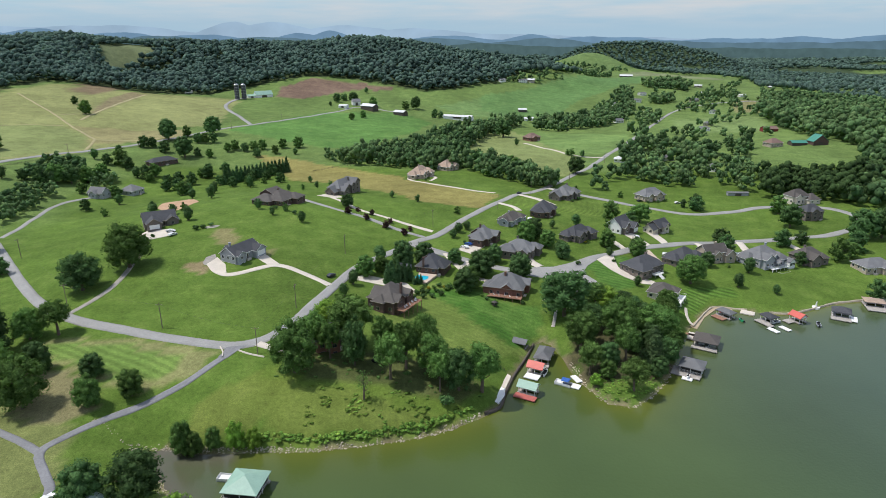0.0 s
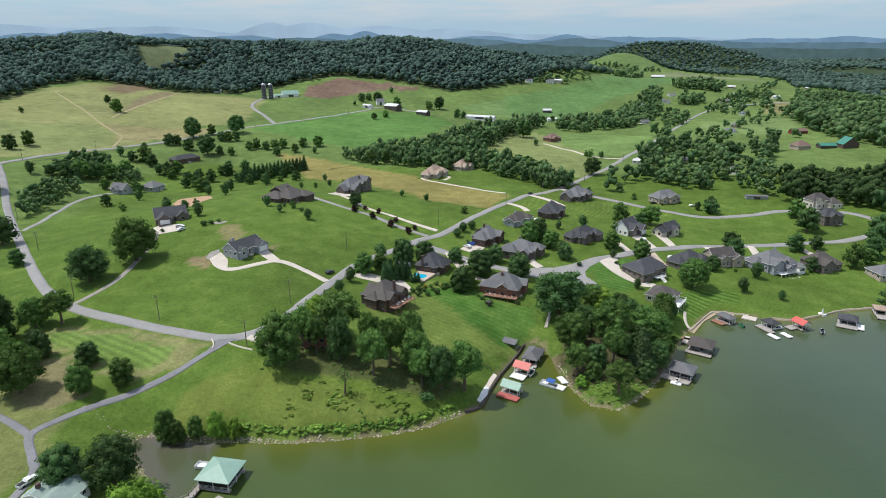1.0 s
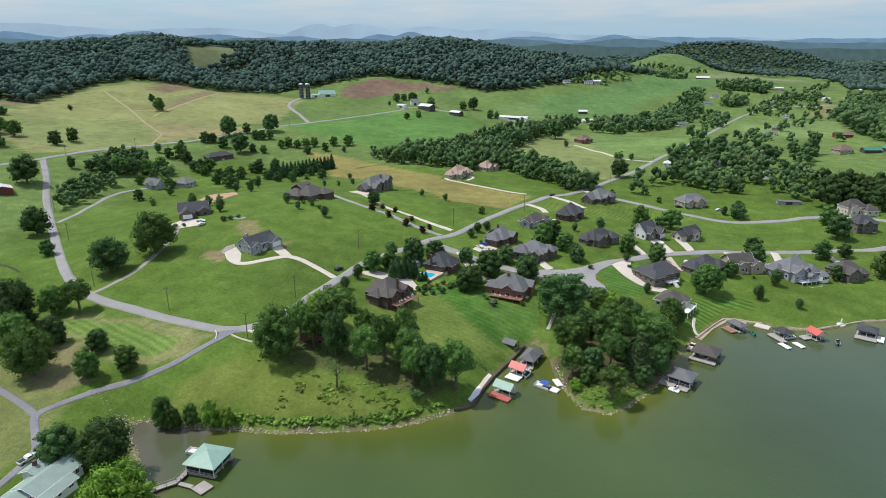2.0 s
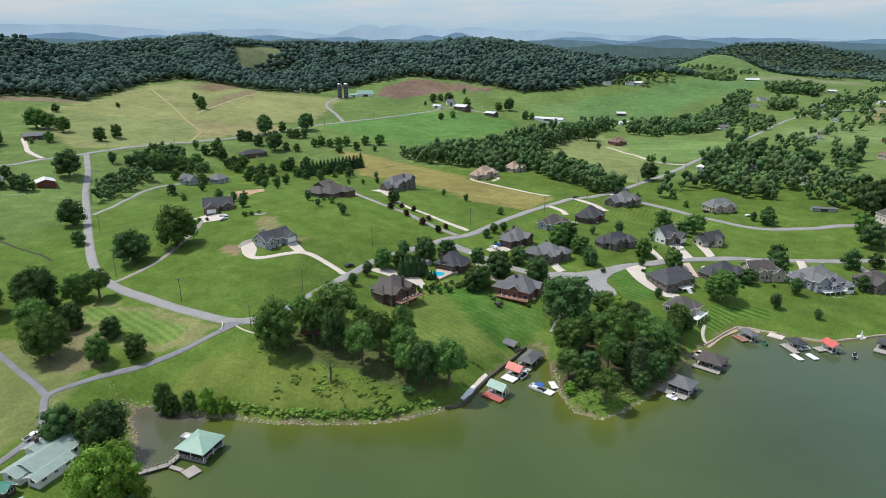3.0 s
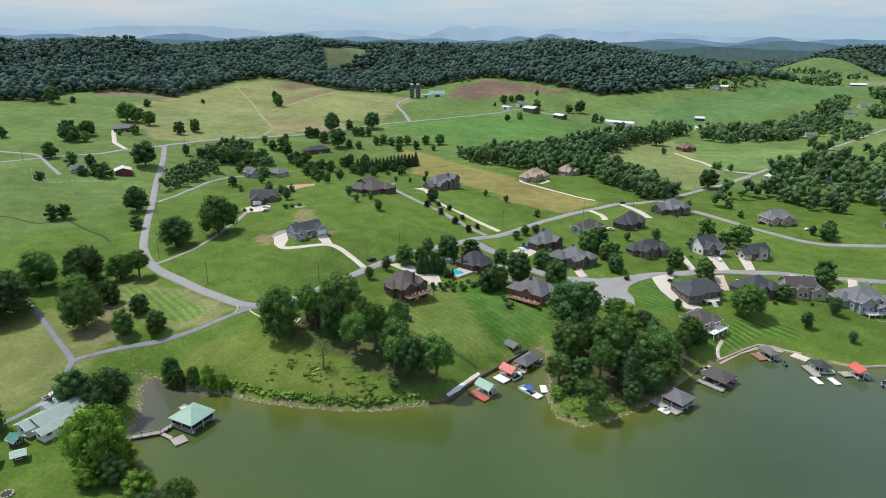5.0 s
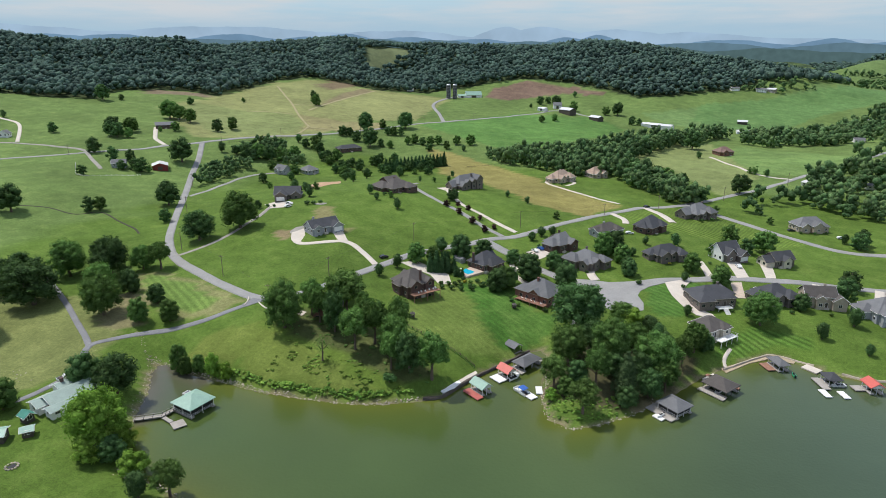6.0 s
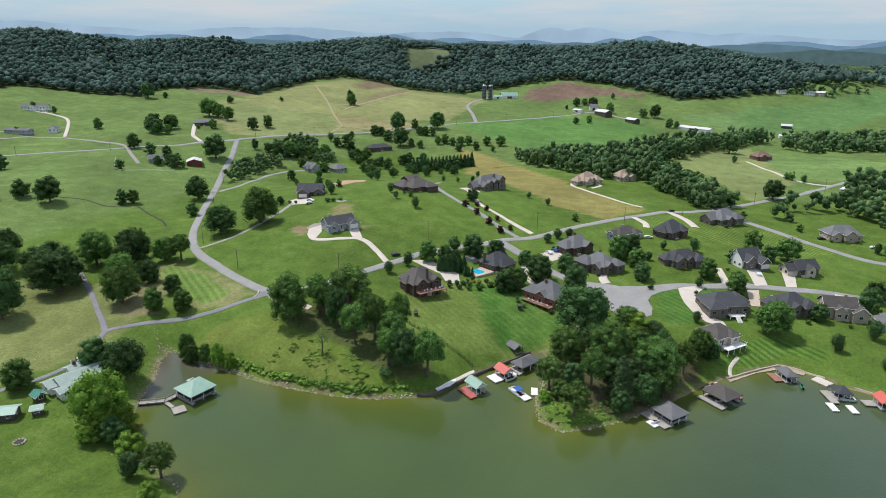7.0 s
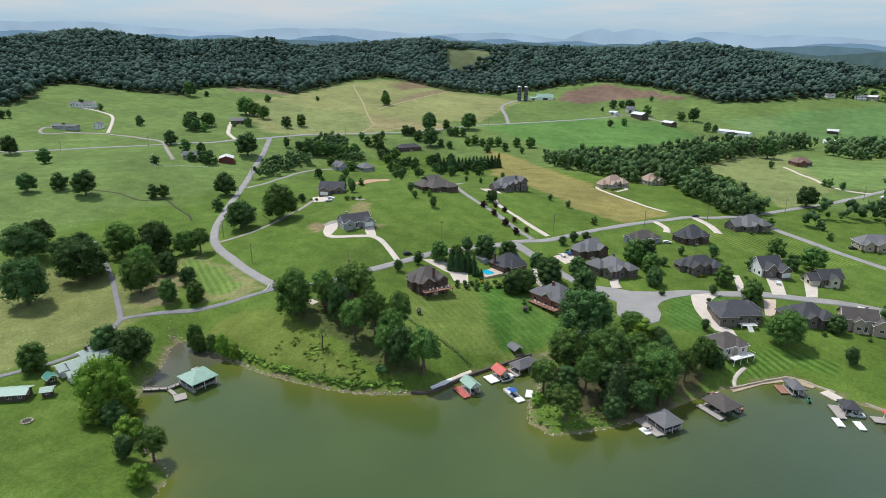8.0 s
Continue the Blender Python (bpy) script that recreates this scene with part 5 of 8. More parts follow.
# woods and gardens between the street and the valley
HOMES = [(116, 474), (129, 470), (159, 484), (187, 488), (198, 462), (221, 474), (238, 468), (265, 512), (262, 522), (309, 622), (281, 660), (250, 690), (206, 655), (163, 572), (130, 512)]
hx, hy = scatter(HOMES, 9.4, 40, 0.5)
glade = wave2(hx, hy, 55, 41) + 0.5 * wave2(hx, hy, 22, 43) > 0.08
woods("tree_belt", "leafy green trees between hidden garden lawns", (hx[~glade], hy[~glade]), MID_T, 42, (0.75, 1.55), (0.8, 1.2))
RIGHT = [(628, 1249), (425, 850), (384, 720), (393, 663), (410, 610), (391, 580), (365, 530), (330, 470), (285, 425), (420, 380), (640, 420), (1000, 640), (1250, 1250)]
rx, ry = scatter(RIGHT, 11.0, 50)
glade = (wave2(rx, ry, 260, 61) + 0.5 * wave2(rx, ry, 90, 62) > 0.75) | (np.hypot(rx, ry) > 1250) | (rx > 0.88 * ry + 120)
woods("forest", "broad green woods on rolling ground", (rx[~glade], ry[~glade]), PATCH_T, 51, (0.95, 1.55), (0.8, 1.15))
vx, vy = scatter([(628, 1249), (1000, 900), (1900, 1500), (2000, 2620), (420, 2620), (280, 2300), (300, 2060), (350, 1990), (520, 1990), (540, 1850), (700, 1780), (720, 1560)], 16.5, 52)
glade = (vx > 0.75 * vy) | (np.hypot(vx, vy) > 2560 + 0.12 * vx) | (wave2(vx, vy, 330, 63) + 0.5 * wave2(vx, vy, 140, 64) > 0.6) & (vy < 2250)
woods("forest", "hazy green woods over the far hills", (vx[~glade], vy[~glade]), FAR2_T, 53, (1.0, 1.5), (0.65, 1.0), HAZY_FAR_WOODS)
woods("forest", "green woods on the saddle beside the far hill", scatter([(125, 1180), (175, 1185), (235, 1230), (285, 1330), (290, 1500), (300, 1750), (300, 2300), (100, 2300), (60, 1500)], 14.0, 66), FAR2_T, 67, (1.0, 1.6), (0.75, 1.0), HAZY_FAR_WOODS)
sx, sy = scatter([(265, 999), (300, 1000), (310, 900), (420, 900), (552, 1134), (549, 1221), (480, 1189), (380, 1000), (273, 825), (238, 808), (225, 871)], 15.0, 70, 0.5)
thin = wave2(sx, sy, 90, 71) > 0.0
woods("tree_belt", "scattered trees round the far village", (sx[thin], sy[thin]), PATCH_T, 72, (0.6, 1.2))
sx, sy = scatter([(100, 1075), (190, 1140), (280, 1240), (330, 1350), (400, 1500), (440, 1640), (420, 1780), (330, 1780), (290, 1500), (230, 1290), (150, 1180)], 22.0, 74, 0.5)
thin = wave2(sx, sy, 120, 75) > 0.1
woods("tree_belt", "scattered hedgerow trees below the far hill", (sx[thin], sy[thin]), PATCH_T, 76, (0.7, 1.4))

px, py = scatter([(1000, 900), (1500, 700), (3400, 1900), (3600, 4600), (500, 4600), (420, 2700), (2000, 2620), (1900, 1500)], 29.0, 78)
gap = (px > 0.8 * py) | (wave2(px, py, 420, 79) + 0.5 * wave2(px, py, 170, 80) > 0.75)
woods("forest", "far hazy woods over the plain", (px[~gap], py[~gap]), FAR2_T, 81, (1.9, 2.9), (0.45, 0.7), HAZY_FAR_WOODS)

woods("forest", "dark shade trees behind the street's last houses", scatter([(232, 446), (258, 456), (276, 440), (314, 430), (379, 525), (318, 508), (268, 512)], 8.5, 82), MID_T, 83, (0.9, 1.5), (0.8, 1.1), LEAF_DARK)
woods("tree_belt", "scattered trees round the grassy knoll", scatter([(330, 1840), (500, 1720), (520, 1740), (350, 1880)], 17.0, 84), PATCH_T, 85, (0.8, 1.4))

for poly, seed in (([(-290, 390), (-297, 411), (-293, 433), (-275, 436), (-273, 412), (-267, 384), (-261, 358), (-262, 348)], 86), ([(-311, 447), (-319, 478), (-314, 505), (-290, 496), (-281, 475), (-287, 443)], 87), ([(-282, 474), (-279, 490), (-262, 486), (-256, 470), (-264, 456)], 88)):
    woods("thicket", "dense low thicket of green trees beside the drive", scatter(poly, 6.0, seed), MID_T, seed + 100, (0.5, 0.95), (0.8, 1.15))

# hedgerows of the valley
hedge = np.random.RandomState(90)
lines = [((267, 723), (348, 683), 9), ((363, 916), (407, 829), 9), ((510, 1193), (650, 1380), 14), ((216, 707), (240, 760), 6), ((255, 800), (307, 895), 9), ((383, 1146), (470, 1330), 12), ((237, 1244), (400, 1540), 22),
         ((117, 1132), (216, 1188), 12), ((420, 1000), (500, 1150), 10), ((300, 760), (370, 800), 8), ((440, 900), (520, 1020), 9)]
qx = np.concatenate([np.linspace(a[0], b[0], n) + hedge.normal(0, 4, n) for a, b, n in lines])
qy = np.concatenate([np.linspace(a[1], b[1], n) + hedge.normal(0, 6, n) for a, b, n in lines])
woods("tree_belt", "loose hedgerow trees between valley fields", (qx, qy), PATCH_T, 91, (0.55, 1.2))


# ---- far hills and mountains ----
def range_of_hills(name, dist, az0, az1, floor, tops, seed, mat, label):
    """A long ridge far off: tops are (azimuth, degrees above the level of the eye, breadth) over a noisy crest."""
    az = np.linspace(az0, az1, 900)
    r = np.random.RandomState(seed)
    crest = np.full(len(az), floor)
    for a, e, w in tops:
        crest = np.maximum(crest, floor + (e - floor) * np.exp(-((az - a) / w) ** 2))
    for f in (0.9, 2.1, 4.7, 11.0, 23.0, 51.0):
        crest = crest + np.sin(az * f + r.uniform(0, 6.28)) * 0.035 / f ** 0.75
    x, y = 64 + dist * np.sin(np.radians(az)), dist * np.cos(np.radians(az))
    top = EYE + dist * np.tan(np.radians(crest))
    v, rows = [], 5
    for k in range(rows):
        u = k / (rows - 1)
        q = 1 - 0.02 * (1 - u)
        v.append(np.c_[x * q, y * q, -dist * 0.03 + (top + dist * 0.03) * u ** 0.8])
    v.append(np.c_[x * 1.005, y * 1.005, np.full(len(az), -dist * 0.03)])
    v = np.stack(v, 0)
    i = np.arange(v.shape[0] * v.shape[1]).reshape(v.shape[:2])
    quads = np.stack([i[:-1, :-1], i[:-1, 1:], i[1:, 1:], i[1:, :-1]], -1).reshape(-1, 4)
    ob = new(name, fast_mesh(name, v.reshape(-1, 3), quads.ravel(), np.full(len(quads), 4), mat, True))
    return tagged(ob, label, "hills", kind="structure")


# Emissive backdrop layers; distance haze is set by colour, palest on the farthest.
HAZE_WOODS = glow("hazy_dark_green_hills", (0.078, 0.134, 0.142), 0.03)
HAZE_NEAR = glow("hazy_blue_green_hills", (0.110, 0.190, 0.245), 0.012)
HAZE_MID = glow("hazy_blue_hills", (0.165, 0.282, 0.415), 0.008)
HAZE_FAR = glow("haze_paled_mountains", (0.340, 0.475, 0.620), 0.004)
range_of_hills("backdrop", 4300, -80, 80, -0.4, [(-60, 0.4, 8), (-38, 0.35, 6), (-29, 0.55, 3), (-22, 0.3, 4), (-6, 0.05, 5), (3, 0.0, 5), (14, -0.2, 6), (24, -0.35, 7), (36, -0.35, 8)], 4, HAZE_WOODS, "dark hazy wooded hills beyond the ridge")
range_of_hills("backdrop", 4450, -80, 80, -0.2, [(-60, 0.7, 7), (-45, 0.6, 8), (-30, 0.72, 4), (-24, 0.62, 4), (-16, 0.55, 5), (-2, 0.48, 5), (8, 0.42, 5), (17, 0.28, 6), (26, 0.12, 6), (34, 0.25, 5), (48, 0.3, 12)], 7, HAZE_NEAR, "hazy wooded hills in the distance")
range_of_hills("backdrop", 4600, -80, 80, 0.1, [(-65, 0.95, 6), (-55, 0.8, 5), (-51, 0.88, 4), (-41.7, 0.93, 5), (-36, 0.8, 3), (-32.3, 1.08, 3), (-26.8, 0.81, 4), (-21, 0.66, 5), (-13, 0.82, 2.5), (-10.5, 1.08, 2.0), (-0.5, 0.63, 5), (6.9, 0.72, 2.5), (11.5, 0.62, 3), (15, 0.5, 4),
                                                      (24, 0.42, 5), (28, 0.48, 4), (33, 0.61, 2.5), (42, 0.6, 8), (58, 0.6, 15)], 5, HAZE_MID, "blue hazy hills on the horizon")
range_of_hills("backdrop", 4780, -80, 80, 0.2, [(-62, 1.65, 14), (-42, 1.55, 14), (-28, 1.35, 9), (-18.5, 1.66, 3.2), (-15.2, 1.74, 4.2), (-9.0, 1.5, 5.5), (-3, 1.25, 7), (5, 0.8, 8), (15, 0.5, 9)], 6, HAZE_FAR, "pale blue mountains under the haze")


# ---- houses ----
def roof_block(bm, x0, y0, x1, y1, z, rise, kind, over=0.55, thick=0.22):
    """A hipped or gabled roof over a rectangle, with eaves and thickness. kind: hip, gx or gy (ridge along x or y)."""
    ax, ay, bx, by = x0 - over, y0 - over, x1 + over, y1 + over
    w, d = bx - ax, by - ay
    top = z + rise
    if kind == "hip":
        run = min(w, d) / 2
        if w >= d:
            r0, r1 = (ax + run * 0.95, (ay + by) / 2), (bx - run * 0.95, (ay + by) / 2)
        else:
            r0, r1 = ((ax + bx) / 2, ay + run * 0.95), ((ax + bx) / 2, by - run * 0.95)
    elif kind == "gx":
        r0, r1 = (ax, (ay + by) / 2), (bx, (ay + by) / 2)
    else:
        r0, r1 = ((ax + bx) / 2, ay), ((ax + bx) / 2, by)
    rings = []
    for dz in (0, -thick):
        e = [bm.verts.new((px, py, z + dz)) for px, py in ((ax, ay), (bx, ay), (bx, by), (ax, by))]
        r = [bm.verts.new((*p, top + dz)) for p in (r0, r1)]
        rings.append((e, r))
    for k, (e, r) in enumerate(rings):
        along_x = (w >= d) if kind == "hip" else kind == "gx"
        if along_x:
            fs = [(e[0], e[1], r[1], r[0]), (e[2], e[3], r[0], r[1])]
            ends = [(e[1], e[2], r[1]), (e[3], e[0], r[0])]
        else:
            fs = [(e[1], e[2], r[1], r[0]), (e[3], e[0], r[0], r[1])]
            ends = [(e[0], e[1], r[0]), (e[2], e[3], r[1])]
        for f in fs + (ends if kind == "hip" else []):
            bm.faces.new(f if k == 0 else f[::-1])
    (e, r), (e2, r2) = rings
    for k in range(4):
        n = (k + 1) % 4
        if kind == "hip" or (kind == "gx" and k in (0, 2)) or (kind == "gy" and k in (1, 3)):
            bm.faces.new((e2[k], e2[n], e[n], e[k]))
        else:
            p = r[1] if (kind == "gx" and k == 1) or (kind == "gy" and k == 2) else r[0]
            p2 = r2[1] if p is r[1] else r2[0]
            bm.faces.new((e2[k], p2, p, e[k]))
            bm.faces.new((p2, e2[n], e[n], p))


def fascia_bm(x0, y0, x1, y1, z, rise, kind, over=0.55):
    """Boards and gutters along the eaves of a roof, and along the slopes of its gables."""
    ax, ay, bx, by = x0 - over, y0 - over, x1 + over, y1 + over
    bm = bmesh.new()
    if kind != "gy":
        box(bm, ax, ay - 0.08, z - 0.2, bx, ay - 0.003, z - 0.01)
        box(bm, ax, by + 0.003, z - 0.2, bx, by + 0.08, z - 0.01)
    if kind != "gx":
        box(bm, ax - 0.08, ay, z - 0.2, ax - 0.003, by, z - 0.01)
        box(bm, bx + 0.003, ay, z - 0.2, bx + 0.08, by, z - 0.01)
    mx, my = (ax + bx) / 2, (ay + by) / 2
    if kind == "gx":
        for px in (ax - 0.06, bx + 0.06):
            for py in (ay, by):
                tube(bm, (px, py, z - 0.12), (px, my, z + rise - 0.12), 0.09, 0.09, 4)
    if kind == "gy":
        for py in (ay - 0.06, by + 0.06):
            for px in (ax, bx):
                tube(bm, (px, py, z - 0.12), (mx, py, z + rise - 0.12), 0.09, 0.09, 4)
    return bm


def wall_block(bm, x0, y0, x1, y1, z0, z1, rise, kind):
    """Walls of a block down to the footing, with gable ends where the roof has them."""
    box(bm, x0, y0, z0, x1, y1, z1)
    if kind in ("gx", "gy"):
        for s in ((x0, x1) if kind == "gx" else (y0, y1)):
            i = 0.12 if s in (x0, y0) else -0.12
            if kind == "gx":
                tri = [(s, y0, z1), (s, y1, z1), (s, (y0 + y1) / 2, z1 + rise * 0.93)]
                back = [(s + i, *p[1:]) for p in tri]
            else:
                tri = [(x0, s, z1), (x1, s, z1), ((x0 + x1) / 2, s, z1 + rise * 0.93)]
                back = [(p[0], s + i, p[2]) for p in tri]
            a, b = [bm.verts.new(p) for p in tri], [bm.verts.new(p) for p in back]
            bm.faces.new(a)
            bm.faces.new(b[::-1])
            for k in range(3):
                bm.faces.new((a[k], b[k], b[(k + 1) % 3], a[(k + 1) % 3]))


def window(parent, side, u, z, w, h, at, trim):
    """A framed window on a side of a block: side -y, +y, -x, +x; u along it, at its depth."""
    t = 0.06
    specs = [(-w / 2, -t, 0, w / 2, t, 0.09), (-w / 2, -t, h - 0.09, w / 2, t, h), (-w / 2, -t, 0.09, -w / 2 + 0.09, t, h - 0.09), (w / 2 - 0.09, -t, 0.09, w / 2, t, h - 0.09), (-0.03, -t * 0.8, 0.09, 0.03, t * 0.8, h - 0.09)]
    f = part("window", boxes(*specs), trim, parent)
    g = part("pane", boxes((-w / 2 + 0.09, -0.02, 0.09, w / 2 - 0.09, 0.03, h - 0.09)), PANE, f)
    turn = {"-y": 0, "+y": 180, "-x": -90, "+x": 90}[side]
    px, py = (u, at) if side[1] == "y" else (at, u)
    f.matrix_basis = pose(px, py, z, 0, 0, turn)
    return f


def house(x, y, turn, w, d, h, wall, roof, label, kind="hip", pitch=0.72, wings=(), chimney=None, trim=None, drop=2.2, garage=None, wing_wall=None, group="houses by the lake"):
    """A house from its nearest corner: local x along one front, local y along the other. wings: blocks (x0, y0, x1, y1, height, roof kind)."""
    trim = trim or (TRIM_TAN if wall in (BRICK_BROWN, BRICK_GREY, BRICK_RED) else WHITE)
    c, s = math.cos(radians(turn)), math.sin(radians(turn))
    corners = [(x + px * c - py * s, y + px * s + py * c) for px in (0, w) for py in (0, d)]
    zs = [float(gz(*q)) for q in corners]
    z = 0.35 * min(zs) + 0.65 * max(zs) + 0.2
    ob = thing("house", x, y, turn, label, "house", group, z)
    foot = -(z - min(zs)) - drop
    blocks = [(0, 0, w, d, h, kind)] + list(wings)
    for n, (x0, y0, x1, y1, bh, bk) in enumerate(blocks):
        span = (y1 - y0 if bk == "gx" else x1 - x0 if bk == "gy" else min(x1 - x0, y1 - y0)) / 2 + 0.5
        rise = span * pitch
        bm = bmesh.new()
        wall_block(bm, x0, y0, x1, y1, foot, bh, rise, bk)
        part("wall", bm, wing_wall if n and wing_wall else wall, ob)
        bm = bmesh.new()
        roof_block(bm, x0, y0, x1, y1, bh, rise, bk)
        part("roof", bm, roof, ob)
        part("fascia", fascia_bm(x0, y0, x1, y1, bh, rise, bk), trim, ob, "painted eaves board")
        levels = [(0.9, 1.5)] + ([(3.7, 1.4)] if bh > 5 else []) + ([(-2.1, 1.5)] if foot < -3.4 else [])
        for side, a, b, at in (("-y", x0, x1, y0), ("-x", y0, y1, x0), ("+y", x0, x1, y1), ("+x", y0, y1, x1)):
            if n and ((side == "+y" and y1 < d) or (side == "-y" and y0 > 0) or (side == "+x" and x1 < w) or (side == "-x" and x0 > 0)):
                continue
            cnt = max(1, int((b - a) / 3.1))
            for k in range(cnt):
                u = a + (b - a) * (k + 0.5) / cnt
                if n == 0 and any((side == "-y" and wx0 - 0.8 < u < wx1 + 0.8 and wy0 <= 0) or (side == "-x" and wy0 - 0.8 < u < wy1 + 0.8 and wx0 <= 0) for wx0, wy0, wx1, wy1, *_ in wings):
                    continue
                for lz, lh in levels:
                    window(ob, side, u, lz, 1.2 if k % 2 else 1.6, lh, at, trim)
    if w >= 12 and wall is not WHITE:
        clear = [u for u in np.linspace(1.2, w - 1.2, 12) if not any(a - 1.0 < u < c + 1.0 and b <= 0 for a, b, c, *_ in wings)]
        if clear:
            u = clear[len(clear) // 2]
            door = part("door", boxes((u - 0.55, -0.09, 0.0, u + 0.55, -0.01, 2.15)), DARK_WOOD, ob, "dark panelled front door")
            part("door_frame", boxes((u - 0.72, -0.12, 0.0, u - 0.56, -0.005, 2.3), (u + 0.56, -0.12, 0.0, u + 0.72, -0.005, 2.3), (u - 0.56, -0.12, 2.16, u + 0.56, -0.005, 2.3)), trim, door)
            part("doorstep", boxes((u - 1.1, -1.3, foot, u + 1.1, -0.13, -0.05, 0.03)), CONCRETE, ob)
    if garage:
        side, u, *at = garage
        at = at[0] - 0.02 if at else -0.02
        bm = boxes((-2.5, -0.07, 0, 2.5, 0.05, 2.3))
        for k in range(1, 4):
            box(bm, -2.45, -0.1, 0.57 * k - 0.02, 2.45, -0.06, 0.57 * k + 0.02)
        g = part("garage_door", bm, WHITE, ob, "white panelled garage door")
        g.matrix_basis = pose(*((u, at) if side == "-y" else (at, u)), 0, 0, 0, 0 if side == "-y" else -90)
    if chimney:
        cx, cy = chimney
        part("chimney", boxes((cx - 0.5, cy - 0.4, h, cx + 0.5, cy + 0.4, h + min(w, d) / 2 * pitch + 0.6), (cx - 0.6, cy - 0.5, h + min(w, d) / 2 * pitch + 0.6, cx + 0.6, cy + 0.5, h + min(w, d) / 2 * pitch + 0.8)), wall, ob)
    return ob


def deck(parent, x0, y0, x1, y1, z, mat, rail, low, side="-y"):
    """A raised deck with posts and railings on a house; with side -x its two axes change places."""
    def bar(a0, b0, c0, a1, b1, c1):
        return (a0, b0, c0, a1, b1, c1) if side == "-y" else (b0, a0, c0, b1, a1, c1)

    part("deck", boxes(bar(x0, y0, z - 0.25, x1, y1, z)), mat, parent, "raised timber deck")
    n = max(2, int((x1 - x0) / 3))
    for k in range(n + 1):
        px = x0 + 0.15 + (x1 - x0 - 0.3) * k / n
        part("post", boxes(bar(px - 0.1, y0 + 0.05, low, px + 0.1, y0 + 0.25, z - 0.25)), mat, parent)
    bm = boxes(bar(x0, y0, z + 0.95, x1, y0 + 0.08, z + 1.03), bar(x0, y0 + 0.09, z + 0.95, x0 + 0.08, y1, z + 1.03), bar(x1 - 0.08, y0 + 0.09, z + 0.95, x1, y1, z + 1.03))
    for k in range(int((x1 - x0) / 0.5)):
        box(bm, *bar(x0 + 0.5 * k, y0 + 0.02, z, x0 + 0.5 * k + 0.05, y0 + 0.06, z + 0.94))
    part("railing", bm, rail, parent)


def furniture_on(parent, spots, z):
    for px, py in spots:
        part("deck_chair", boxes((px, py, z + 0.25, px + 0.7, py + 0.7, z + 0.4), (px, py + 0.6, z + 0.4, px + 0.7, py + 0.7, z + 1.0)), WHITE, parent, "white deck chair")


brown = house(-20.5, 234.5, 61, 14.5, 13, 5.0, BRICK_BROWN, ROOF_BROWN, "two-storey brown brick house with a rear timber deck", pitch=0.78, wings=[(1.2, -1.3, 6.4, 7, 5.2, "gy"), (9.2, -1.0, 14.0, 7, 5.1, "gy"), (-1.6, 4, 5, 9.5, 4.6, "hip"), (5, 8, 11, 14.2, 4.8, "gy")], chimney=(7.8, 1.2), drop=3.0)
deck(brown, 0.4, -5.0, 14.6, -1.35, 2.0, DECK_WOOD, DECK_WOOD, -4.0)
furniture_on(brown, [(3.5, -3.8), (5.2, -3.4), (7, -3.9), (9.5, -3.5), (11.5, -3.8), (13, -3.2)], 2.0)
house(-3, 284, 70, 14, 11, 3.2, BRICK_BROWN, ROOF_DARK, "single-storey brown brick house beside a swimming pool", pitch=0.8, wings=[(3, -2.6, 13, 4, 2.7, "hip"), (9, 5, 15.5, 12.5, 3.0, "gx")], chimney=(-0.2, 7))
lower = house(36.0, 261.5, 72, 14, 16, 4.0, BRICK_RED, ROOF_GREY, "brick house with hipped grey roof and long wooden deck", pitch=0.74, wings=[(7.5, -1.8, 13, 6, 4.0, "gy"), (1.0, 10, 7, 18.5, 3.6, "hip"), (-0.6, 4.5, 5, 9.5, 4.2, "gx")], chimney=(5.5, 9), drop=3.6)
deck(lower, -0.4, -3.8, 14.5, -0.65, 1.0, DECK_WOOD, DECK_WOOD, -3.6, "-x")
furniture_on(lower, [(-2.6, 1.5), (-2.9, 4.5), (-2.4, 7), (-2.8, 9.5), (-2.5, 12)], 1.0)
for k in range(14):
    part("tread", boxes((-3.7, 14.6 + 0.3 * k, 0.65 - 0.2 * k, -2.3, 15.0 + 0.3 * k, 0.85 - 0.2 * k)), DECK_WOOD, lower, "timber stair tread")
house(25, 326, 62, 13, 12, 3.4, BRICK_BROWN, ROOF_GREY, "brick house with steep grey hipped roof and parked cars", pitch=0.72, wings=[(-3.6, 2, 5, 9.5, 3.2, "hip"), (6.5, -2.0, 12.5, 5, 3.6, "gy"), (6, 6, 14.5, 13.5, 3.6, "gx")], chimney=(9, 9))
house(46, 308, 66, 12, 15, 3.6, BRICK_GREY, ROOF_GREY, "grey-brown brick house with many hipped grey roofs", pitch=0.7, wings=[(-3, 8, 5, 17.5, 3.4, "hip"), (6.5, -3.2, 12.5, 5, 3.8, "hip"), (1.5, -1.0, 5.5, 6, 4.2, "gy"), (-2, 1.5, 4, 6, 3.2, "gx")], chimney=(9, 10))
house(42, 358, 62, 17, 10, 2.9, SIDING_GREY, ROOF_BROWN, "low house with grey-brown hipped roof behind trees", pitch=0.6, wings=[(10, -2.4, 16, 5, 2.9, "hip"), (-2, 2, 5, 8, 2.8, "gx")], chimney=(8, 6))
house(67, 377, 70, 16, 12, 3.8, BRICK_BROWN, ROOF_DARK, "dark brick house with steep dark hipped roof", pitch=0.85, wings=[(9, -2.0, 15, 5, 3.8, "hip"), (-1.6, 3, 5, 9, 3.6, "hip")])
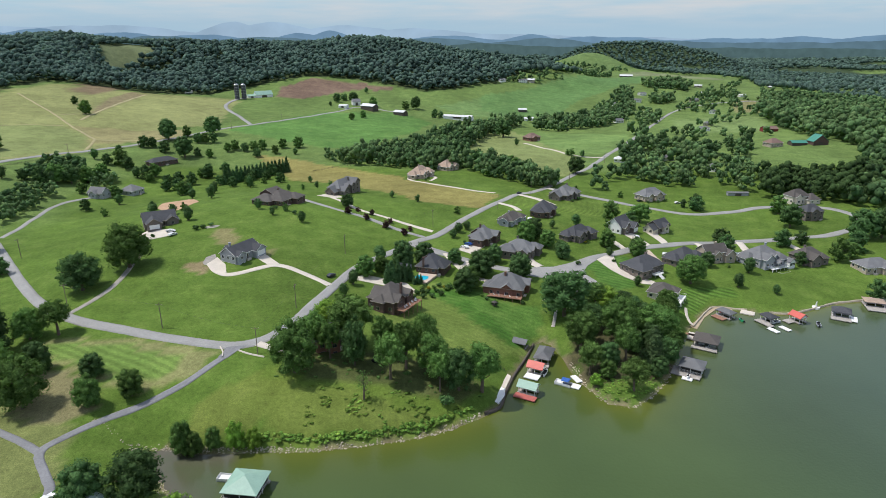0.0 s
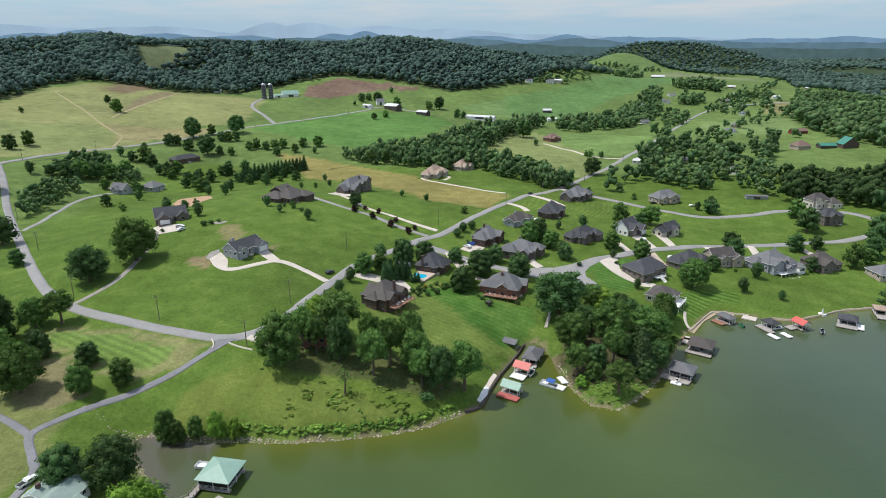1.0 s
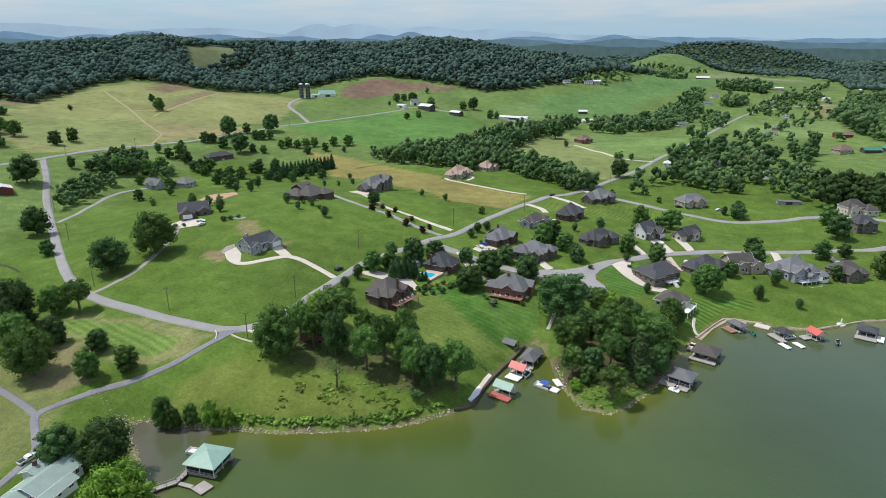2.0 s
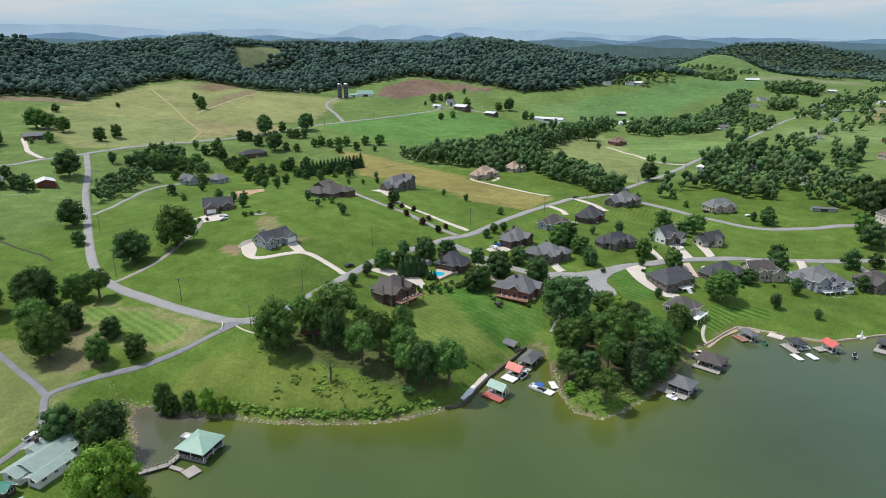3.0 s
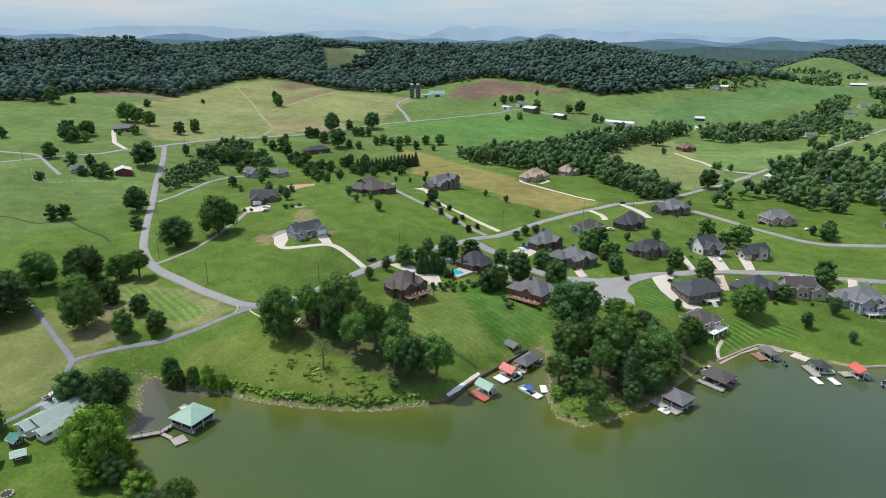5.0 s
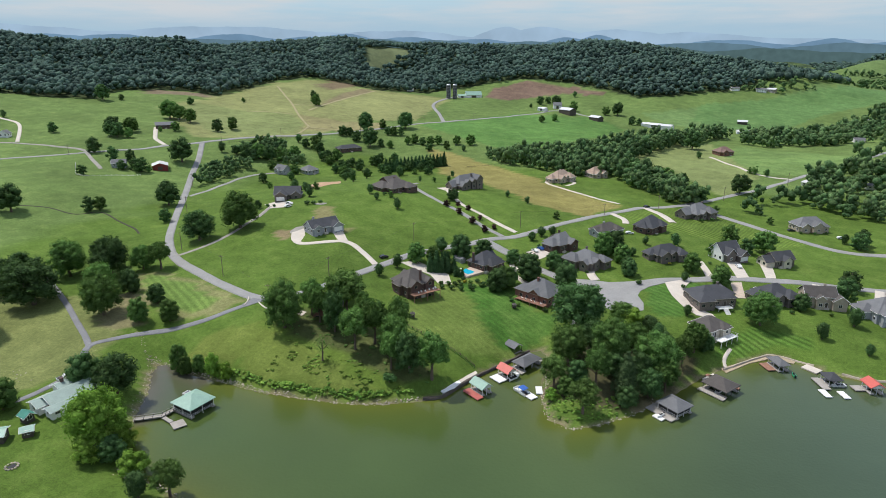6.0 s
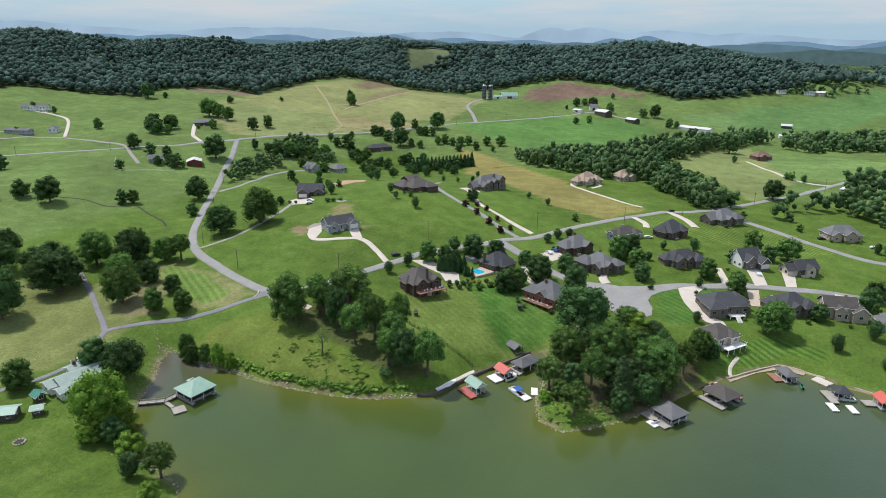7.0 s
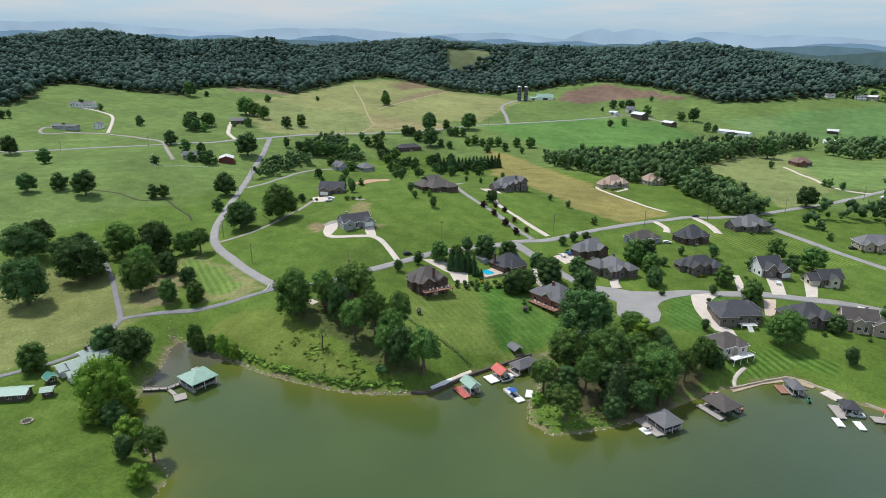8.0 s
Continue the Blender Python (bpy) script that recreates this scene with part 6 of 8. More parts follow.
house(89, 430, 58, 18, 13, 3.4, BRICK_GREY, ROOF_GREY, "brick house with steep grey hipped roofs", pitch=0.8, wings=[(-6, 4, 3, 12, 3.2, "gx"), (10, -3, 17.5, 5, 3.6, "hip"), (4, -1.8, 8, 5, 3.8, "gy"), (2, 9, 10, 15, 3.2, "hip")], chimney=(13, 6))
house(75, 334, 42, 16, 10, 3.4, BRICK_GREY, ROOF_DARK, "stone-fronted house with dark hipped roof and gables", pitch=0.75, wings=[(1, -2.4, 6.5, 5, 3.4, "gy"), (8, -1.0, 11, 4, 3.6, "gy"), (11.5, -2.6, 17.5, 6, 3.2, "hip"), (-3, 3, 3, 9, 3.0, "hip")])
house(106, 353, 46, 12.5, 10, 4.0, WHITE, ROOF_DARK, "steep-gabled white house with grey stone front and white garage door", wing_wall=BRICK_GREY, kind="gx", pitch=0.95, wings=[(1, -2.2, 7, 5, 4.0, "gy"), (8.5, -4, 14, 5, 3.0, "gy")], garage=("-y", 11.2, -4), trim=WHITE)
house(132, 362, 40, 12, 9, 3.2, BRICK_GREY, ROOF_DARK, "grey stone house with white gabled wing and double drive", wing_wall=CREAM, kind="gx", pitch=0.75, wings=[(-5.5, 0.5, 1, 7.5, 2.6, "gx"), (4, -1.6, 9, 5, 3.2, "gy")], garage=None)
lakeside = house(98, 287, 34, 18, 13, 3.6, BRICK_GREY, ROOF_DARK, "lake house with dark hipped roof and white stairs", pitch=0.62, wings=[(-0.8, -2.0, 6.5, 6, 3.6, "hip"), (12.5, 5, 20.5, 14.5, 3.4, "hip")], chimney=(13, 8), drop=3.6)
deck(lakeside, 8, -3, 15, 0, 0.0, WHITE, WHITE, -3.4)
for k in range(16):
    part("tread", boxes((10.2, -3.4 - 0.3 * k, -0.2 * k - 0.3, 12.4, -3.0 - 0.3 * k, -0.2 * k - 0.05)), WHITE, lakeside, "white outdoor stair tread")
house(127, 305, 40, 14, 12, 3.6, BRICK_GREY, ROOF_DARK, "lake house with dark grey hipped roof and porch", pitch=0.7, wings=[(8, -2.6, 15, 5, 3.6, "hip"), (-4, 3, 3, 11, 3.2, "hip"), (3, -1.2, 7, 4, 3.8, "gy")], drop=3.4)
rust = house(104, 261, 57, 12, 10.5, 3.2, CREAM, ROOF_BROWN, "lake house with brown roof and white porch behind trees", pitch=0.6, wings=[(6, -1.6, 11, 5, 3.2, "hip")], drop=3.4)
deck(rust, 1, -4.6, 12, -1.6, 0.0, WHITE, WHITE, -3.2)
house(142, 314, 16, 13, 9, 5.0, BRICK_TAN, ROOF_BROWN, "tan brick lake house with steep gables", kind="gx", pitch=0.75, wings=[(4, -1.6, 7.5, 4, 4.6, "gy"), (11, -2.0, 17, 6, 3.8, "gy")], chimney=(9.5, 6), drop=3.2)
porch = house(169, 310, 24, 16, 13, 4.4, SIDING_GREY, ROOF_GREY, "large grey house with white porches facing the lake", pitch=0.75, wings=[(1, -2.8, 7.5, 6, 4.6, "gy"), (11, -3, 17.5, 6, 3.8, "hip"), (7.5, -1.4, 11, 4, 5.0, "gy"), (-4, 4, 3, 12, 3.6, "hip")], chimney=(12, 8), drop=3.6)
deck(porch, 3, -6, 15, -2.5, 0.2, WHITE, WHITE, -3.6)
deck(porch, 6, -9, 13, -6, -2.4, WHITE, WHITE, -4.2)
for k in range(9):
    part("tread", boxes((13.2 + 0.34 * k, -8.6, -0.2 * k - 2.65, 13.7 + 0.34 * k, -6.6, -0.2 * k - 2.4)), WHITE, porch, "white outdoor stair tread")
part("patio", boxes((1, -8.5, -4.4, 6, -2.5, -3.6)), CONCRETE, porch, "pale concrete patio")
bm = bmesh.new()
wall_block(bm, 15.2, -6.2, 19.2, -0.5, -4.2, 2.6, 1.9, "gy")
sunroom = part("sunroom", bm, WHITE, porch, "white gabled sunroom")
bm = bmesh.new()
roof_block(bm, 15.2, -6.2, 19.2, -0.5, 2.6, 1.9, "gy", 0.4, 0.18)
part("sunroom_roof", bm, ROOF_GREY, sunroom)
for k in range(4):
    part("pane", boxes((15.45 + 0.92 * k, -6.24, 0.6, 16.2 + 0.92 * k, -6.19, 2.0)), PANE, sunroom)
bm = bmesh.new()
roof_block(bm, 7, -5.6, 12.5, 0, 2.9, 1.1, "gy", 0.3, 0.16)
part("porch_roof", bm, ROOF_GREY, porch, "grey gabled porch roof")
for px in (7.2, 12.3):
    part("porch_post", boxes((px - 0.12, -5.5, 0.2, px + 0.12, -5.26, 2.75)), WHITE, porch)
house(196, 315, 18, 14, 11, 4.2, BRICK_GREY, ROOF_BROWN, "brown stone lake house with gabled porch", pitch=0.78, wings=[(2, -2.8, 8.5, 5, 4.2, "gy"), (10, -1.4, 15, 6, 3.8, "hip")], chimney=(6, 7), drop=3.2)
house(223, 305, 8, 17, 11, 3.2, BRICK_TAN, ROOF_GREY, "low tan lake house with broad grey-brown roof", pitch=0.6, wings=[(9, -2, 16, 5, 3.2, "hip")], drop=2.8)
house(149, 443, 28, 19, 11, 3.8, BRICK_TAN, ROOF_GREY, "wide tan brick house with many grey gables", pitch=0.8, wings=[(1, -2, 6, 5, 3.8, "gy"), (8, -3, 14, 5, 4.2, "gy"), (15, -1, 19, 4, 3.6, "hip")])
house(252, 433, 14, 14, 10, 5.0, CREAM, ROOF_BROWN, "tall cream stucco house with brown hipped roof", pitch=0.85, wings=[(1.5, -1.6, 6, 5, 5.0, "gy"), (11, -4, 20, 5, 3.0, "hip")], kind="hip")
house(241, 396, 10, 13, 10, 5.6, BRICK_GREY, ROOF_DARK, "grey stone two-storey house under dark trees", pitch=0.75, wings=[(3, -1.5, 8, 5, 5.6, "gy")])
house(-96, 270, 64, 16.5, 9.5, 3.0, SIDING_GREY, ROOF_DARK, "grey ranch house with charcoal roof on a bare lawn", pitch=0.7, kind="gx", wings=[(0.5, -1.4, 5, 5, 3.0, "gy"), (11, -2.6, 17.5, 6, 2.8, "gy"), (3, 5, 9, 11, 2.8, "gy")], garage=("-y", 14.2, -2.6), chimney=(5, 8))
house(-160, 318, 30, 16, 11, 3.0, BRICK_GREY, ROOF_DARK, "hilltop house with dark gabled roofs and white trim", pitch=0.72, kind="gx", wings=[(1, -5, 8, 5, 3.0, "gy"), (11, -2, 17, 6, 3.0, "gy")], garage=("-y", 4.5, -5), group="hilltop houses")
house(-246, 434, 74, 9, 12, 3.0, SIDING_GREY, ROOF_GREY, "grey cottage with pale grey gabled roof", pitch=0.8, kind="gy", wings=[(-2, 3, 5, 8, 3.0, "gx")], group="hilltop houses")
house(-231, 450, 76, 12, 12, 3.0, SIDING_GREY, ROOF_GREY, "pale grey garage house with hipped roof", pitch=0.6, group="hilltop houses")
house(-252, 532, 55, 24, 11, 3.0, BRICK_BROWN, ROOF_DARK, "long low ranch house with dark roof among trees", pitch=0.5, group="hilltop houses")
house(-96, 359, 68, 18, 16, 3.2, BRICK_BROWN, ROOF_BROWN, "large low house with broad brown hipped roofs", pitch=0.55, wings=[(-3, 7, 8, 20, 3.0, "hip"), (4, 9, 14, 19, 5.6, "gx"), (10, -3, 19, 6, 3.0, "hip"), (14, 8, 21, 15, 3.0, "hip")], chimney=(9, 9), group="hilltop houses")
house(-70, 409, 64, 21, 10, 4.4, BRICK_GREY, ROOF_GREY, "large stone manor house with steep dark gables", pitch=0.9, wings=[(0, -4, 5.5, 6, 3.2, "gy"), (6, -2, 10, 6, 4.6, "gy"), (10.8, -2.6, 14.4, 6, 5.2, "gy"), (15.5, -2.2, 21.5, 7, 6.0, "gy"), (-5, 1, 2, 8, 2.8, "gx")], chimney=(14.8, 3), group="hilltop houses")
house(-18, 491, 62, 18, 12, 3.4, BRICK_TAN, ROOF_TAN, "tan stucco house with pale tan hipped roof", pitch=0.85, wings=[(1, -2.2, 6.5, 5, 3.4, "gy"), (11, -3, 17.5, 6, 3.6, "hip"), (7.5, -1.2, 10.5, 5, 4.2, "gy"), (-4, 3, 3, 10, 3.0, "hip")], chimney=(9, 7), group="tan houses")
house(3, 523, 50, 15, 11, 3.4, BRICK_TAN, ROOF_TAN, "tan stucco house with pink-tan gabled roof", pitch=0.85, wings=[(2, -2, 7, 5, 3.4, "gy"), (9, -2, 14, 5, 3.4, "gy")], group="tan houses")
house(-424, 463, 49, 17, 11, 3.0, BRICK_BROWN, ROOF_GREY, "long country house with grey metal roof", pitch=0.45, kind="gx", group="country houses")
house(97, 687, 40, 16, 12, 3.4, BRICK_RED, ROOF_PINK, "red-brown farmhouse in the pasture", pitch=0.7, wings=[(2, -2, 8, 5, 3.4, "gy")], group="country houses")
house(-612, 395, 30, 26, 10, 3.0, WHITE, ROOF_GREY, "long pale house on the green hilltop", pitch=0.5, kind="gx", wings=[(8, -2, 15, 5, 3.4, "gy")], group="country houses")
house(-540, 338, 20, 26, 7, 2.8, SIDING_GREY, ROOF_GREY, "long low grey outbuilding on the hillside", pitch=0.4, kind="gx", group="country houses")
house(-515, 365, 30, 8, 7, 2.8, WHITE, ROOF_GREY, "small white cottage on the hillside", pitch=0.7, kind="gy", group="country houses")
house(-343, 345, 40, 10, 8, 2.8, SIDING_GREY, ROOF_GREY, "grey cottage half hidden by trees", pitch=0.6, kind="gx", group="country houses")
house(-45, 198, 30, 12, 10, 4.0, BRICK_RED, ROOF_GREY, "brick house hidden among the bluff trees", pitch=0.7, wings=[(4, -2, 8, 4, 4.0, "hip")], drop=3)
house(328, 618, 20, 15, 11, 3.4, BRICK_TAN, ROOF_PINK, "tan country house with brown roof", pitch=0.7, group="country houses")
farmhouse = house(-86.5, 115, 82, 14, 8.5, 2.9, WHITE, ROOF_PALE, "white lakeside farmhouse with pale green metal roof", kind="gx", pitch=0.42, wings=[(-3, 3, 4, 9, 2.6, "gx"), (6, 6, 14, 12, 3.4, "gx"), (-2, -3, 9, 1, 2.4, "gx")], group="lakeside farm", drop=1.5)
for cx, cy in ((8, 9.2), (12.5, 9.2)):
    part("chimney", boxes((cx - 0.45, cy - 0.45, 3.2, cx + 0.45, cy + 0.45, 6.0), (cx - 0.55, cy - 0.55, 6.0, cx + 0.55, cy + 0.55, 6.2)), BRICK_BROWN, farmhouse, "dark brick chimney")
house(-89.0, 107.5, 85, 2.8, 3.2, 2.2, DARK_WOOD, ROOF_TEAL, "small dark shed with teal-green roof", kind="gy", pitch=0.7, group="lakeside farm", drop=0.6)
house(-83.0, 102.5, 50, 2.8, 2.8, 2.1, DARK_WOOD, ROOF_GREEN, "little grey shed with green roof", kind="gx", pitch=0.5, group="lakeside farm", drop=0.6)
house(-100, 85, 42, 20, 5, 2.5, DARK_WOOD, ROOF_GREEN, "long weathered shed with pale green metal roof", kind="gx", pitch=0.35, group="lakeside farm", drop=0.8)


# ---- barns, silos, sheds ----
def barn(x, y, turn, w, d, h, wall, roof, label, pitch=0.55, kind="gx", category="barn", door=True):
    z = float(gz(x, y))
    ob = thing("barn", x, y, turn, label, category, "farm buildings", z)
    rise = ((d if kind == "gx" else w) / 2 + 0.5) * pitch
    bm = bmesh.new()
    wall_block(bm, 0, 0, w, d, -2.5, h, rise, kind)
    part("wall", bm, wall, ob)
    bm = bmesh.new()
    roof_block(bm, 0, 0, w, d, h, rise, kind, 0.5, 0.18)
    part("roof", bm, roof, ob)
    if door:
        part("barn_door", boxes((w * 0.35, -0.12, 0, w * 0.65, -0.02, h * 0.8)), DARK_WOOD, ob)
    return ob


def silo(x, y, r, h):
    ob = thing("silo", x, y, 0, "tall dark stave silo with a pale domed cap", "silo", "twin silos")
    bm = bmesh.new()
    tube(bm, (0, 0, -1.5), (0, 0, h), r, r, 24)
    part("shaft", bm, SILO, ob)
    for k in range(9):
        bm = bmesh.new()
        tube(bm, (0, 0, h * (k + 0.5) / 9), (0, 0, h * (k + 0.5) / 9 + 0.2), r * 1.02, r * 1.02, 24)
        part("hoop", bm, METAL, ob)
    bm = bmesh.new()
    bmesh.ops.create_uvsphere(bm, u_segments=20, v_segments=8, radius=r * 1.03, matrix=Matrix.Translation((0, 0, h)) @ Matrix.Diagonal((1, 1, 0.6, 1)))
    part("dome", bm, METAL, ob, "pale metal dome")
    bm = bmesh.new()
    tube(bm, (r * 1.05, 0, 0), (r * 1.05, 0, h), 0.35, 0.35, 8)
    part("chute", bm, METAL, ob)


silo(-283, 872, 3.1, 19)
silo(-275, 877, 3.1, 19)
barn(-262, 890, 35, 24, 11, 4.0, WHITE, ROOF_GREEN, "white barn with pale green curved roof", 0.85)
barn(-272, 884, 35, 12, 8, 3.0, WHITE, ROOF_GREEN, "low white milking shed beside the silos", 0.4)
barn(-112, 858, -35, 22, 11, 4.5, DARK_WOOD, ROOF_WHITE, "black barn with a bright white roof", 0.5)
barn(-66, 836, -35, 17, 9, 3.4, DARK_WOOD, ROOF_WHITE, "black pole barn with white roof", 0.45)
barn(-142, 858, -20, 12, 7, 3.0, WHITE, ROOF_WHITE, "low white farm shed", 0.4)
barn(-126, 883, 20, 11, 9, 4.8, WHITE, ROOF_GREY, "white farmhouse beside the barns", 0.8, category="farmhouse")
barn(0, 838, -22, 40, 9, 2.6, WHITE, ROOF_WHITE, "long low white poultry house", 0.4)
barn(112, 862, 10, 14, 8, 2.8, WHITE, ROOF_WHITE, "white shed at the tree belt", 0.4)
barn(112, 932, 0, 12, 8, 3.2, DARK_WOOD, ROOF_WHITE, "small dark field barn", 0.5)
barn(410, 1484, -10, 28, 12, 5.0, DARK_WOOD, ROOF_WHITE, "dark field barn with pale roof", 0.5)
barn(-361, 889, 30, 10, 9, 1.5, WHITE, ROOF_WHITE, "white hoop shed on the hill", 0.9, door=False)
barn(-319, 363, 48, 11.5, 13, 3.4, BARN_RED, ROOF_WHITE, "red barn with a white gabled roof", 0.34, "gy")
barn(352, 624, 5, 16, 8, 3.0, DARK_WOOD, ROOF_TEAL, "low shed with teal-green roof", 0.5)
barn(372, 622, 5, 16, 11, 4.0, BRICK_BROWN, ROOF_TEAL, "red-brown lodge with green roof", 0.8, "gy")
barn(362, 700, 10, 16, 10, 3.6, BARN_RED, ROOF_PINK, "red barn at the edge of the woods", 0.5)
barn(218, 461, -4, 15, 4.5, 2.4, SIDING_GREY, ROOF_GREY, "long grey mobile home under trees", 0.25, category="mobile home")
VILLAGE = random.Random(3)
for x, y in [(100, 1112), (135, 1130), (150, 1140), (225, 880), (235, 850), (295, 1019), (310, 1035), (269, 1000), (284, 1059), (345, 1105), (300, 920), (380, 880), (420, 760), (469, 1154), (491, 1245), (520, 1110), (400, 1010), (330, 770), (300, 735), (560, 1000), (640, 1240),
             (205, 575), (160, 575), (250, 600), (236, 530), (310, 500), (345, 520), (330, 470)]:
    house(x, y, VILLAGE.choice((10, 35, 60, -20)), VILLAGE.uniform(10, 15), VILLAGE.uniform(7, 9), 2.8, VILLAGE.choice((WHITE, BRICK_TAN, WHITE)), VILLAGE.choice((ROOF_GREY, ROOF_GREY, ROOF_WHITE)), "small far village house among trees",
          VILLAGE.choice(("gx", "hip")), 0.5, group="village houses", drop=1.5)


# ---- docks and boathouses ----
def posts(parent, spots, z0, z1, r, mat, name="post"):
    for px, py in spots:
        bm = bmesh.new()
        tube(bm, (px, py, z0), (px, py, z1), r, r, 7)
        part(name, bm, mat, parent)


def dock_boards(parent, x0, y0, x1, y1, z, mat, name="decking"):
    """A dock platform with softened edges."""
    return part(name, boxes((x0, y0, z - 0.35, x1, y1, z, 0.03)), mat, parent)


def boathouse(x, y, turn, w, d, roof, label, kind="hip", eave=3.0, pitch=0.5, decks=(), railings=False, slip=True):
    """An open roof on posts over a boat slip; origin at the eave corner nearest the open lake. decks: (x0, y0, x1, y1, material)."""
    ob = thing("boathouse", x, y, turn, label, "boathouse", "boathouses along the shore", 0.0)
    rise = ((d if kind == "gx" else w if kind == "gy" else min(w, d)) / 2) * pitch
    bm = bmesh.new()
    roof_block(bm, 0.4, 0.4, w - 0.4, d - 0.4, eave, rise, kind, 0.4, 0.2)
    part("roof", bm, roof, ob)
    if kind != "hip":
        bm = bmesh.new()
        wall_block(bm, 0.5, 0.5, w - 0.5, d - 0.5, eave - 0.3, eave, rise, kind)
        part("gable", bm, WHITE, ob)
    xs, ys = np.linspace(0.7, w - 0.7, max(3, int(w / 2.8))), np.linspace(0.7, d - 0.7, max(3, int(d / 2.8)))
    spots = [(u, v) for u in xs for v in ys if u in (xs[0], xs[-1]) or v in (ys[0], ys[-1])]
    posts(ob, spots, -1.5, eave, 0.11, WHITE if roof is not ROOF_BROWN else DARK_WOOD)
    if slip:
        for a in ((0.3, 0.3, 1.7, d - 0.3), (w - 1.7, 0.3, w - 0.3, d - 0.3), (1.7, d - 2.0, w - 1.7, d - 0.3)):
            dock_boards(ob, *a, 0.62, DOCK_WOOD)
    if railings:
        bm = boxes((0.9, 0.9, 0.7, w - 0.9, 0.96, eave - 0.5), (0.9, 0.96, 0.7, 0.96, d - 0.9, eave - 0.5), (w - 0.96, 0.96, 0.7, w - 0.9, d - 0.9, eave - 0.5))
        part("screen", bm, BLACK, ob, "dark insect screens")
        for z in (0.95, 1.3, 1.65):
            for a in ((0.6, 0.6, w - 0.6, 0.66), (0.6, 0.66, 0.66, d - 0.6), (w - 0.66, 0.66, w - 0.6, d - 0.6)):
                part("rail", boxes((a[0], a[1], z, a[2], a[3], z + 0.06)), WHITE, ob)
    for x0, y0, x1, y1, m in decks:
        dock_boards(ob, x0, y0, x1, y1, 0.66, m, "dock")
        posts(ob, [(x0 + 0.2, y0 + 0.2), (x1 - 0.2, y0 + 0.2), (x0 + 0.2, y1 - 0.2), (x1 - 0.2, y1 - 0.2)], -1.5, 0.6, 0.12, DARK_WOOD, "pile")
    return ob


def hull_bm(length, beam, depth):
    bm = bmesh.new()
    rings = []
    for k in range(7):
        u = k / 6
        hw = beam / 2 * (1 - max(0, (u - 0.5) / 0.5) ** 2.2 * 0.95)
        yy = -length / 2 + length * u
        rings.append([bm.verts.new(p) for p in ((-hw, yy, depth), (-hw * 0.75, yy, 0), (hw * 0.75, yy, 0), (hw, yy, depth))])
    for a, b in zip(rings, rings[1:]):
        for k in range(3):
            bm.faces.new((a[k], a[k + 1], b[k + 1], b[k]))
        bm.faces.new((a[3], a[0], b[0], b[3]))
    bm.faces.new(rings[0][::-1])
    bm.faces.new(rings[-1])
    return bm


def boat(x, y, turn, length, label, hull, cover=None, z=0.1):
    ob = thing("boat", x, y, turn, label, "boat", "boats", z)
    part("hull", hull_bm(length, length * 0.36, 0.75), hull, ob)
    part("cockpit", boxes((-length * 0.12, -length * 0.36, 0.72, length * 0.12, length * 0.12, 0.8)), BLACK, ob)
    part("windscreen", boxes((-length * 0.13, length * 0.12, 0.75, length * 0.13, length * 0.15, 1.2)), PANE, ob)
    part("engine", boxes((-0.25, -length / 2 - 0.4, 0.1, 0.25, -length / 2, 1.0), ), BLACK, ob)
    if cover:
        bm = boxes((-length * 0.16, -length * 0.25, 1.85, length * 0.16, length * 0.15, 1.95, 0.04))
        part("canopy", bm, cover, ob, "stretched canopy")
        for px in (-length * 0.15, length * 0.15):
            for py in (-length * 0.22, length * 0.12):
                b2 = bmesh.new()
                tube(b2, (px, py, 0.7), (px, py, 1.86), 0.03, 0.03, 5)
                part("canopy_post", b2, METAL, ob)
    return ob


def pontoon(x, y, turn, label, canopy, deck_mat=None, size=(2.6, 7.0)):
    w, l = size
    ob = thing("pontoon_boat", x, y, turn, label, "boat", "boats", 0.0)
    for s in (-1, 1):
        bm = bmesh.new()
        tube(bm, (s * w * 0.36, -l / 2, 0.1), (s * w * 0.36, l / 2, 0.1), 0.32, 0.32, 10)
        part("pontoon", bm, METAL, ob)
    part("deck", boxes((-w / 2, -l / 2, 0.42, w / 2, l / 2, 0.55)), deck_mat or WHITE, ob)
    part("fence", boxes((-w / 2, -l / 2, 0.55, -w / 2 + 0.06, l / 2, 1.2), (w / 2 - 0.06, -l / 2, 0.55, w / 2, l / 2, 1.2), (-w / 2, l / 2 - 0.06, 0.55, w / 2, l / 2, 1.2)), WHITE, ob)
    part("bench", boxes((-w / 2 + 0.1, -l * 0.42, 0.55, -w / 2 + 0.75, l * 0.4, 1.0), (w / 2 - 0.75, -l * 0.42, 0.55, w / 2 - 0.1, -l * 0.05, 1.0)), WHITE, ob)
    if canopy:
        part("canopy", boxes((-w / 2, -l * 0.38, 2.3, w / 2, l * 0.12, 2.42, 0.05)), canopy, ob, "stretched canvas canopy")
        posts(ob, [(-w / 2 + 0.1, -l * 0.3), (w / 2 - 0.1, -l * 0.3), (-w / 2 + 0.1, l * 0.05), (w / 2 - 0.1, l * 0.05)], 0.5, 2.3, 0.04, METAL, "canopy_post")
    return ob


def floating_dock(x, y, turn, w, l, label, mat, z=0.0):
    ob = thing("floating_dock", x, y, turn, label, "dock", "floating docks", z)
    dock_boards(ob, -w / 2, -l / 2, w / 2, l / 2, 0.55, mat)
    part("float", boxes((-w / 2 + 0.2, -l / 2 + 0.2, -0.2, w / 2 - 0.2, l / 2 - 0.2, 0.25)), BLACK, ob)
    return ob


